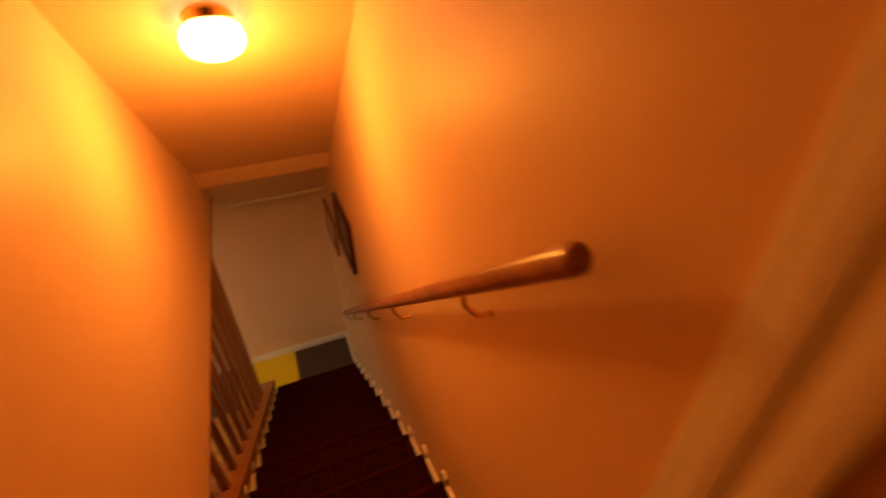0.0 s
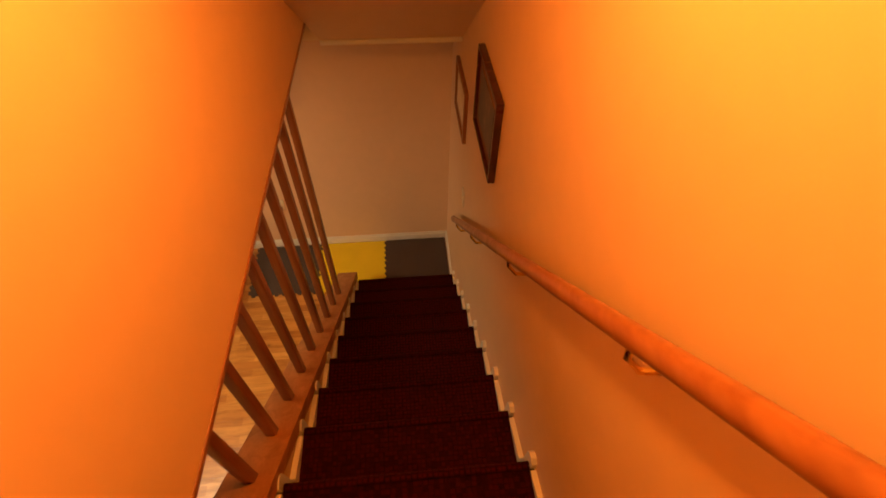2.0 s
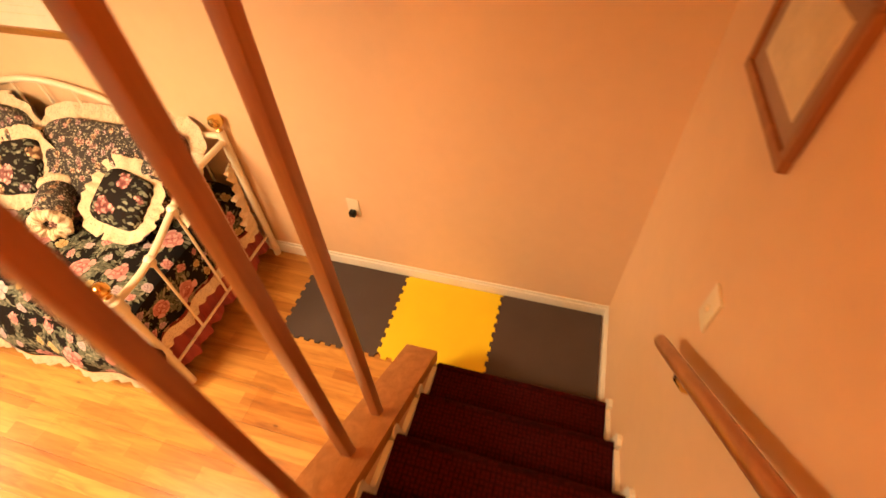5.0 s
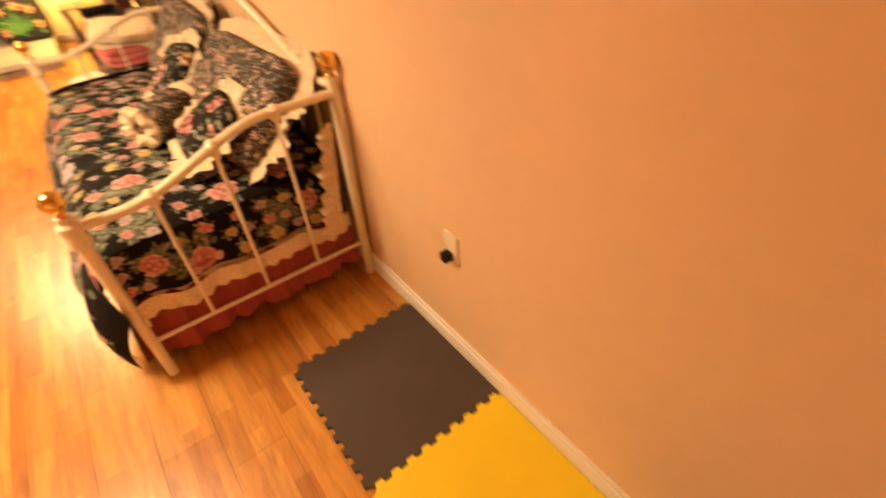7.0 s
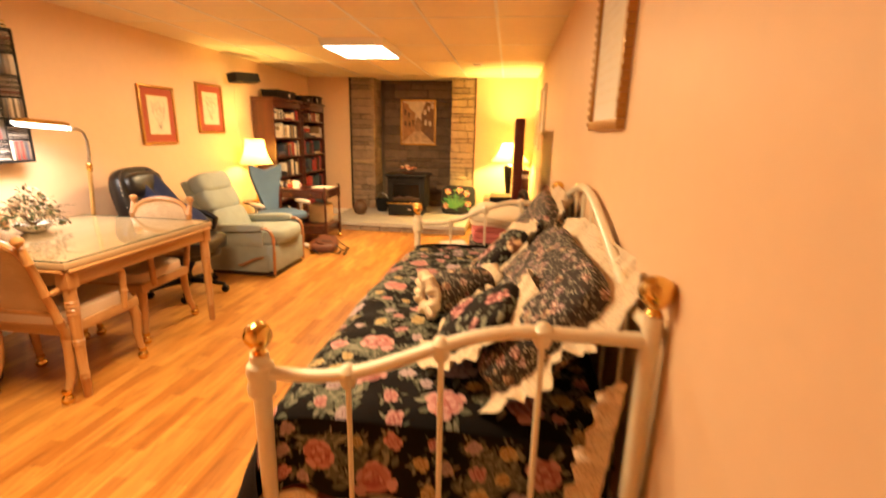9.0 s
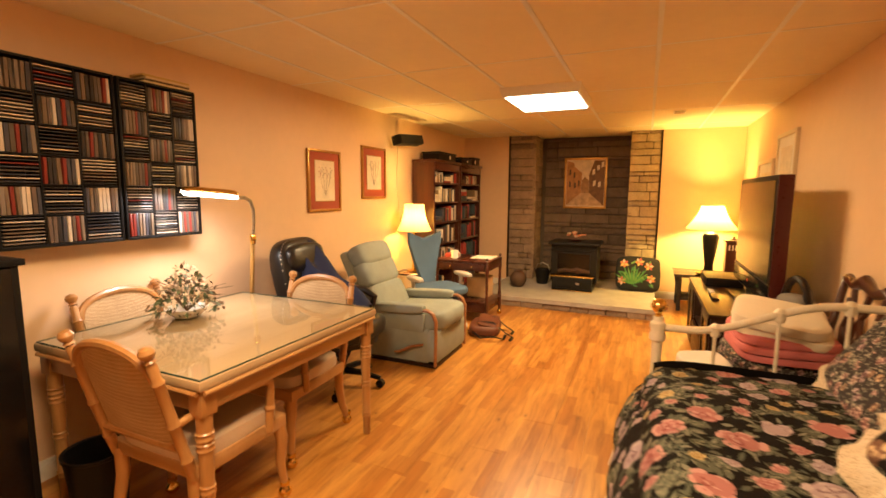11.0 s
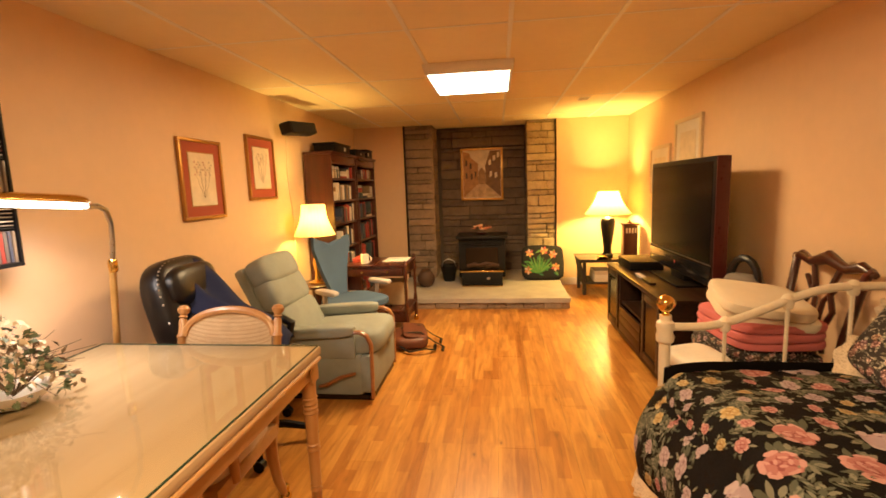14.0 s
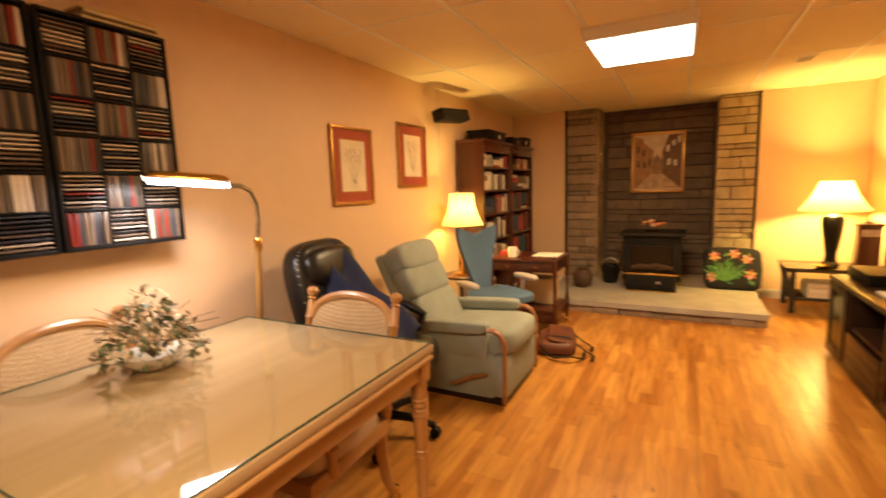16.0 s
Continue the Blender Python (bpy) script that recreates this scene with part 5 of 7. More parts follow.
def disc_rack(x0, x1, z0, z1):
    rack = thing("disc_rack", "black wall rack packed with compact discs in checkerboard stacks", "media rack", group="disc racks")
    yf = -3.435
    part("back", B((x0, YP, z0), (x1, YP + 0.012, z1), 0.001), BLACK, rack)
    part("side", B((x0 - 0.012, YP, z0), (x0, yf, z1), 0.002), BLACK, rack)
    part("side", B((x1, YP, z0), (x1 + 0.012, yf, z1), 0.002), BLACK, rack)
    part("top", B((x0, YP + 0.013, z1 - 0.012), (x1, yf, z1), 0.002), BLACK, rack)
    part("bottom", B((x0, YP + 0.013, z0), (x1, yf, z0 + 0.016), 0.002), BLACK, rack)
    cw, ch = (x1 - x0) / 3, (z1 - z0 - 0.03) / 6
    for i in (1, 2):
        part("divider", B((x0 + i * cw - 0.004, YP + 0.013, z0 + 0.017), (x0 + i * cw + 0.004, yf - 0.004, z1 - 0.013), 0.001), BLACK, rack)
    for j in range(1, 6):
        for i in range(3):
            part("shelf", B((x0 + i * cw + 0.005, YP + 0.013, z0 + 0.014 + j * ch - 0.003), (x0 + (i + 1) * cw - 0.005, yf - 0.004, z0 + 0.014 + j * ch + 0.003), 0.001), BLACK, rack)
    return rack, cw, ch


upright = [finish("disc_case", B((-0.0052, -0.062, 0), (0.0052, 0.062, 0.116), 0.001), c) for c in CASES]
lying = [finish("disc_case", B((-0.062, -0.062, -0.0048), (0.062, 0.062, 0.0048), 0.001), c) for c in CASES]
for x0, x1 in ((-3.335, -2.862), (-3.775, -3.372)):
    z0, z1 = 1.10, 1.905
    rack, cw, ch = disc_rack(x0, x1, z0, z1)
    for j in range(6):
        for i in range(3):
            cx = x0 + (i + 0.5) * cw
            zb = z0 + 0.018 + j * ch
            room_w = cw - 0.012
            for k in range(8):
                if (i + j) % 2 == (0 if x0 < -3.36 else 1):
                    ob = new("disc_case", random.choice(upright))
                    ob.matrix_basis = pose(cx + (k - 3.5) * room_w / 8, -3.50 + random.uniform(0, 0.004), zb, 0, random.uniform(-1.5, 1.5), 0)
                    ob.scale = (room_w / 8 / 0.0112 * random.uniform(0.72, 0.98), 1, min(1.0, (ch - 0.012) / 0.116))
                else:
                    ob = new("disc_case", random.choice(lying + lying[4:5] * 5 if k % 2 else lying[2:3] + lying[5:6] + lying[:1] + lying[4:5]))
                    ob.matrix_basis = pose(cx, -3.50 + random.uniform(0, 0.004), zb + (k + 0.5) * (ch - 0.008) / 8)
                    ob.scale = (room_w / 0.126, 1, 0.5)
                tagged(ob, "compact disc in a clear plastic case in the rack", "compact disc", "discs in the racks")
for k, c in enumerate(((0.62, 0.50, 0.26), (0.10, 0.06, 0.03), (0.66, 0.52, 0.30), (0.55, 0.38, 0.14))):
    single("booklet", B((-3.77 + 0.006 * (k % 2), -3.55, 1.9055 + k * 0.0112), (-3.50 - 0.008 * (k % 3), -3.442 - 0.004 * (k % 2), 1.916 + k * 0.0112), 0.002), plain("booklet_paper", c, 0.7, var=0.15), "thin booklet in a pile on top of the disc rack", "booklet", "booklets on the rack")

speaker = thing("wall_speaker", "small black wall-mounted speaker tilted down with thin cable", "speaker")
sm = pose(-6.34, -3.42, 1.905, 12, 4, -8)
part("cabinet", B((-0.21, -0.06, -0.052), (0.21, 0.055, 0.052), 0.015, sm), BLACK, speaker)
part("grille", B((-0.20, 0.054, -0.045), (0.20, 0.062, 0.045), 0.006, sm), plain("speaker_cloth", (0.01, 0.01, 0.01), 0.95, grain=300, depth=0.002), speaker)
part("bracket", TU([(-6.34, -3.47, 1.90), (-6.34, YP, 1.90)], 0.012, 8), BLACK, speaker)
part("cable", TU([(-6.36, YP + 0.01, 1.86), (-6.33, YP + 0.005, 1.5), (-6.40, YP + 0.005, 1.1), (-6.38, YP + 0.005, 0.6)], 0.0035, 6), CREAM, speaker)

vent = thing("ceiling_vent", "small white slotted ceiling vent", "vent")
part("frame", B((-7.13, -0.85, H - 0.008), (-6.97, -0.74, H), 0.002), WHITE, vent)
for i in range(5):
    part("slat", B((-7.115 + i * 0.028, -0.84, H - 0.013), (-7.10 + i * 0.028, -0.75, H - 0.007), 0.001), STEEL, vent)


# ---- bookcases ----
SPINES = [plain("book_cover", c, 0.55, var=0.15, grain=50) for c in
          ((0.60, 0.52, 0.40), (0.34, 0.04, 0.03), (0.04, 0.05, 0.08), (0.72, 0.64, 0.52), (0.08, 0.035, 0.02), (0.05, 0.08, 0.09), (0.30, 0.20, 0.10), (0.02, 0.02, 0.022))]


def bookcase(x0, x1, zt, fill, glass):
    t = thing("bookcase", "dark mahogany open bookcase filled with books" if not glass else "dark mahogany bookcase with books and dark binders", "bookcase", group="bookcases")
    y0, y1 = YP + 0.02, -3.265
    part("side", B((x0, y0, 0), (x0 + 0.025, y1, zt), 0.003), MAHOG_Z, t)
    part("side", B((x1 - 0.025, y0, 0), (x1, y1, zt), 0.003), MAHOG_Z, t)
    part("back", B((x0 + 0.026, y0, 0.05), (x1 - 0.026, y0 + 0.01, zt - 0.03), 0), MAHOG_Z, t)
    part("top", B((x0 - 0.015, y0, zt), (x1 + 0.015, y1 + 0.02, zt + 0.03), 0.006), MAHOG, t)
    part("crown", B((x0 + 0.026, y1 - 0.02, zt - 0.09), (x1 - 0.026, y1, zt - 0.001), 0.003), MAHOG, t)
    part("plinth", B((x0 + 0.026, y1 - 0.03, 0.0), (x1 - 0.026, y1 - 0.01, 0.08), 0.003), MAHOG, t)
    zs = [0.08, 0.42, 0.72, 0.98, 1.22, 1.45]
    for z in zs:
        part("shelf", B((x0 + 0.026, y0 + 0.011, z), (x1 - 0.026, y1 - 0.012, z + 0.02), 0.002), MAHOG, t)
    for a, b in zip(zs, zs[1:] + [zt - 0.08]):
        x = x0 + 0.035
        hmax = b - a - 0.04
        while x < x1 - 0.06:
            w = random.uniform(0.018, 0.042)
            if random.random() < 0.12:
                # a small pile lying flat
                wv = min(0.17, x1 - 0.035 - x)
                z = a + 0.0205
                for _ in range(random.randint(2, 4)):
                    hh = random.uniform(0.02, 0.035)
                    if z + hh > b - 0.03:
                        break
                    single("book", B((x, y1 - 0.19, z), (x + wv * random.uniform(0.85, 1), y1 - 0.035, z + hh), 0.003), random.choice(SPINES), "closed book lying flat in a pile on a shelf", "book", "books in the bookcases")
                    z += hh + 0.001
                x += wv + 0.01
                continue
            h = hmax * random.uniform(0.72, 0.98)
            if random.random() > fill:
                x += random.uniform(0.03, 0.09)
                continue
            mt = random.choice(SPINES + [SPINES[0], SPINES[3]] if not glass or a > 1.0 else [SPINES[2], SPINES[7], SPINES[5], SPINES[4], SPINES[1]])
            single("book", B((x, y1 - 0.20, a + 0.0205), (x + w - 0.002, y1 - random.uniform(0.03, 0.06), a + 0.0205 + h), 0.003), mt, "closed book standing upright on a mahogany shelf", "book", "books in the bookcases")
            x += w


bookcase(-7.46, -6.68, 1.70, 0.97, False)
bookcase(-8.28, -7.50, 1.70, 0.9, True)
for x0, x1, zt in ((-7.35, -6.85, 1.83), (-7.95, -7.55, 1.81), (-8.26, -8.0, 1.84)):
    t = thing("storage_box", "black storage box with a white label on top of the bookcase", "box", group="boxes on the bookcase")
    part("box", B((x0, -3.50, 1.731), (x1, -3.28, zt - 0.02), 0.006), BLACK, t)
    part("lid", B((x0 - 0.008, -3.508, zt - 0.02), (x1 + 0.008, -3.272, zt), 0.004), BLACK, t)
    part("label_card", B((x0 + 0.16, -3.281, 1.755), (x0 + 0.20, -3.278, zt - 0.035), 0), PAPER, t, "white paper label")


# ---- dining table ----
table = thing("dining_table", "pale maple dining table with glass top and bamboo-turned legs", "table")
TX0, TX1, TY0, TY1, TZ = -4.0, -2.895, -3.365, -2.375, 0.714
part("tabletop", B((TX0, TY0, TZ - 0.035), (TX1, TY1, TZ), 0.010), MAPLE_TOP, table)
part("edge_bead", TU([(TX0 + 0.02, TY1 - 0.003, TZ - 0.045), (TX1 - 0.02, TY1 - 0.003, TZ - 0.045)], 0.009, 8), MAPLE_X, table)
part("edge_bead", TU([(TX1 - 0.003, TY0 + 0.02, TZ - 0.045), (TX1 - 0.003, TY1 - 0.02, TZ - 0.045)], 0.009, 8), MAPLE, table)
for lo, hi in (((TX0 + 0.06, TY1 - 0.045), (TX1 - 0.06, TY1 - 0.022)), ((TX0 + 0.06, TY0 + 0.022), (TX1 - 0.06, TY0 + 0.045)), ((TX0 + 0.022, TY0 + 0.06), (TX0 + 0.045, TY1 - 0.06)), ((TX1 - 0.045, TY0 + 0.06), (TX1 - 0.022, TY1 - 0.06))):
    part("apron", B((*lo, TZ - 0.12), (*hi, TZ - 0.036), 0.004), MAPLE_X, table)


def bamboo(h, r0, r1, rings):
    prof = [(r1 * 0.9, 0.0), (r1, 0.006)]
    for z in sorted(rings):
        r = r1 + (r0 - r1) * z / h
        prof += [(r, z - 0.016), (r * 1.18, z - 0.011), (r * 1.02, z - 0.002), (r * 1.02, z + 0.002), (r * 1.18, z + 0.011), (r, z + 0.016)]
    return prof + [(r0, h - 0.01), (r0, h)]


for x in (TX0 + 0.045, TX1 - 0.045):
    for yy in (TY0 + 0.045, TY1 - 0.045):
        leg = part("leg", LA(bamboo(TZ - 0.13, 0.029, 0.019, (0.12, 0.30, 0.46, 0.50)), (x, yy, 0.0), 16), MAPLE, table)
        part("leg_block", B((x - 0.032, yy - 0.032, TZ - 0.135), (x + 0.032, yy + 0.032, TZ - 0.036), 0.004), MAPLE, leg)
glass_top = thing("glass_tabletop", "clear glass sheet covering the maple dining table", "glass top")
gp = bmesh.new()
gp.faces.new([gp.verts.new(q) for q in ((TX0 + 0.008, TY0 + 0.008, TZ + 0.0065), (TX1 - 0.008, TY0 + 0.008, TZ + 0.0065), (TX1 - 0.008, TY1 - 0.008, TZ + 0.0065), (TX0 + 0.008, TY1 - 0.008, TZ + 0.0065))])
pane = part("pane", gp, GLASS, glass_top)
pane.visible_shadow = False
EDGE = plain("green_glass_edge", (0.03, 0.07, 0.05), 0.1, var=0.1, depth=0)
for lo, hi in (((TX0 + 0.008, TY0 + 0.008), (TX1 - 0.008, TY0 + 0.011)), ((TX0 + 0.008, TY1 - 0.011), (TX1 - 0.008, TY1 - 0.008)), ((TX0 + 0.008, TY0 + 0.012), (TX0 + 0.011, TY1 - 0.012)), ((TX1 - 0.011, TY0 + 0.012), (TX1 - 0.008, TY1 - 0.012))):
    part("polished_edge", B((*lo, TZ + 0.0004), (*hi, TZ + 0.0062), 0), EDGE, glass_top)


# ---- dining chairs ----
def dining_chair():
    """Faces local +y; origin on the floor under the seat's centre."""
    t = thing("dining_chair", "pale maple armchair with cane back, cloth seat and brass casters", "chair", group="chairs round the table")
    part("seat", CU((0.46, 0.44, 0.10), (0, 0.0, 0.415), e=0.38, nu=28, nv=10), SEATCLOTH, t)
    part("seat_frame", B((-0.235, -0.22, 0.335), (0.235, 0.225, 0.392), 0.012), MAPLE_X, t)
    for sx in (-1, 1):
        # front leg, gently bowed, on a caster
        leg = part("leg", TU([(sx * 0.205, 0.195, 0.36), (sx * 0.215, 0.21, 0.28), (sx * 0.208, 0.205, 0.16), (sx * 0.215, 0.22, 0.05)], [0.029, 0.027, 0.02, 0.017], 10), MAPLE, t)
        part("caster", LA([(0.006, 0.0), (0.020, 0.003), (0.029, 0.018), (0.028, 0.032), (0.018, 0.045), (0.014, 0.05), (0.021, 0.056), (0.021, 0.072), (0.012, 0.075)], (sx * 0.215, 0.22, 0.0), 14), BRASS, leg)
        leg = part("leg", TU([(sx * 0.205, -0.205, 0.36), (sx * 0.205, -0.205, 0.25), (sx * 0.21, -0.225, 0.13), (sx * 0.215, -0.26, 0.05)], [0.026, 0.025, 0.021, 0.018], 10), MAPLE, t)
        part("caster", LA([(0.006, 0.0), (0.020, 0.003), (0.029, 0.018), (0.028, 0.032), (0.018, 0.045), (0.014, 0.05), (0.021, 0.056), (0.021, 0.072), (0.012, 0.075)], (sx * 0.215, -0.265, 0.0), 12), BRASS, leg)
        m = Matrix.Translation((sx * 0.215, -0.215, 0.34)) @ pose(0, 0, 0, 15, 0, 0)
        st = part("stile", LA([(0.017, 0.0), (0.02, 0.08), (0.024, 0.088), (0.019, 0.10), (0.019, 0.23), (0.024, 0.238), (0.019, 0.25), (0.018, 0.40), (0.023, 0.408), (0.017, 0.42), (0.017, 0.475), (0.012, 0.485)], m=m, n=12), MAPLE, t)
        part("finial", LA([(0.012, 0.484), (0.02, 0.49), (0.013, 0.498), (0.024, 0.512), (0.026, 0.524), (0.018, 0.538), (0.002, 0.543)], m=m, n=12), MAPLE, st)
        arm = part("arm", TU([(sx * 0.215, -0.27, 0.565), (sx * 0.225, -0.16, 0.585), (sx * 0.24, 0.0, 0.592), (sx * 0.243, 0.10, 0.588), (sx * 0.24, 0.128, 0.572), (sx * 0.238, 0.132, 0.53), (sx * 0.238, 0.125, 0.44), (sx * 0.235, 0.12, 0.36)], [0.014, 0.017, 0.019, 0.019, 0.019, 0.018, 0.017, 0.018], 10), MAPLE, t)
        part("arm_ring", LA([(0.018, -0.012), (0.024, 0), (0.018, 0.012)], (sx * 0.238, 0.126, 0.46), 12), MAPLE, arm)
    m = Matrix.Translation((0, -0.215, 0.34)) @ pose(0, 0, 0, 15, 0, 0)
    # arched crest, bottom rail and cane panel
    top = [m @ V(0.20 * math.sin(a), 0, 0.40 + 0.12 * math.cos(a) ** 0.8) for a in [radians(d) for d in range(-88, 89, 11)]]
    part("crest", TU(top, 0.017, 8), MAPLE, t)
    part("bottom_rail", TU([m @ V(-0.205, 0, 0.13), m @ V(0.205, 0, 0.13)], 0.015, 8), MAPLE, t)

    def cane(s):
        def fn(u, v):
            a = radians(-88 + 176 * u)
            x = 0.195 * math.sin(a)
            return m @ V(x, 0.006 * s - 0.012 * math.cos(a), 0.13 + (0.265 + 0.12 * max(0.0, math.cos(a)) ** 0.8) * v)
        return fn
    part("cane_panel", sheet(cane(1), 24, 10, 0.004), CANE, t, "woven cane panel")
    return t


chair = dining_chair()
chair.matrix_basis = pose(-3.13, -2.67, 0, 0, 0, 90)
copy_thing(chair, pose(-3.74, -2.80, 0, 0, 0, -88))
copy_thing(chair, pose(-3.36, -3.17, 0, 0, 0, 4))

# ---- flowers on the table ----
plant = thing("flower_bowl", "dried flowers and trailing leaves in a low white bowl", "plant")
PC = V(-3.43, -3.13, TZ + 0.007)
part("bowl", LA([(0.04, 0), (0.055, 0.004), (0.085, 0.028), (0.10, 0.052), (0.094, 0.052), (0.06, 0.028), (0.02, 0.02)], PC, 24), plain("white_ceramic", (0.72, 0.66, 0.56), 0.3, var=0.06), plant)
CREAMLEAF = plain("dried_cream_petal", (0.62, 0.50, 0.33), 0.8, var=0.25, grain=40)


def leaf_clump(n, spread, mat_, nm, size, droop=0.0):
    bm = bmesh.new()
    for _ in range(n):
        a = random.uniform(0, 2 * math.pi)
        q = random.random() ** 0.6 * spread
        h = 0.05 + 0.17 * (1 - (q / spread) ** 2) * random.uniform(0.35, 1.25) - droop * q
        c = PC + V(q * math.cos(a), q * math.sin(a), max(0.045, h + 0.02))
        s = size * random.uniform(0.6, 1.3)
        r = Matrix.Translation(c) @ pose(0, 0, 0, random.uniform(-70, 70), random.uniform(-70, 70), math.degrees(a))
        vs = [bm.verts.new(r @ V(*p)) for p in ((0, -s * 0.45, 0.1 * s), (s * 0.8, 0, 0), (0, s * 0.45, 0.1 * s), (-s * 0.8, 0, -0.05 * s))]
        bm.faces.new((vs[0], vs[1], vs[2]))
        bm.faces.new((vs[0], vs[2], vs[3]))
    tagged(part(nm, bm, mat_, plant), kind="stuff")


leaf_clump(230, 0.16, LEAFG, "leaves", 0.020, 0.3)
leaf_clump(110, 0.18, LEAFB, "dry_leaves", 0.017, 0.2)
leaf_clump(260, 0.13, CREAMLEAF, "petals", 0.017)
for i in range(26):
    a = 2 * math.pi * i / 26 + random.uniform(-0.2, 0.2)
    q = random.uniform(0.10, 0.23)
    e = PC + V(q * math.cos(a), q * math.sin(a), random.uniform(0.05, 0.27) * (1.25 - q * 3))
    part("sprig", TU([PC + V(0, 0, 0.03), (PC + e) / 2 + V(0, 0, 0.06), e], [0.002, 0.0016, 0.001], 5), LEAFB, plant)
for i in range(9):
    a, q = random.uniform(0, 6.28), random.uniform(0.02, 0.12)
    bm = bmesh.new()
    bloom(bm, PC + V(q * math.cos(a), q * math.sin(a), 0.10 + random.uniform(0, 0.10)), 0.027, 6)
    part("bloom", bm, CREAMP, plant)

# ---- reading lamp ----
rlamp = thing("floor_lamp", "brass pharmacy floor lamp with gooseneck and glowing tube head", "lamp")
part("base", LA([(0.12, 0), (0.125, 0.012), (0.11, 0.022), (0.03, 0.03), (0.014, 0.05)], (-4.06, -3.40, 0.0), 24), BRASS, rlamp)
part("pole", TU([(-4.06, -3.40, 0.04), (-4.06, -3.36, 0.6), (-4.055, -3.32, 1.06)], 0.0145, 12), BRASS_SATIN, rlamp)
part("collar", LA([(0.014, 0), (0.019, 0.01), (0.019, 0.05), (0.014, 0.06)], (-4.055, -3.318, 1.02), 14), BRASS, rlamp)
part("gooseneck", TU([(-4.055, -3.318, 1.06), (-4.05, -3.30, 1.16), (-4.02, -3.27, 1.24), (-3.96, -3.23, 1.295), (-3.88, -3.19, 1.315), (-3.80, -3.16, 1.312)], 0.0105, 12), STEEL, rlamp)


def head(z0):
    def fn(u, v):
        l = -0.01 + 0.30 * u
        w = 0.058 * (1 - (2 * u - 1) ** 8) ** 0.5
        a = math.pi * v
        return HEAD @ V(l, w * math.cos(a), 0.036 * math.sin(a) * (1 - (2 * u - 1) ** 8) ** 0.5 + z0)
    return fn


HD = (V(-3.55, -3.33, 1.345) - V(-3.80, -3.15, 1.318))
HEAD = Matrix.Translation((-3.80, -3.15, 1.318)) @ HD.to_track_quat("X", "Z").to_matrix().to_4x4() @ pose(0, 0, 0, 9, 0, 0)
part("shade", sheet(head(0.002), 20, 12, 0.003), BRASS, rlamp, "brass trough shade")
part("tube", TU([HEAD @ V(0.02, 0, 0.0), HEAD @ V(0.27, 0, 0.0)], 0.014, 10), glow("lit_tube", (1.0, 0.93, 0.85), 22.0), rlamp, "glowing white tube")
part("reflector", B((0.0, -0.042, 0.004), (0.285, 0.042, 0.007), 0.002, HEAD), glow("lit_reflector", (1.0, 0.93, 0.85), 4.0), rlamp, "bright white reflector")
tube_lamp = area_lamp("tube_lamp", HEAD @ V(0.145, 0, -0.018), FLOOR_LAMP_POWER, 0.25, 0.06, (1.0, 0.90, 0.86), HEAD @ V(0.145, 0.0, -1.0))
tube_lamp.matrix_world = HEAD @ Matrix.Translation((0.145, 0, -0.018))

# ---- recliner ----
recl = thing("recliner", "sage-green upholstered recliner with wooden arm bows and lever", "recliner", (-5.26, 0, 0))
RX = 0.31
part("base", B((-RX + 0.02, -3.12, 0.03), (RX - 0.02, -2.52, 0.31), 0.03), SAGE, recl)
part("foot_board", B((-RX + 0.015, -2.54, 0.045), (RX - 0.015, -2.44, 0.30), 0.035), SAGE, recl)
part("runner", B((-RX + 0.03, -3.10, 0.0), (RX - 0.03, -2.46, 0.03), 0.004), DARKWOOD, recl)
part("seat", CU((0.56, 0.68, 0.17), m=pose(0, -2.74, 0.345, 4, 0, 0), e=0.42, nu=30, nv=14), SAGE, recl)
bmx = pose(0.06, -2.97, 0.35, 25, 0, 0)
part("back_shell", B((-0.255, -0.115, -0.05), (0.255, -0.045, 0.60), 0.04, bmx), SAGE, recl)
part("lower_cushion", CU((0.51, 0.17, 0.28), m=bmx @ pose(0, 0, 0.13), e=0.45, nu=28, nv=12), SAGE, recl)
part("upper_cushion", CU((0.50, 0.17, 0.24), m=bmx @ pose(0, 0.0, 0.36), e=0.45, nu=28, nv=12), SAGE, recl)
part("headrest", CU((0.48, 0.18, 0.20), m=bmx @ pose(0, 0.01, 0.52), e=0.5, nu=28, nv=12), SAGE, recl)
for s in (-1, 1):
    arm = part("arm_pad", CU((0.10, 0.50, 0.075), m=pose(s * 0.29, -2.80, 0.455, 3, 0, 0), e=0.45), SAGE, recl)
    part("arm_bow", TU([(s * 0.30, -2.58, 0.455), (s * 0.303, -2.52, 0.458), (s * 0.305, -2.475, 0.435), (s * 0.307, -2.45, 0.38), (s * 0.307, -2.45, 0.25), (s * 0.307, -2.455, 0.03)], [0.018, 0.02, 0.02, 0.019, 0.018, 0.018], 10, 0.7), ARMWOOD, arm, "varnished wooden bow")
    part("arm_side", B((s * 0.265, -3.02, 0.28), (s * 0.30, -2.56, 0.43), 0.012), SAGE, recl)
part("lever", TU([(0.308, -2.56, 0.19), (0.316, -2.66, 0.165), (0.318, -2.75, 0.115), (0.318, -2.80, 0.105)], [0.016, 0.019, 0.021, 0.014], 10, 0.6), ARMWOOD, recl, "wooden recline lever")

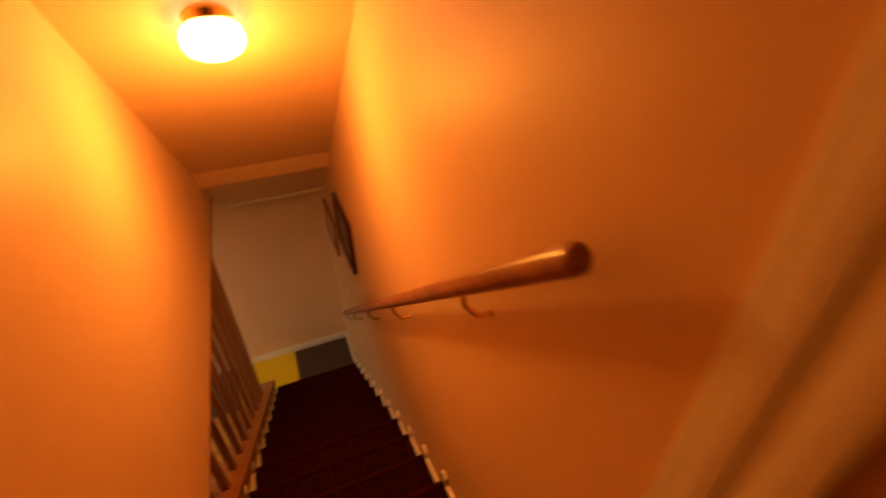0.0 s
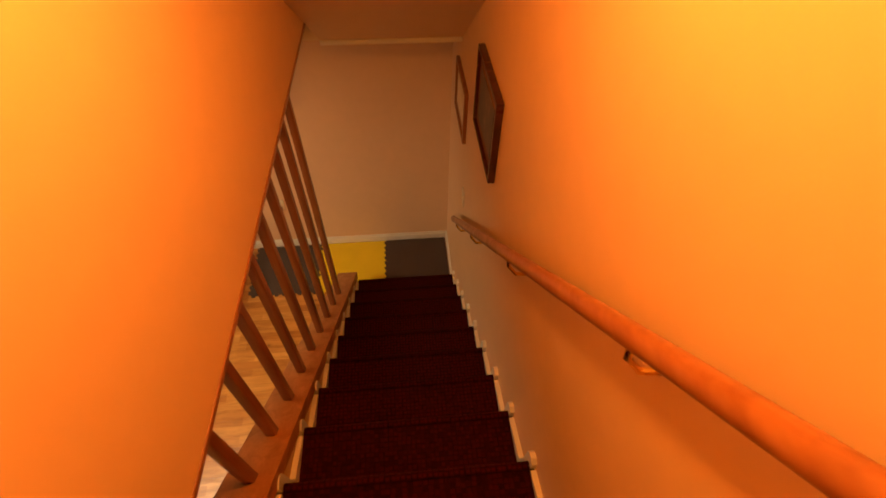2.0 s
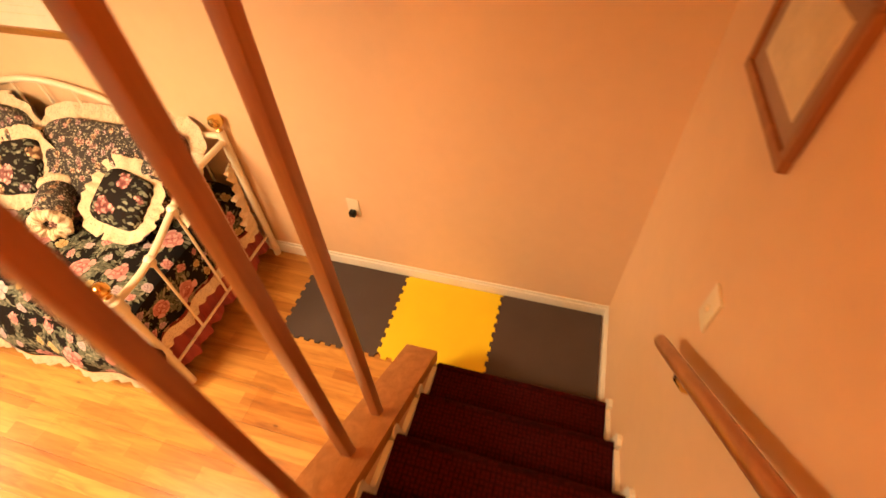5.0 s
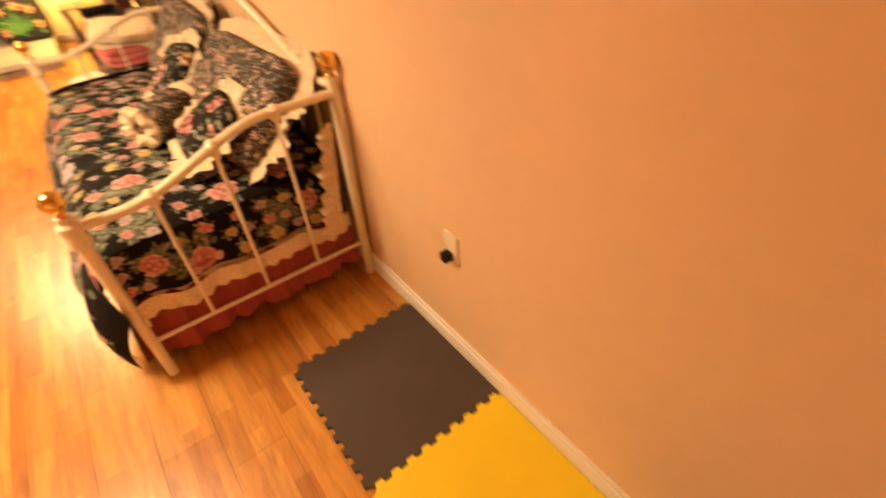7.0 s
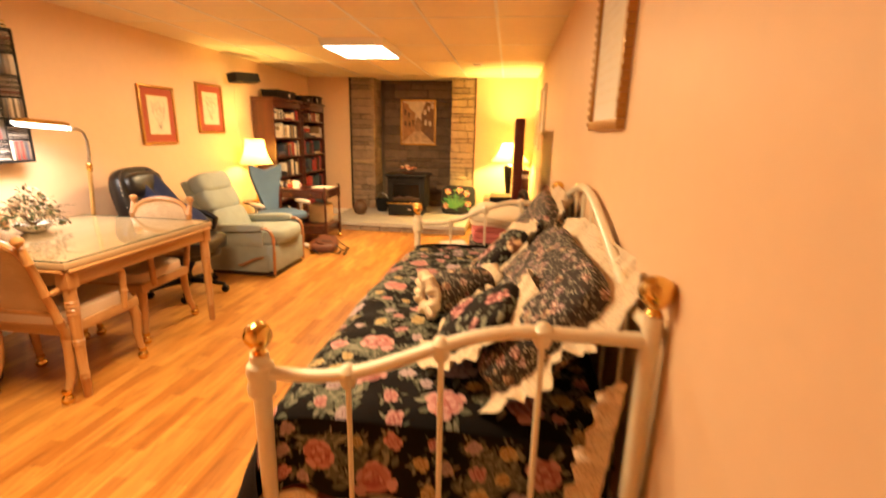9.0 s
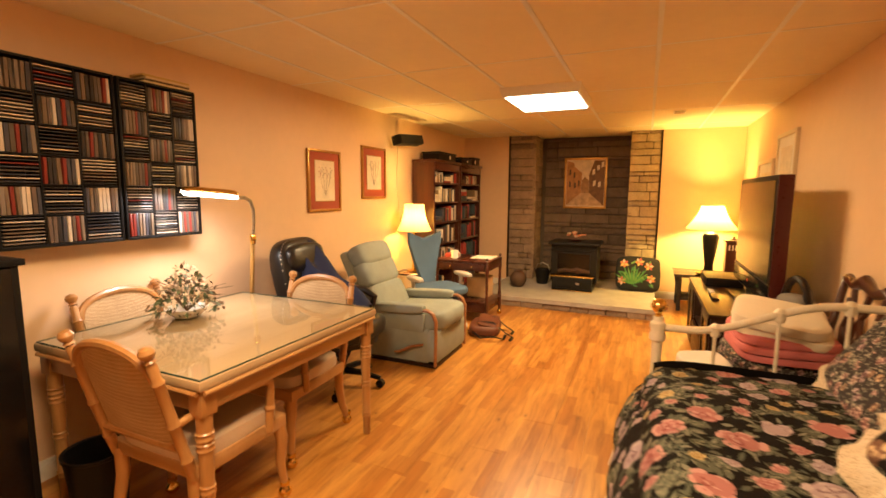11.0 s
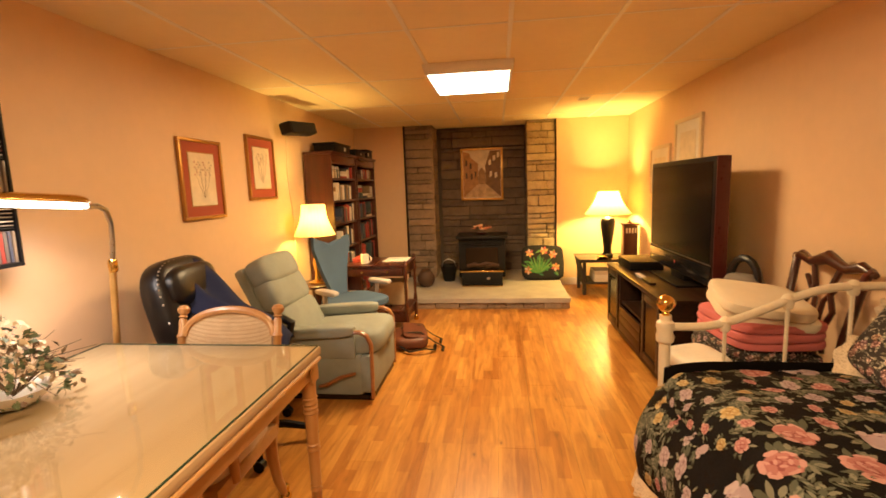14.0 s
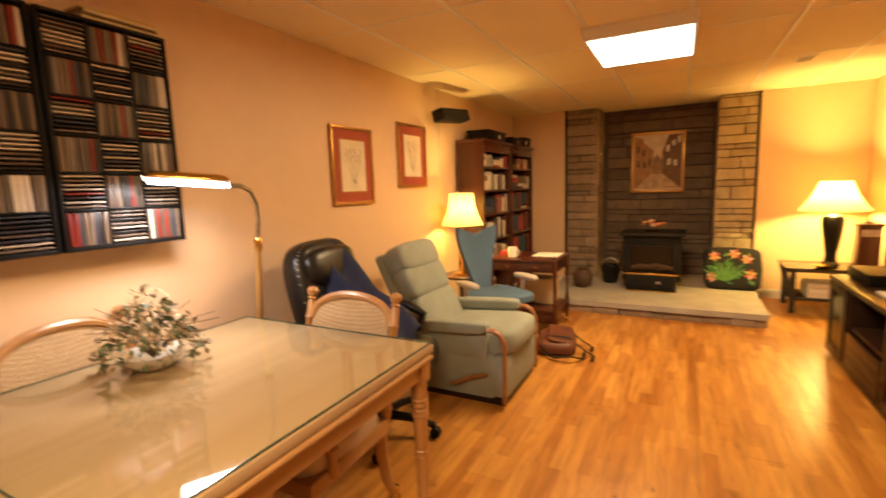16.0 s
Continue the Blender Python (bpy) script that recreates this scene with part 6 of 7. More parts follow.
# ---- black leather chair ----
exec_chair = thing("leather_chair", "black leather swivel chair with studded high back and curved arms", "chair", (-4.46, -3.0, 0.0), 4)
lm = pose(0, -0.20, 0.47, 14, 0, 0)
part("back", CU((0.50, 0.17, 0.60), m=lm @ pose(0, 0, 0.27), e=0.55, nu=30, nv=18), LEATHER, exec_chair)
part("headrest", CU((0.40, 0.12, 0.20), m=lm @ pose(0, 0.06, 0.42), e=0.6), LEATHER, exec_chair)
part("lumbar", CU((0.40, 0.10, 0.26), m=lm @ pose(0, 0.07, 0.15), e=0.6), LEATHER, exec_chair)
for k in range(26):
    a = math.pi * k / 25
    part("stud", LA([(0.001, 0.006), (0.006, 0.003), (0.007, 0)], m=lm @ Matrix.Translation((0.238 * math.copysign(abs(math.cos(a)) ** 0.55, math.cos(a)), 0.045, 0.27 + 0.285 * math.sin(a) ** 0.55)) @ pose(0, 0, 0, -90, 0, 0), n=7), STEEL, exec_chair)
part("seat", CU((0.52, 0.52, 0.15), (0, 0.06, 0.42), e=0.5, nu=28), LEATHER, exec_chair)
part("seat_skirt", LA([(0.20, 0.30), (0.25, 0.32), (0.26, 0.37), (0.25, 0.40)], (0, 0.05, 0), 24), LEATHER, exec_chair)
for s in (-1, 1):
    part("arm", TU([(s * 0.25, -0.20, 0.60), (s * 0.28, -0.08, 0.64), (s * 0.285, 0.08, 0.62), (s * 0.28, 0.16, 0.58), (s * 0.27, 0.14, 0.50), (s * 0.25, 0.02, 0.43)], [0.022, 0.026, 0.028, 0.026, 0.022, 0.02], 10), LEATHER, exec_chair)
part("column", TU([(0, 0.04, 0.07), (0, 0.04, 0.33)], 0.028, 12), BLACK, exec_chair)
for k in range(5):
    a = 2 * math.pi * k / 5 + 0.45
    leg = part("star_leg", TU([(0, 0.04, 0.10), (0.15 * math.cos(a), 0.04 + 0.15 * math.sin(a), 0.095), (0.29 * math.cos(a), 0.04 + 0.29 * math.sin(a), 0.065)], [0.026, 0.022, 0.016], 8), BLACK, exec_chair)
    part("caster", TU([(0.29 * math.cos(a) - 0.018, 0.04 + 0.29 * math.sin(a), 0.028), (0.29 * math.cos(a) + 0.018, 0.04 + 0.29 * math.sin(a), 0.028)], 0.028, 12), BLACK, leg)


def jacket(u, v):
    y = -0.28 + 0.52 * u
    x = -0.10 + 0.34 * v
    z = 0.97 - 0.42 * u - 0.75 * max(0, v - 0.55) + 0.05 * math.sin(9 * u + 4 * v) * 0.5 + 0.03 * math.sin(14 * v)
    return pose(-4.47, -3.0, 0) @ V(x, y, z)


single("jacket", sheet(jacket, 22, 20, 0.012), NAVY, "navy blue jacket draped over the leather chair's arm", "jacket")

# ---- blue office chair ----
task = thing("office_chair", "steel-blue office chair with fan-shaped back and pale grey arms", "chair", (-5.93, -2.88, 0), -34)
um = pose(0, -0.20, 0.43, 10, 0, 0)


def fan(s):
    def fn(u, v):
        w = 0.085 + 0.135 * (v ** 1.1) - 0.10 * max(0.0, v - 0.8) ** 1.2 * 2
        top = 0.50 + 0.02 * math.cos(math.pi * (2 * u - 1)) * 0.0 + 0.03 * abs(2 * u - 1)
        return um @ V((2 * u - 1) * w, 0.03 * (2 * u - 1) ** 2 - 0.03 * math.sin(math.pi * v), v * top - (0.03 * (1 - abs(2 * u - 1)) if v > 0.95 else 0))
    return fn


part("back", sheet(fan(0), 16, 16, 0.03), BLUE, task)
part("seat", CU((0.48, 0.46, 0.09), (0, 0.04, 0.42), e=0.5, nu=26), BLUE, task)
part("spine", TU([(0, -0.05, 0.36), (0, -0.22, 0.38), um @ V(0, -0.03, 0.2)], 0.02, 8), GREYPLASTIC, task)
for s in (-1, 1):
    arm = part("arm_post", TU([(s * 0.20, 0.0, 0.37), (s * 0.27, 0.0, 0.40), (s * 0.275, 0.01, 0.53)], [0.018, 0.018, 0.02], 8), GREYPLASTIC, task)
    part("arm_pad", CU((0.085, 0.26, 0.045), (s * 0.275, 0.04, 0.545), e=0.6), GREYPLASTIC, arm)
part("column", TU([(0, 0.03, 0.07), (0, 0.03, 0.38)], 0.026, 12), BLACK, task)
for k in range(5):
    a = 2 * math.pi * k / 5 + 0.2
    part("star_leg", TU([(0, 0.03, 0.09), (0.28 * math.cos(a), 0.03 + 0.28 * math.sin(a), 0.035)], [0.025, 0.03], 8), GREYPLASTIC, task)


# ---- shaded lamps ----
def shaded_lamp(name, label, at, z_shade, r0, r1, h, base, stem_mat, power):
    t = thing(name, label, "lamp", group="shaded lamps")
    part("base", LA(base, at, 24), stem_mat, t)

    def fn(u, v):
        a = 2 * math.pi * u
        r = r0 + (r1 - r0) * v + 0.022 * math.sin(math.pi * v) * -1
        r *= 1 + 0.012 * math.cos(a * 24)
        return (at[0] + r * math.cos(a), at[1] + r * math.sin(a), z_shade + h * (1 - v))
    part("shade", sheet(fn, 96, 8, closed_u=True), SHADE, t, "lit cream fabric shade")
    part("bulb", LA([(0.01, -0.05), (0.028, -0.01), (0.03, 0.015), (0.015, 0.04), (0.001, 0.044)], (at[0], at[1], z_shade + h * 0.45), 12), glow("lit_bulb", WARM, 20.0), t)
    part("harp", TU([(at[0], at[1], at[2] + base[-1][1]), (at[0], at[1], z_shade + h * 0.40)], 0.006, 6), BRASS, t)
    point_lamp("bulb_lamp", (at[0], at[1], z_shade + h * 0.45), power, 0.045, LAMPC)
    return t


LAMPC = (1.0, 0.655, 0.17)
shaded_lamp("table_lamp", "table lamp with black urn base and wide lit cream shade", (-7.99, -0.34, 0.44), 0.955, 0.115, 0.265, 0.265,
            [(0.07, 0), (0.072, 0.02), (0.05, 0.04), (0.045, 0.10), (0.075, 0.30), (0.088, 0.42), (0.075, 0.46), (0.02, 0.49), (0.012, 0.54)], BLACK, LAMP_POWER * 2.0)
shaded_lamp("table_lamp", "brass lamp with flared lit cream shade by the blue chair", (-6.27, -3.31, 0.50), 0.945, 0.105, 0.185, 0.28,
            [(0.08, 0), (0.082, 0.015), (0.03, 0.03), (0.02, 0.10), (0.035, 0.18), (0.02, 0.28), (0.012, 0.46)], BRASS, LAMP_POWER * 0.62)
end_t = thing("end_table", "small dark round end table under the brass lamp", "table")
part("top", LA([(0.17, 0.47), (0.18, 0.48), (0.18, 0.492), (0.17, 0.499), (0.01, 0.4995)], (-6.30, -3.33, 0), 28), MAHOG, end_t)
part("column", LA([(0.13, 0), (0.13, 0.02), (0.03, 0.04), (0.025, 0.25), (0.035, 0.47)], (-6.30, -3.33, 0), 18), MAHOG_Z, end_t)

# ---- tea cart ----
cart = thing("tea_cart", "two-tier mahogany serving cart with drawer and casters", "cart")
CX0, CX1, CY0, CY1 = -6.80, -6.30, -3.08, -2.48
part("top", B((CX0, CY0, 0.63), (CX1, CY1, 0.65), 0.004), MAHOG, cart)
part("drawer_box", B((CX0 + 0.015, CY0 + 0.015, 0.545), (CX1 - 0.015, CY1 - 0.015, 0.629), 0.003), MAHOG, cart)
dr = part("drawer_front", B((CX1 - 0.016, CY0 + 0.05, 0.555), (CX1 - 0.004, CY1 - 0.05, 0.62), 0.004), MAHOG_Z, cart)
for yy in (CY0 + 0.18, CY1 - 0.18):
    part("knob", LA([(0.004, 0), (0.010, 0.008), (0.008, 0.014), (0.001, 0.016)], m=Matrix.Translation((CX1 - 0.004, yy, 0.588)) @ pose(0, 0, 0, 0, 90, 0), n=10), BRASS, dr)
part("shelf", B((CX0 + 0.01, CY0 + 0.01, 0.20), (CX1 - 0.01, CY1 - 0.01, 0.22), 0.004), MAHOG, cart)
part("lower_drawer", B((CX0 + 0.02, CY0 + 0.03, 0.11), (CX1 - 0.015, CY1 - 0.03, 0.199), 0.004), MAHOG, cart)
for x in (CX0 + 0.02, CX1 - 0.02):
    for yy in (CY0 + 0.02, CY1 - 0.02):
        leg = part("post", LA([(0.012, 0.05), (0.018, 0.09), (0.02, 0.24), (0.013, 0.30), (0.016, 0.40), (0.012, 0.50), (0.019, 0.54), (0.019, 0.65), (0.012, 0.66), (0.015, 0.675), (0.002, 0.69)], (x, yy, 0), 12), MAHOG_Z, cart)
        part("caster", LA([(0.008, 0.0), (0.022, 0.006), (0.026, 0.025), (0.02, 0.045), (0.01, 0.055)], (x, yy, 0.0), 12), BRASS, leg)
mug = thing("mug", "white china mug on the serving cart", "mug")
part("cup", LA([(0.03, 0), (0.038, 0.005), (0.04, 0.09), (0.036, 0.09), (0.034, 0.01)], (-6.42, -2.90, 0.6505), 18), PAPER, mug)
part("handle", TU([(-6.42, -2.865, 0.725), (-6.42, -2.84, 0.71), (-6.42, -2.84, 0.68), (-6.42, -2.866, 0.665)], 0.006, 6), PAPER, mug)
for lo, hi, mt, lb in (((-6.75, -2.75, 0.6505), (-6.50, -2.52, 0.657), PAPER, "loose pale papers on the serving cart"), ((-6.70, -3.04, 0.6505), (-6.48, -2.95, 0.69), SPINES[1], "red book on the serving cart")):
    single("papers" if mt is PAPER else "book", B(lo, hi, 0.002), mt, lb, "papers" if mt is PAPER else "book")
single("paper_bag", B((-6.74, -2.80, 0.2205), (-6.52, -2.56, 0.45), 0.02), plain("kraft_paper", (0.50, 0.36, 0.20), 0.8, var=0.15, grain=30), "pale kraft paper bag on the cart's lower shelf", "bag")
single("book", B((-6.60, -3.0, 0.2205), (-6.36, -2.84, 0.26), 0.003), SPINES[2], "dark blue book on the cart's lower shelf", "book")

satchel = thing("satchel", "brown leather satchel with black straps lying on the floor", "bag", (-6.06, -2.42, 0), 12)
BROWN = plain("brown_leather", (0.13, 0.04, 0.018), 0.5, var=0.3, grain=90, depth=0.002)
part("body", CU((0.40, 0.30, 0.11), (0, 0, 0.056), e=0.5, nu=26, seed=5), BROWN, satchel)
part("flap", CU((0.34, 0.20, 0.03), m=pose(0.0, 0.03, 0.115, -8, 4, 0), e=0.4, seed=8), BROWN, satchel)
for sx in (-0.10, 0.10):
    part("strap", TU([(sx, -0.16, 0.03), (sx, -0.06, 0.13), (sx, 0.08, 0.13), (sx + 0.02, 0.20, 0.04), (sx + 0.06, 0.27, 0.012), (sx + 0.16, 0.25, 0.012)], 0.013, 6, 0.35), LEATHER, satchel)
part("shoulder_strap", TU([(0.18, -0.10, 0.05), (0.27, -0.02, 0.02), (0.30, 0.10, 0.05), (0.24, 0.19, 0.015), (0.12, 0.20, 0.02)], 0.013, 6, 0.4), LEATHER, satchel)

# ---- television side ----
stand = thing("tv_stand", "long dark wooden television stand with glass end doors", "cabinet")
SX0, SX1, SY0, SY1, SZ = -6.68, -5.22, -0.63, -0.10, 0.585
part("top", B((SX0 - 0.01, SY0 - 0.01, SZ - 0.03), (SX1 + 0.01, SY1, SZ), 0.005), DARKWOOD, stand)
part("bottom", B((SX0, SY0, 0.04), (SX1, SY1, 0.07), 0.003), DARKWOOD, stand)
part("plinth", B((SX0 + 0.02, SY0 + 0.03, 0.0), (SX1 - 0.02, SY1 - 0.02, 0.04), 0.002), DARKWOOD, stand)
for x in (SX0, SX0 + 0.40, SX1 - 0.43, SX1 - 0.03):
    part("upright", B((x, SY0 + 0.005, 0.07), (x + 0.03, SY1, SZ - 0.03), 0.002), DARKWOOD, stand)
part("back", B((SX0 + 0.02, SY1 - 0.012, 0.07), (SX1 - 0.02, SY1 - 0.002, SZ - 0.03), 0), DARKWOOD, stand)
part("middle_shelf", B((SX0 + 0.43, SY0 + 0.02, 0.30), (SX1 - 0.43, SY1 - 0.02, 0.325), 0.002), DARKWOOD, stand)
for x0, x1 in ((SX0 + 0.032, SX0 + 0.398), (SX1 - 0.398, SX1 - 0.032)):
    d = part("door", B((x0, SY0 - 0.008, 0.075), (x0 + 0.05, SY0 + 0.012, SZ - 0.035), 0.003), DARKWOOD, stand)
    part("door_stile", B((x1 - 0.05, SY0 - 0.008, 0.075), (x1, SY0 + 0.012, SZ - 0.035), 0.003), DARKWOOD, d)
    part("door_rail", B((x0 + 0.051, SY0 - 0.008, 0.075), (x1 - 0.051, SY0 + 0.012, 0.125), 0.003), DARKWOOD, d)
    part("door_rail", B((x0 + 0.051, SY0 - 0.008, SZ - 0.085), (x1 - 0.051, SY0 + 0.012, SZ - 0.035), 0.003), DARKWOOD, d)
    part("pane", B((x0 + 0.05, SY0, 0.124), (x1 - 0.05, SY0 + 0.004, SZ - 0.084), 0), SCREEN, d)
for k in range(3):
    part("drawer", B((SX0 + 0.435, SY0 - 0.006, 0.08 + k * 0.072), (SX1 - 0.435, SY0 + 0.012, 0.148 + k * 0.072), 0.004), DARKWOOD, stand)

tv = thing("television", "large black flat television with dark red side edge, switched off", "television")
part("panel", B((-6.47, -0.32, 0.645), (-5.28, -0.235, 1.475), 0.012), BLACK, tv)
part("screen", B((-6.43, -0.3225, 0.80), (-5.32, -0.3195, 1.44), 0.0), SCREEN, tv)
part("speaker_bar", B((-6.45, -0.327, 0.66), (-5.30, -0.319, 0.775), 0.004), plain("gloss_black", (0.008, 0.008, 0.009), 0.12, var=0.1, depth=0), tv)
part("chrome_line", B((-6.45, -0.3265, 0.785), (-5.30, -0.3205, 0.789), 0), STEEL, tv)
part("edge", B((-5.282, -0.317, 0.65), (-5.272, -0.238, 1.472), 0.002), plain("dark_red_edge", (0.08, 0.012, 0.010), 0.3, var=0.1), tv)
part("logo", B((-5.89, -0.330, 0.712), (-5.87, -0.326, 0.73), 0.001), plain("logo_red", (0.5, 0.05, 0.04), 0.4), tv)
part("neck", B((-6.0, -0.31, 0.60), (-5.74, -0.24, 0.65), 0.004), BLACK, tv)
part("foot", B((-6.16, -0.42, SZ + 0.0005), (-5.58, -0.15, SZ + 0.016), 0.006), BLACK, tv)
single("cable_box", B((-6.64, -0.55, SZ + 0.0005), (-6.24, -0.28, SZ + 0.075), 0.006), BLACK, "black cable receiver on the television stand", "receiver")
single("remote_control", B((-5.86, -0.57, SZ + 0.0005), (-5.66, -0.525, SZ + 0.02), 0.006), BLACK, "slim black remote control on the television stand", "remote")
single("remote_control", B((-6.06, -0.56, SZ + 0.0005), (-5.90, -0.52, SZ + 0.018), 0.006), GREYPLASTIC, "grey remote control on the television stand", "remote")

side = thing("side_table", "dark wicker side table with glass top and low shelf", "table")
for x, yy in ((-8.22, -0.64), (-7.82, -0.64), (-8.22, -0.12), (-7.82, -0.12)):
    part("leg", TU([(x, yy, 0.0), (x, yy, 0.41)], 0.022, 8), WICKER, side)
part("top", B((-8.26, -0.69, 0.395), (-7.78, -0.08, 0.425), 0.008), WICKER, side)
part("glass", B((-8.27, -0.70, 0.4255), (-7.77, -0.07, 0.4335), 0.002), SCREEN, side)
part("shelf", B((-8.24, -0.66, 0.13), (-7.80, -0.10, 0.15), 0.006), WICKER, side)
def wicker_side(y, out):
    """A woven side that flares towards the top and curves up at its foot."""
    def fn(u, v):
        x = -8.21 + 0.38 * u
        foot = 0.02 + 0.10 * math.sin(math.pi * u) ** 0.7 if 0 < u < 1 else 0.02
        z = foot + (0.395 - foot) * v
        return (x, y + out * (0.012 + 0.045 * v ** 2.2), z)
    return sheet(fn, 16, 10, 0.012)


part("side_panel", wicker_side(-0.635, -1), WICKER, side)
part("side_panel", wicker_side(-0.115, 1), WICKER, side)
for k, mt in enumerate((SPINES[3], PAPER, SPINES[0])):
    single("magazine", B((-8.14 + 0.01 * k, -0.52, 0.1505 + k * 0.045), (-7.84 + 0.008 * k, -0.20 - 0.02 * k, 0.194 + k * 0.045), 0.003), mt, "thick pale magazine in a stack under the side table", "magazine", "magazine stack")
box_ = thing("wooden_lantern", "dark carved wooden lantern box beside the lamp", "lantern")
part("body", B((-7.90, -0.21, 0.434), (-7.74, -0.06, 0.83), 0.006), MAHOG_Z, box_)
part("lid", B((-7.915, -0.225, 0.83), (-7.725, -0.045, 0.85), 0.006), MAHOG, box_)
part("finial", LA([(0.03, 0), (0.035, 0.012), (0.01, 0.02), (0.012, 0.035), (0.002, 0.04)], (-7.82, -0.135, 0.85), 12), MAHOG, box_)
for i in range(4):
    part("slot", B((-7.742, -0.19 + i * 0.032, 0.74), (-7.737, -0.175 + i * 0.032, 0.80), 0.001), SPINES[3], box_)
dish = single("brass_dish", LA([(0.03, 0), (0.06, 0.012), (0.07, 0.028), (0.05, 0.02), (0.01, 0.012)], (-7.86, -0.42, 0.434), 18), BRASS, "small brass dish on the side table", "dish")

# ---- carved chair with folded blankets ----
carved = thing("carved_chair", "carved dark mahogany dining chair with pierced back against the wall", "chair", (-4.63, -0.36, 0), 180)
part("seat", CU((0.48, 0.44, 0.08), (0, 0.02, 0.44), e=0.4), SEATCLOTH, carved)
part("seat_rail", B((-0.25, -0.20, 0.36), (0.25, 0.24, 0.42), 0.008), MAHOG, carved)
for s in (-1, 1):
    part("front_leg", TU([(s * 0.21, 0.21, 0.38), (s * 0.235, 0.235, 0.26), (s * 0.21, 0.215, 0.12), (s * 0.225, 0.24, 0.0)], [0.032, 0.03, 0.02, 0.028], 10), MAHOG_Z, carved)
    part("stile", TU([(s * 0.19, -0.23, 0.0), (s * 0.20, -0.20, 0.38), (s * 0.215, -0.225, 0.62), (s * 0.235, -0.28, 0.90), (s * 0.26, -0.29, 0.925)], [0.018, 0.022, 0.02, 0.019, 0.016], 10), MAHOG_Z, carved)
part("crest", TU([(-0.27, -0.29, 0.905), (-0.20, -0.285, 0.93), (-0.12, -0.28, 0.905), (0, -0.28, 0.945), (0.12, -0.28, 0.905), (0.20, -0.285, 0.93), (0.27, -0.29, 0.905)], [0.014, 0.024, 0.02, 0.032, 0.02, 0.024, 0.014], 10, 1.1), MAHOG, carved)
for s in (-1, 1):
    part("splat_scroll", TU([(s * 0.03, -0.215, 0.46), (s * 0.05, -0.225, 0.58), (s * 0.10, -0.245, 0.70), (s * 0.05, -0.26, 0.80), (s * 0.09, -0.275, 0.90)], 0.014, 8), MAHOG_Z, carved)
    part("splat_scroll", TU([(s * 0.09, -0.22, 0.50), (s * 0.02, -0.235, 0.64), (s * 0.03, -0.25, 0.74), (s * 0.12, -0.265, 0.84)], 0.012, 8), MAHOG_Z, carved)


def folded(name, label, at, size, mat_, layers, rz, cat="blanket"):
    t = thing(name, label, cat, at, rz, group="folded blankets")
    h = size[2] / layers
    for k in range(layers):
        part("fold", CU((size[0] * random.uniform(0.95, 1.03), size[1] * random.uniform(0.95, 1.03), h * 1.25), (random.uniform(-0.01, 0.01), random.uniform(-0.01, 0.01), h * (k + 0.5)), e=0.4, nu=26, nv=10, seed=k + 2 + size[0]), mat_, t)
    return t


folded("folded_quilt", "dark patterned folded quilt at the bottom of the blanket stack", (-4.60, -0.42, 0.475), (0.46, 0.42, 0.09), FLORAL_SMALL, 2, 6)
folded("folded_blanket", "folded pink fleece blanket on the carved chair", (-4.59, -0.41, 0.57), (0.48, 0.42, 0.12), PINK, 3, 4)
cream = folded("folded_blanket", "folded cream fleece blanket on top of the pink one", (-4.57, -0.42, 0.685), (0.44, 0.40, 0.10), CREAM, 2, -12)
cream.matrix_basis = cream.matrix_basis @ pose(0, 0, 0, -7, 5, 0)
ottoman = thing("ottoman", "navy upholstered storage ottoman holding the white cushion", "ottoman")
part("body", B((-4.56, -0.85, 0.03), (-4.29, -0.64, 0.42), 0.02), NAVY, ottoman)
part("lid", CU((0.28, 0.22, 0.07), (-4.425, -0.745, 0.435), e=0.4), NAVY, ottoman)
for x, yy in ((-4.53, -0.82), (-4.32, -0.82), (-4.53, -0.67), (-4.32, -0.67)):
    part("foot", LA([(0.015, 0), (0.02, 0.03), (0.02, 0.04)], (x, yy, 0), 10), BLACK, ottoman)
single("white_cushion", CU((0.28, 0.22, 0.08), m=pose(-4.43, -0.74, 0.505, 4, 0, 10), e=0.5, seed=6), PAPER, "small flat white cushion on the navy ottoman", "cushion")

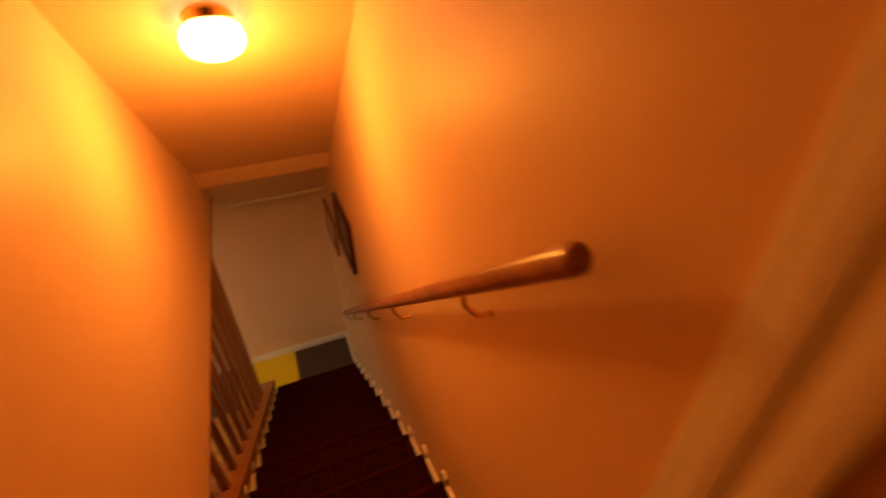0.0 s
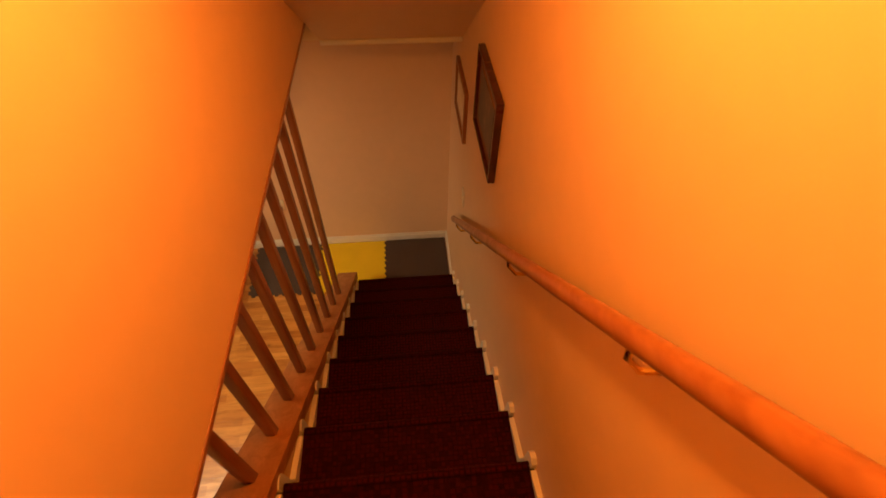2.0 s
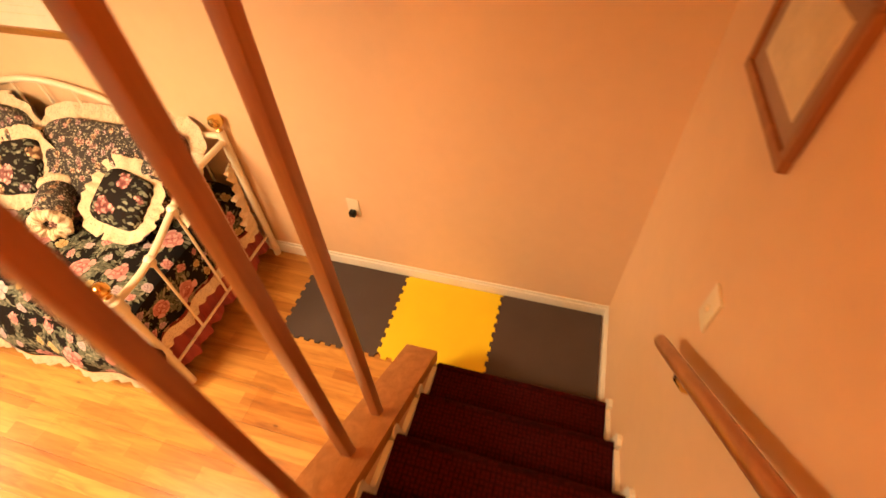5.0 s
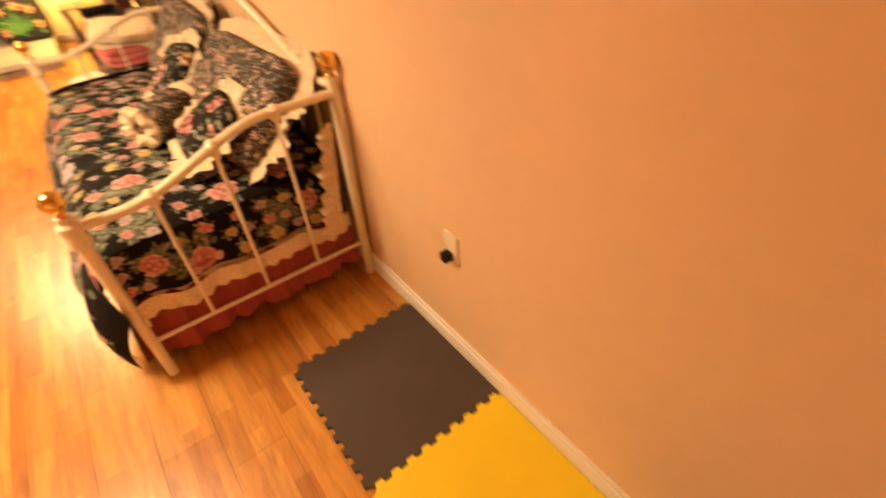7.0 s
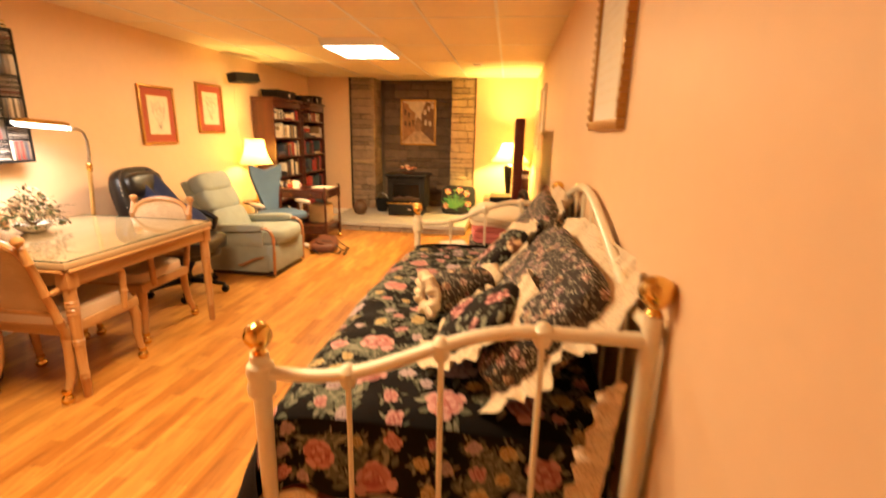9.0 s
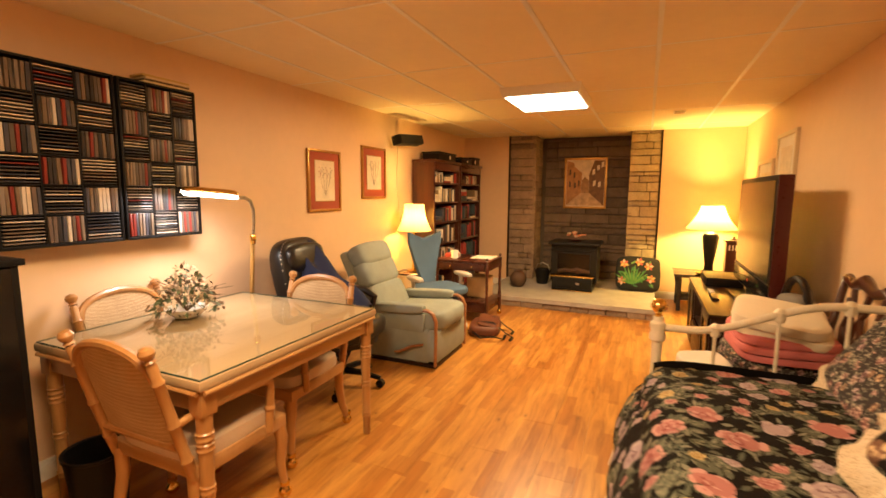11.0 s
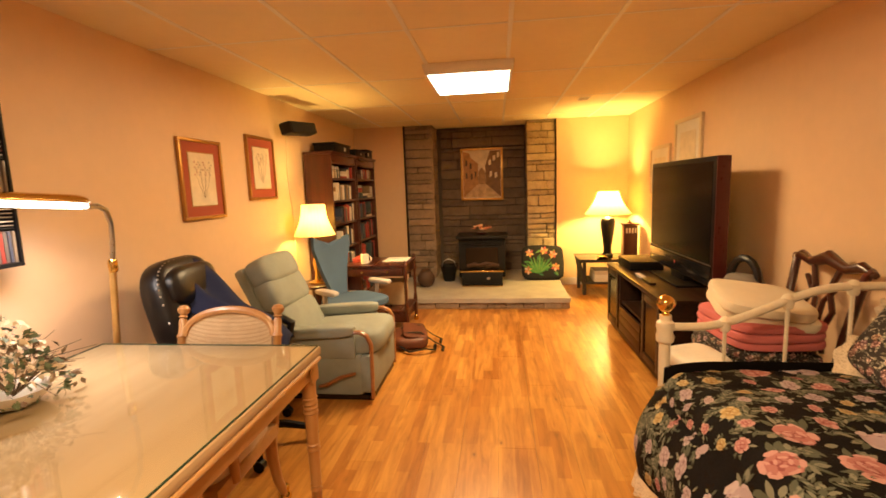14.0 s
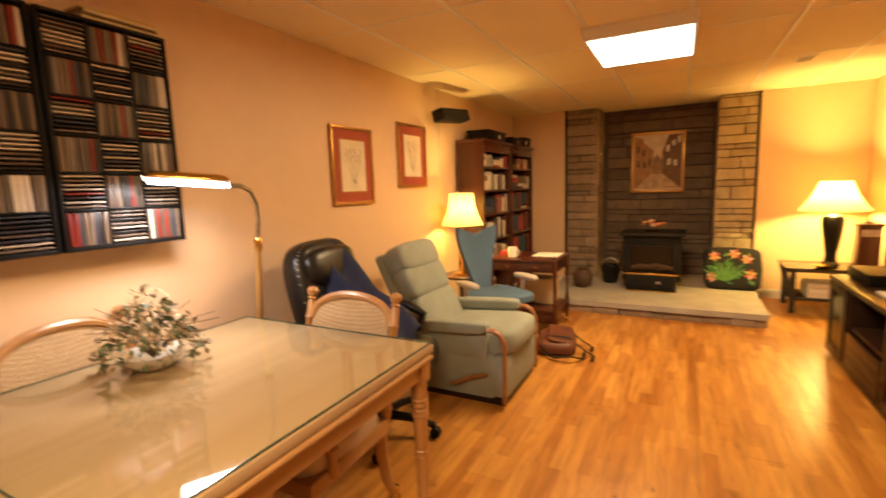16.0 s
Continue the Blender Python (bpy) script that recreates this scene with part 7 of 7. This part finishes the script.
tote = thing("handbag", "black and grey handbag with round looped handle", "bag", (-5.10, -0.22, 0), 20)
part("shelf_block", B((-0.12, -0.10, 0.0), (0.12, 0.10, 0.56), 0.01), DARKWOOD, tote)
part("body", CU((0.24, 0.14, 0.22), (0, 0, 0.665), e=0.55, seed=9), plain("grey_canvas", (0.16, 0.14, 0.12), 0.8, var=0.2, grain=120), tote)
part("handle", TU([(0.10 * math.cos(a), 0, 0.72 + 0.15 * math.sin(a)) for a in [radians(d) for d in range(-20, 201, 20)]], 0.022, 8), LEATHER, tote)

# ---- near corner ----
tower = thing("record_cabinet", "tall black record cabinet with a dark glass door", "cabinet")
part("side", B((-2.80, YP + 0.01, 0), (-2.775, -3.19, 1.07), 0.003), BLACK, tower)
part("side", B((-2.20, YP + 0.01, 0), (-2.175, -3.19, 1.07), 0.003), BLACK, tower)
part("top", B((-2.815, YP + 0.01, 1.07), (-2.16, -3.17, 1.095), 0.004), BLACK, tower)
part("back", B((-2.774, YP + 0.01, 0.02), (-2.201, YP + 0.02, 1.07), 0), BLACK, tower)
for z in (0.05, 0.40, 0.74):
    part("shelf", B((-2.774, YP + 0.021, z), (-2.201, -3.20, z + 0.02), 0.002), BLACK, tower)
for k in range(34):
    single("record_sleeve", B((-2.77 + k * 0.0165, -3.52, 0.0705), (-2.757 + k * 0.0165, -3.225 - random.random() * 0.02, 0.375), 0.001), random.choice((SPINES[2], SPINES[4], SPINES[7])), "record sleeve standing in the black cabinet", "record", "records in the cabinet")
cdoor = part("door", B((-2.772, -3.188, 0.055), (-2.203, -3.176, 1.062), 0.003), plain("smoked_glass", (0.006, 0.005, 0.005), 0.22, var=0.1, depth=0), tower, "smoked dark glass door")
part("knob", LA([(0.004, 0), (0.009, 0.006), (0.008, 0.014), (0.001, 0.016)], m=Matrix.Translation((-2.26, -3.176, 0.62)) @ pose(0, 0, 0, -90, 0, 0), n=10), STEEL, cdoor)
waste = thing("waste_bin", "black plastic waste bin beside the table", "bin")
part("bucket", LA([(0.085, 0), (0.092, 0.004), (0.118, 0.27), (0.125, 0.275), (0.125, 0.288), (0.114, 0.285), (0.088, 0.01), (0.001, 0.01)], (-2.95, -3.08, 0), 26), BLACK, waste)
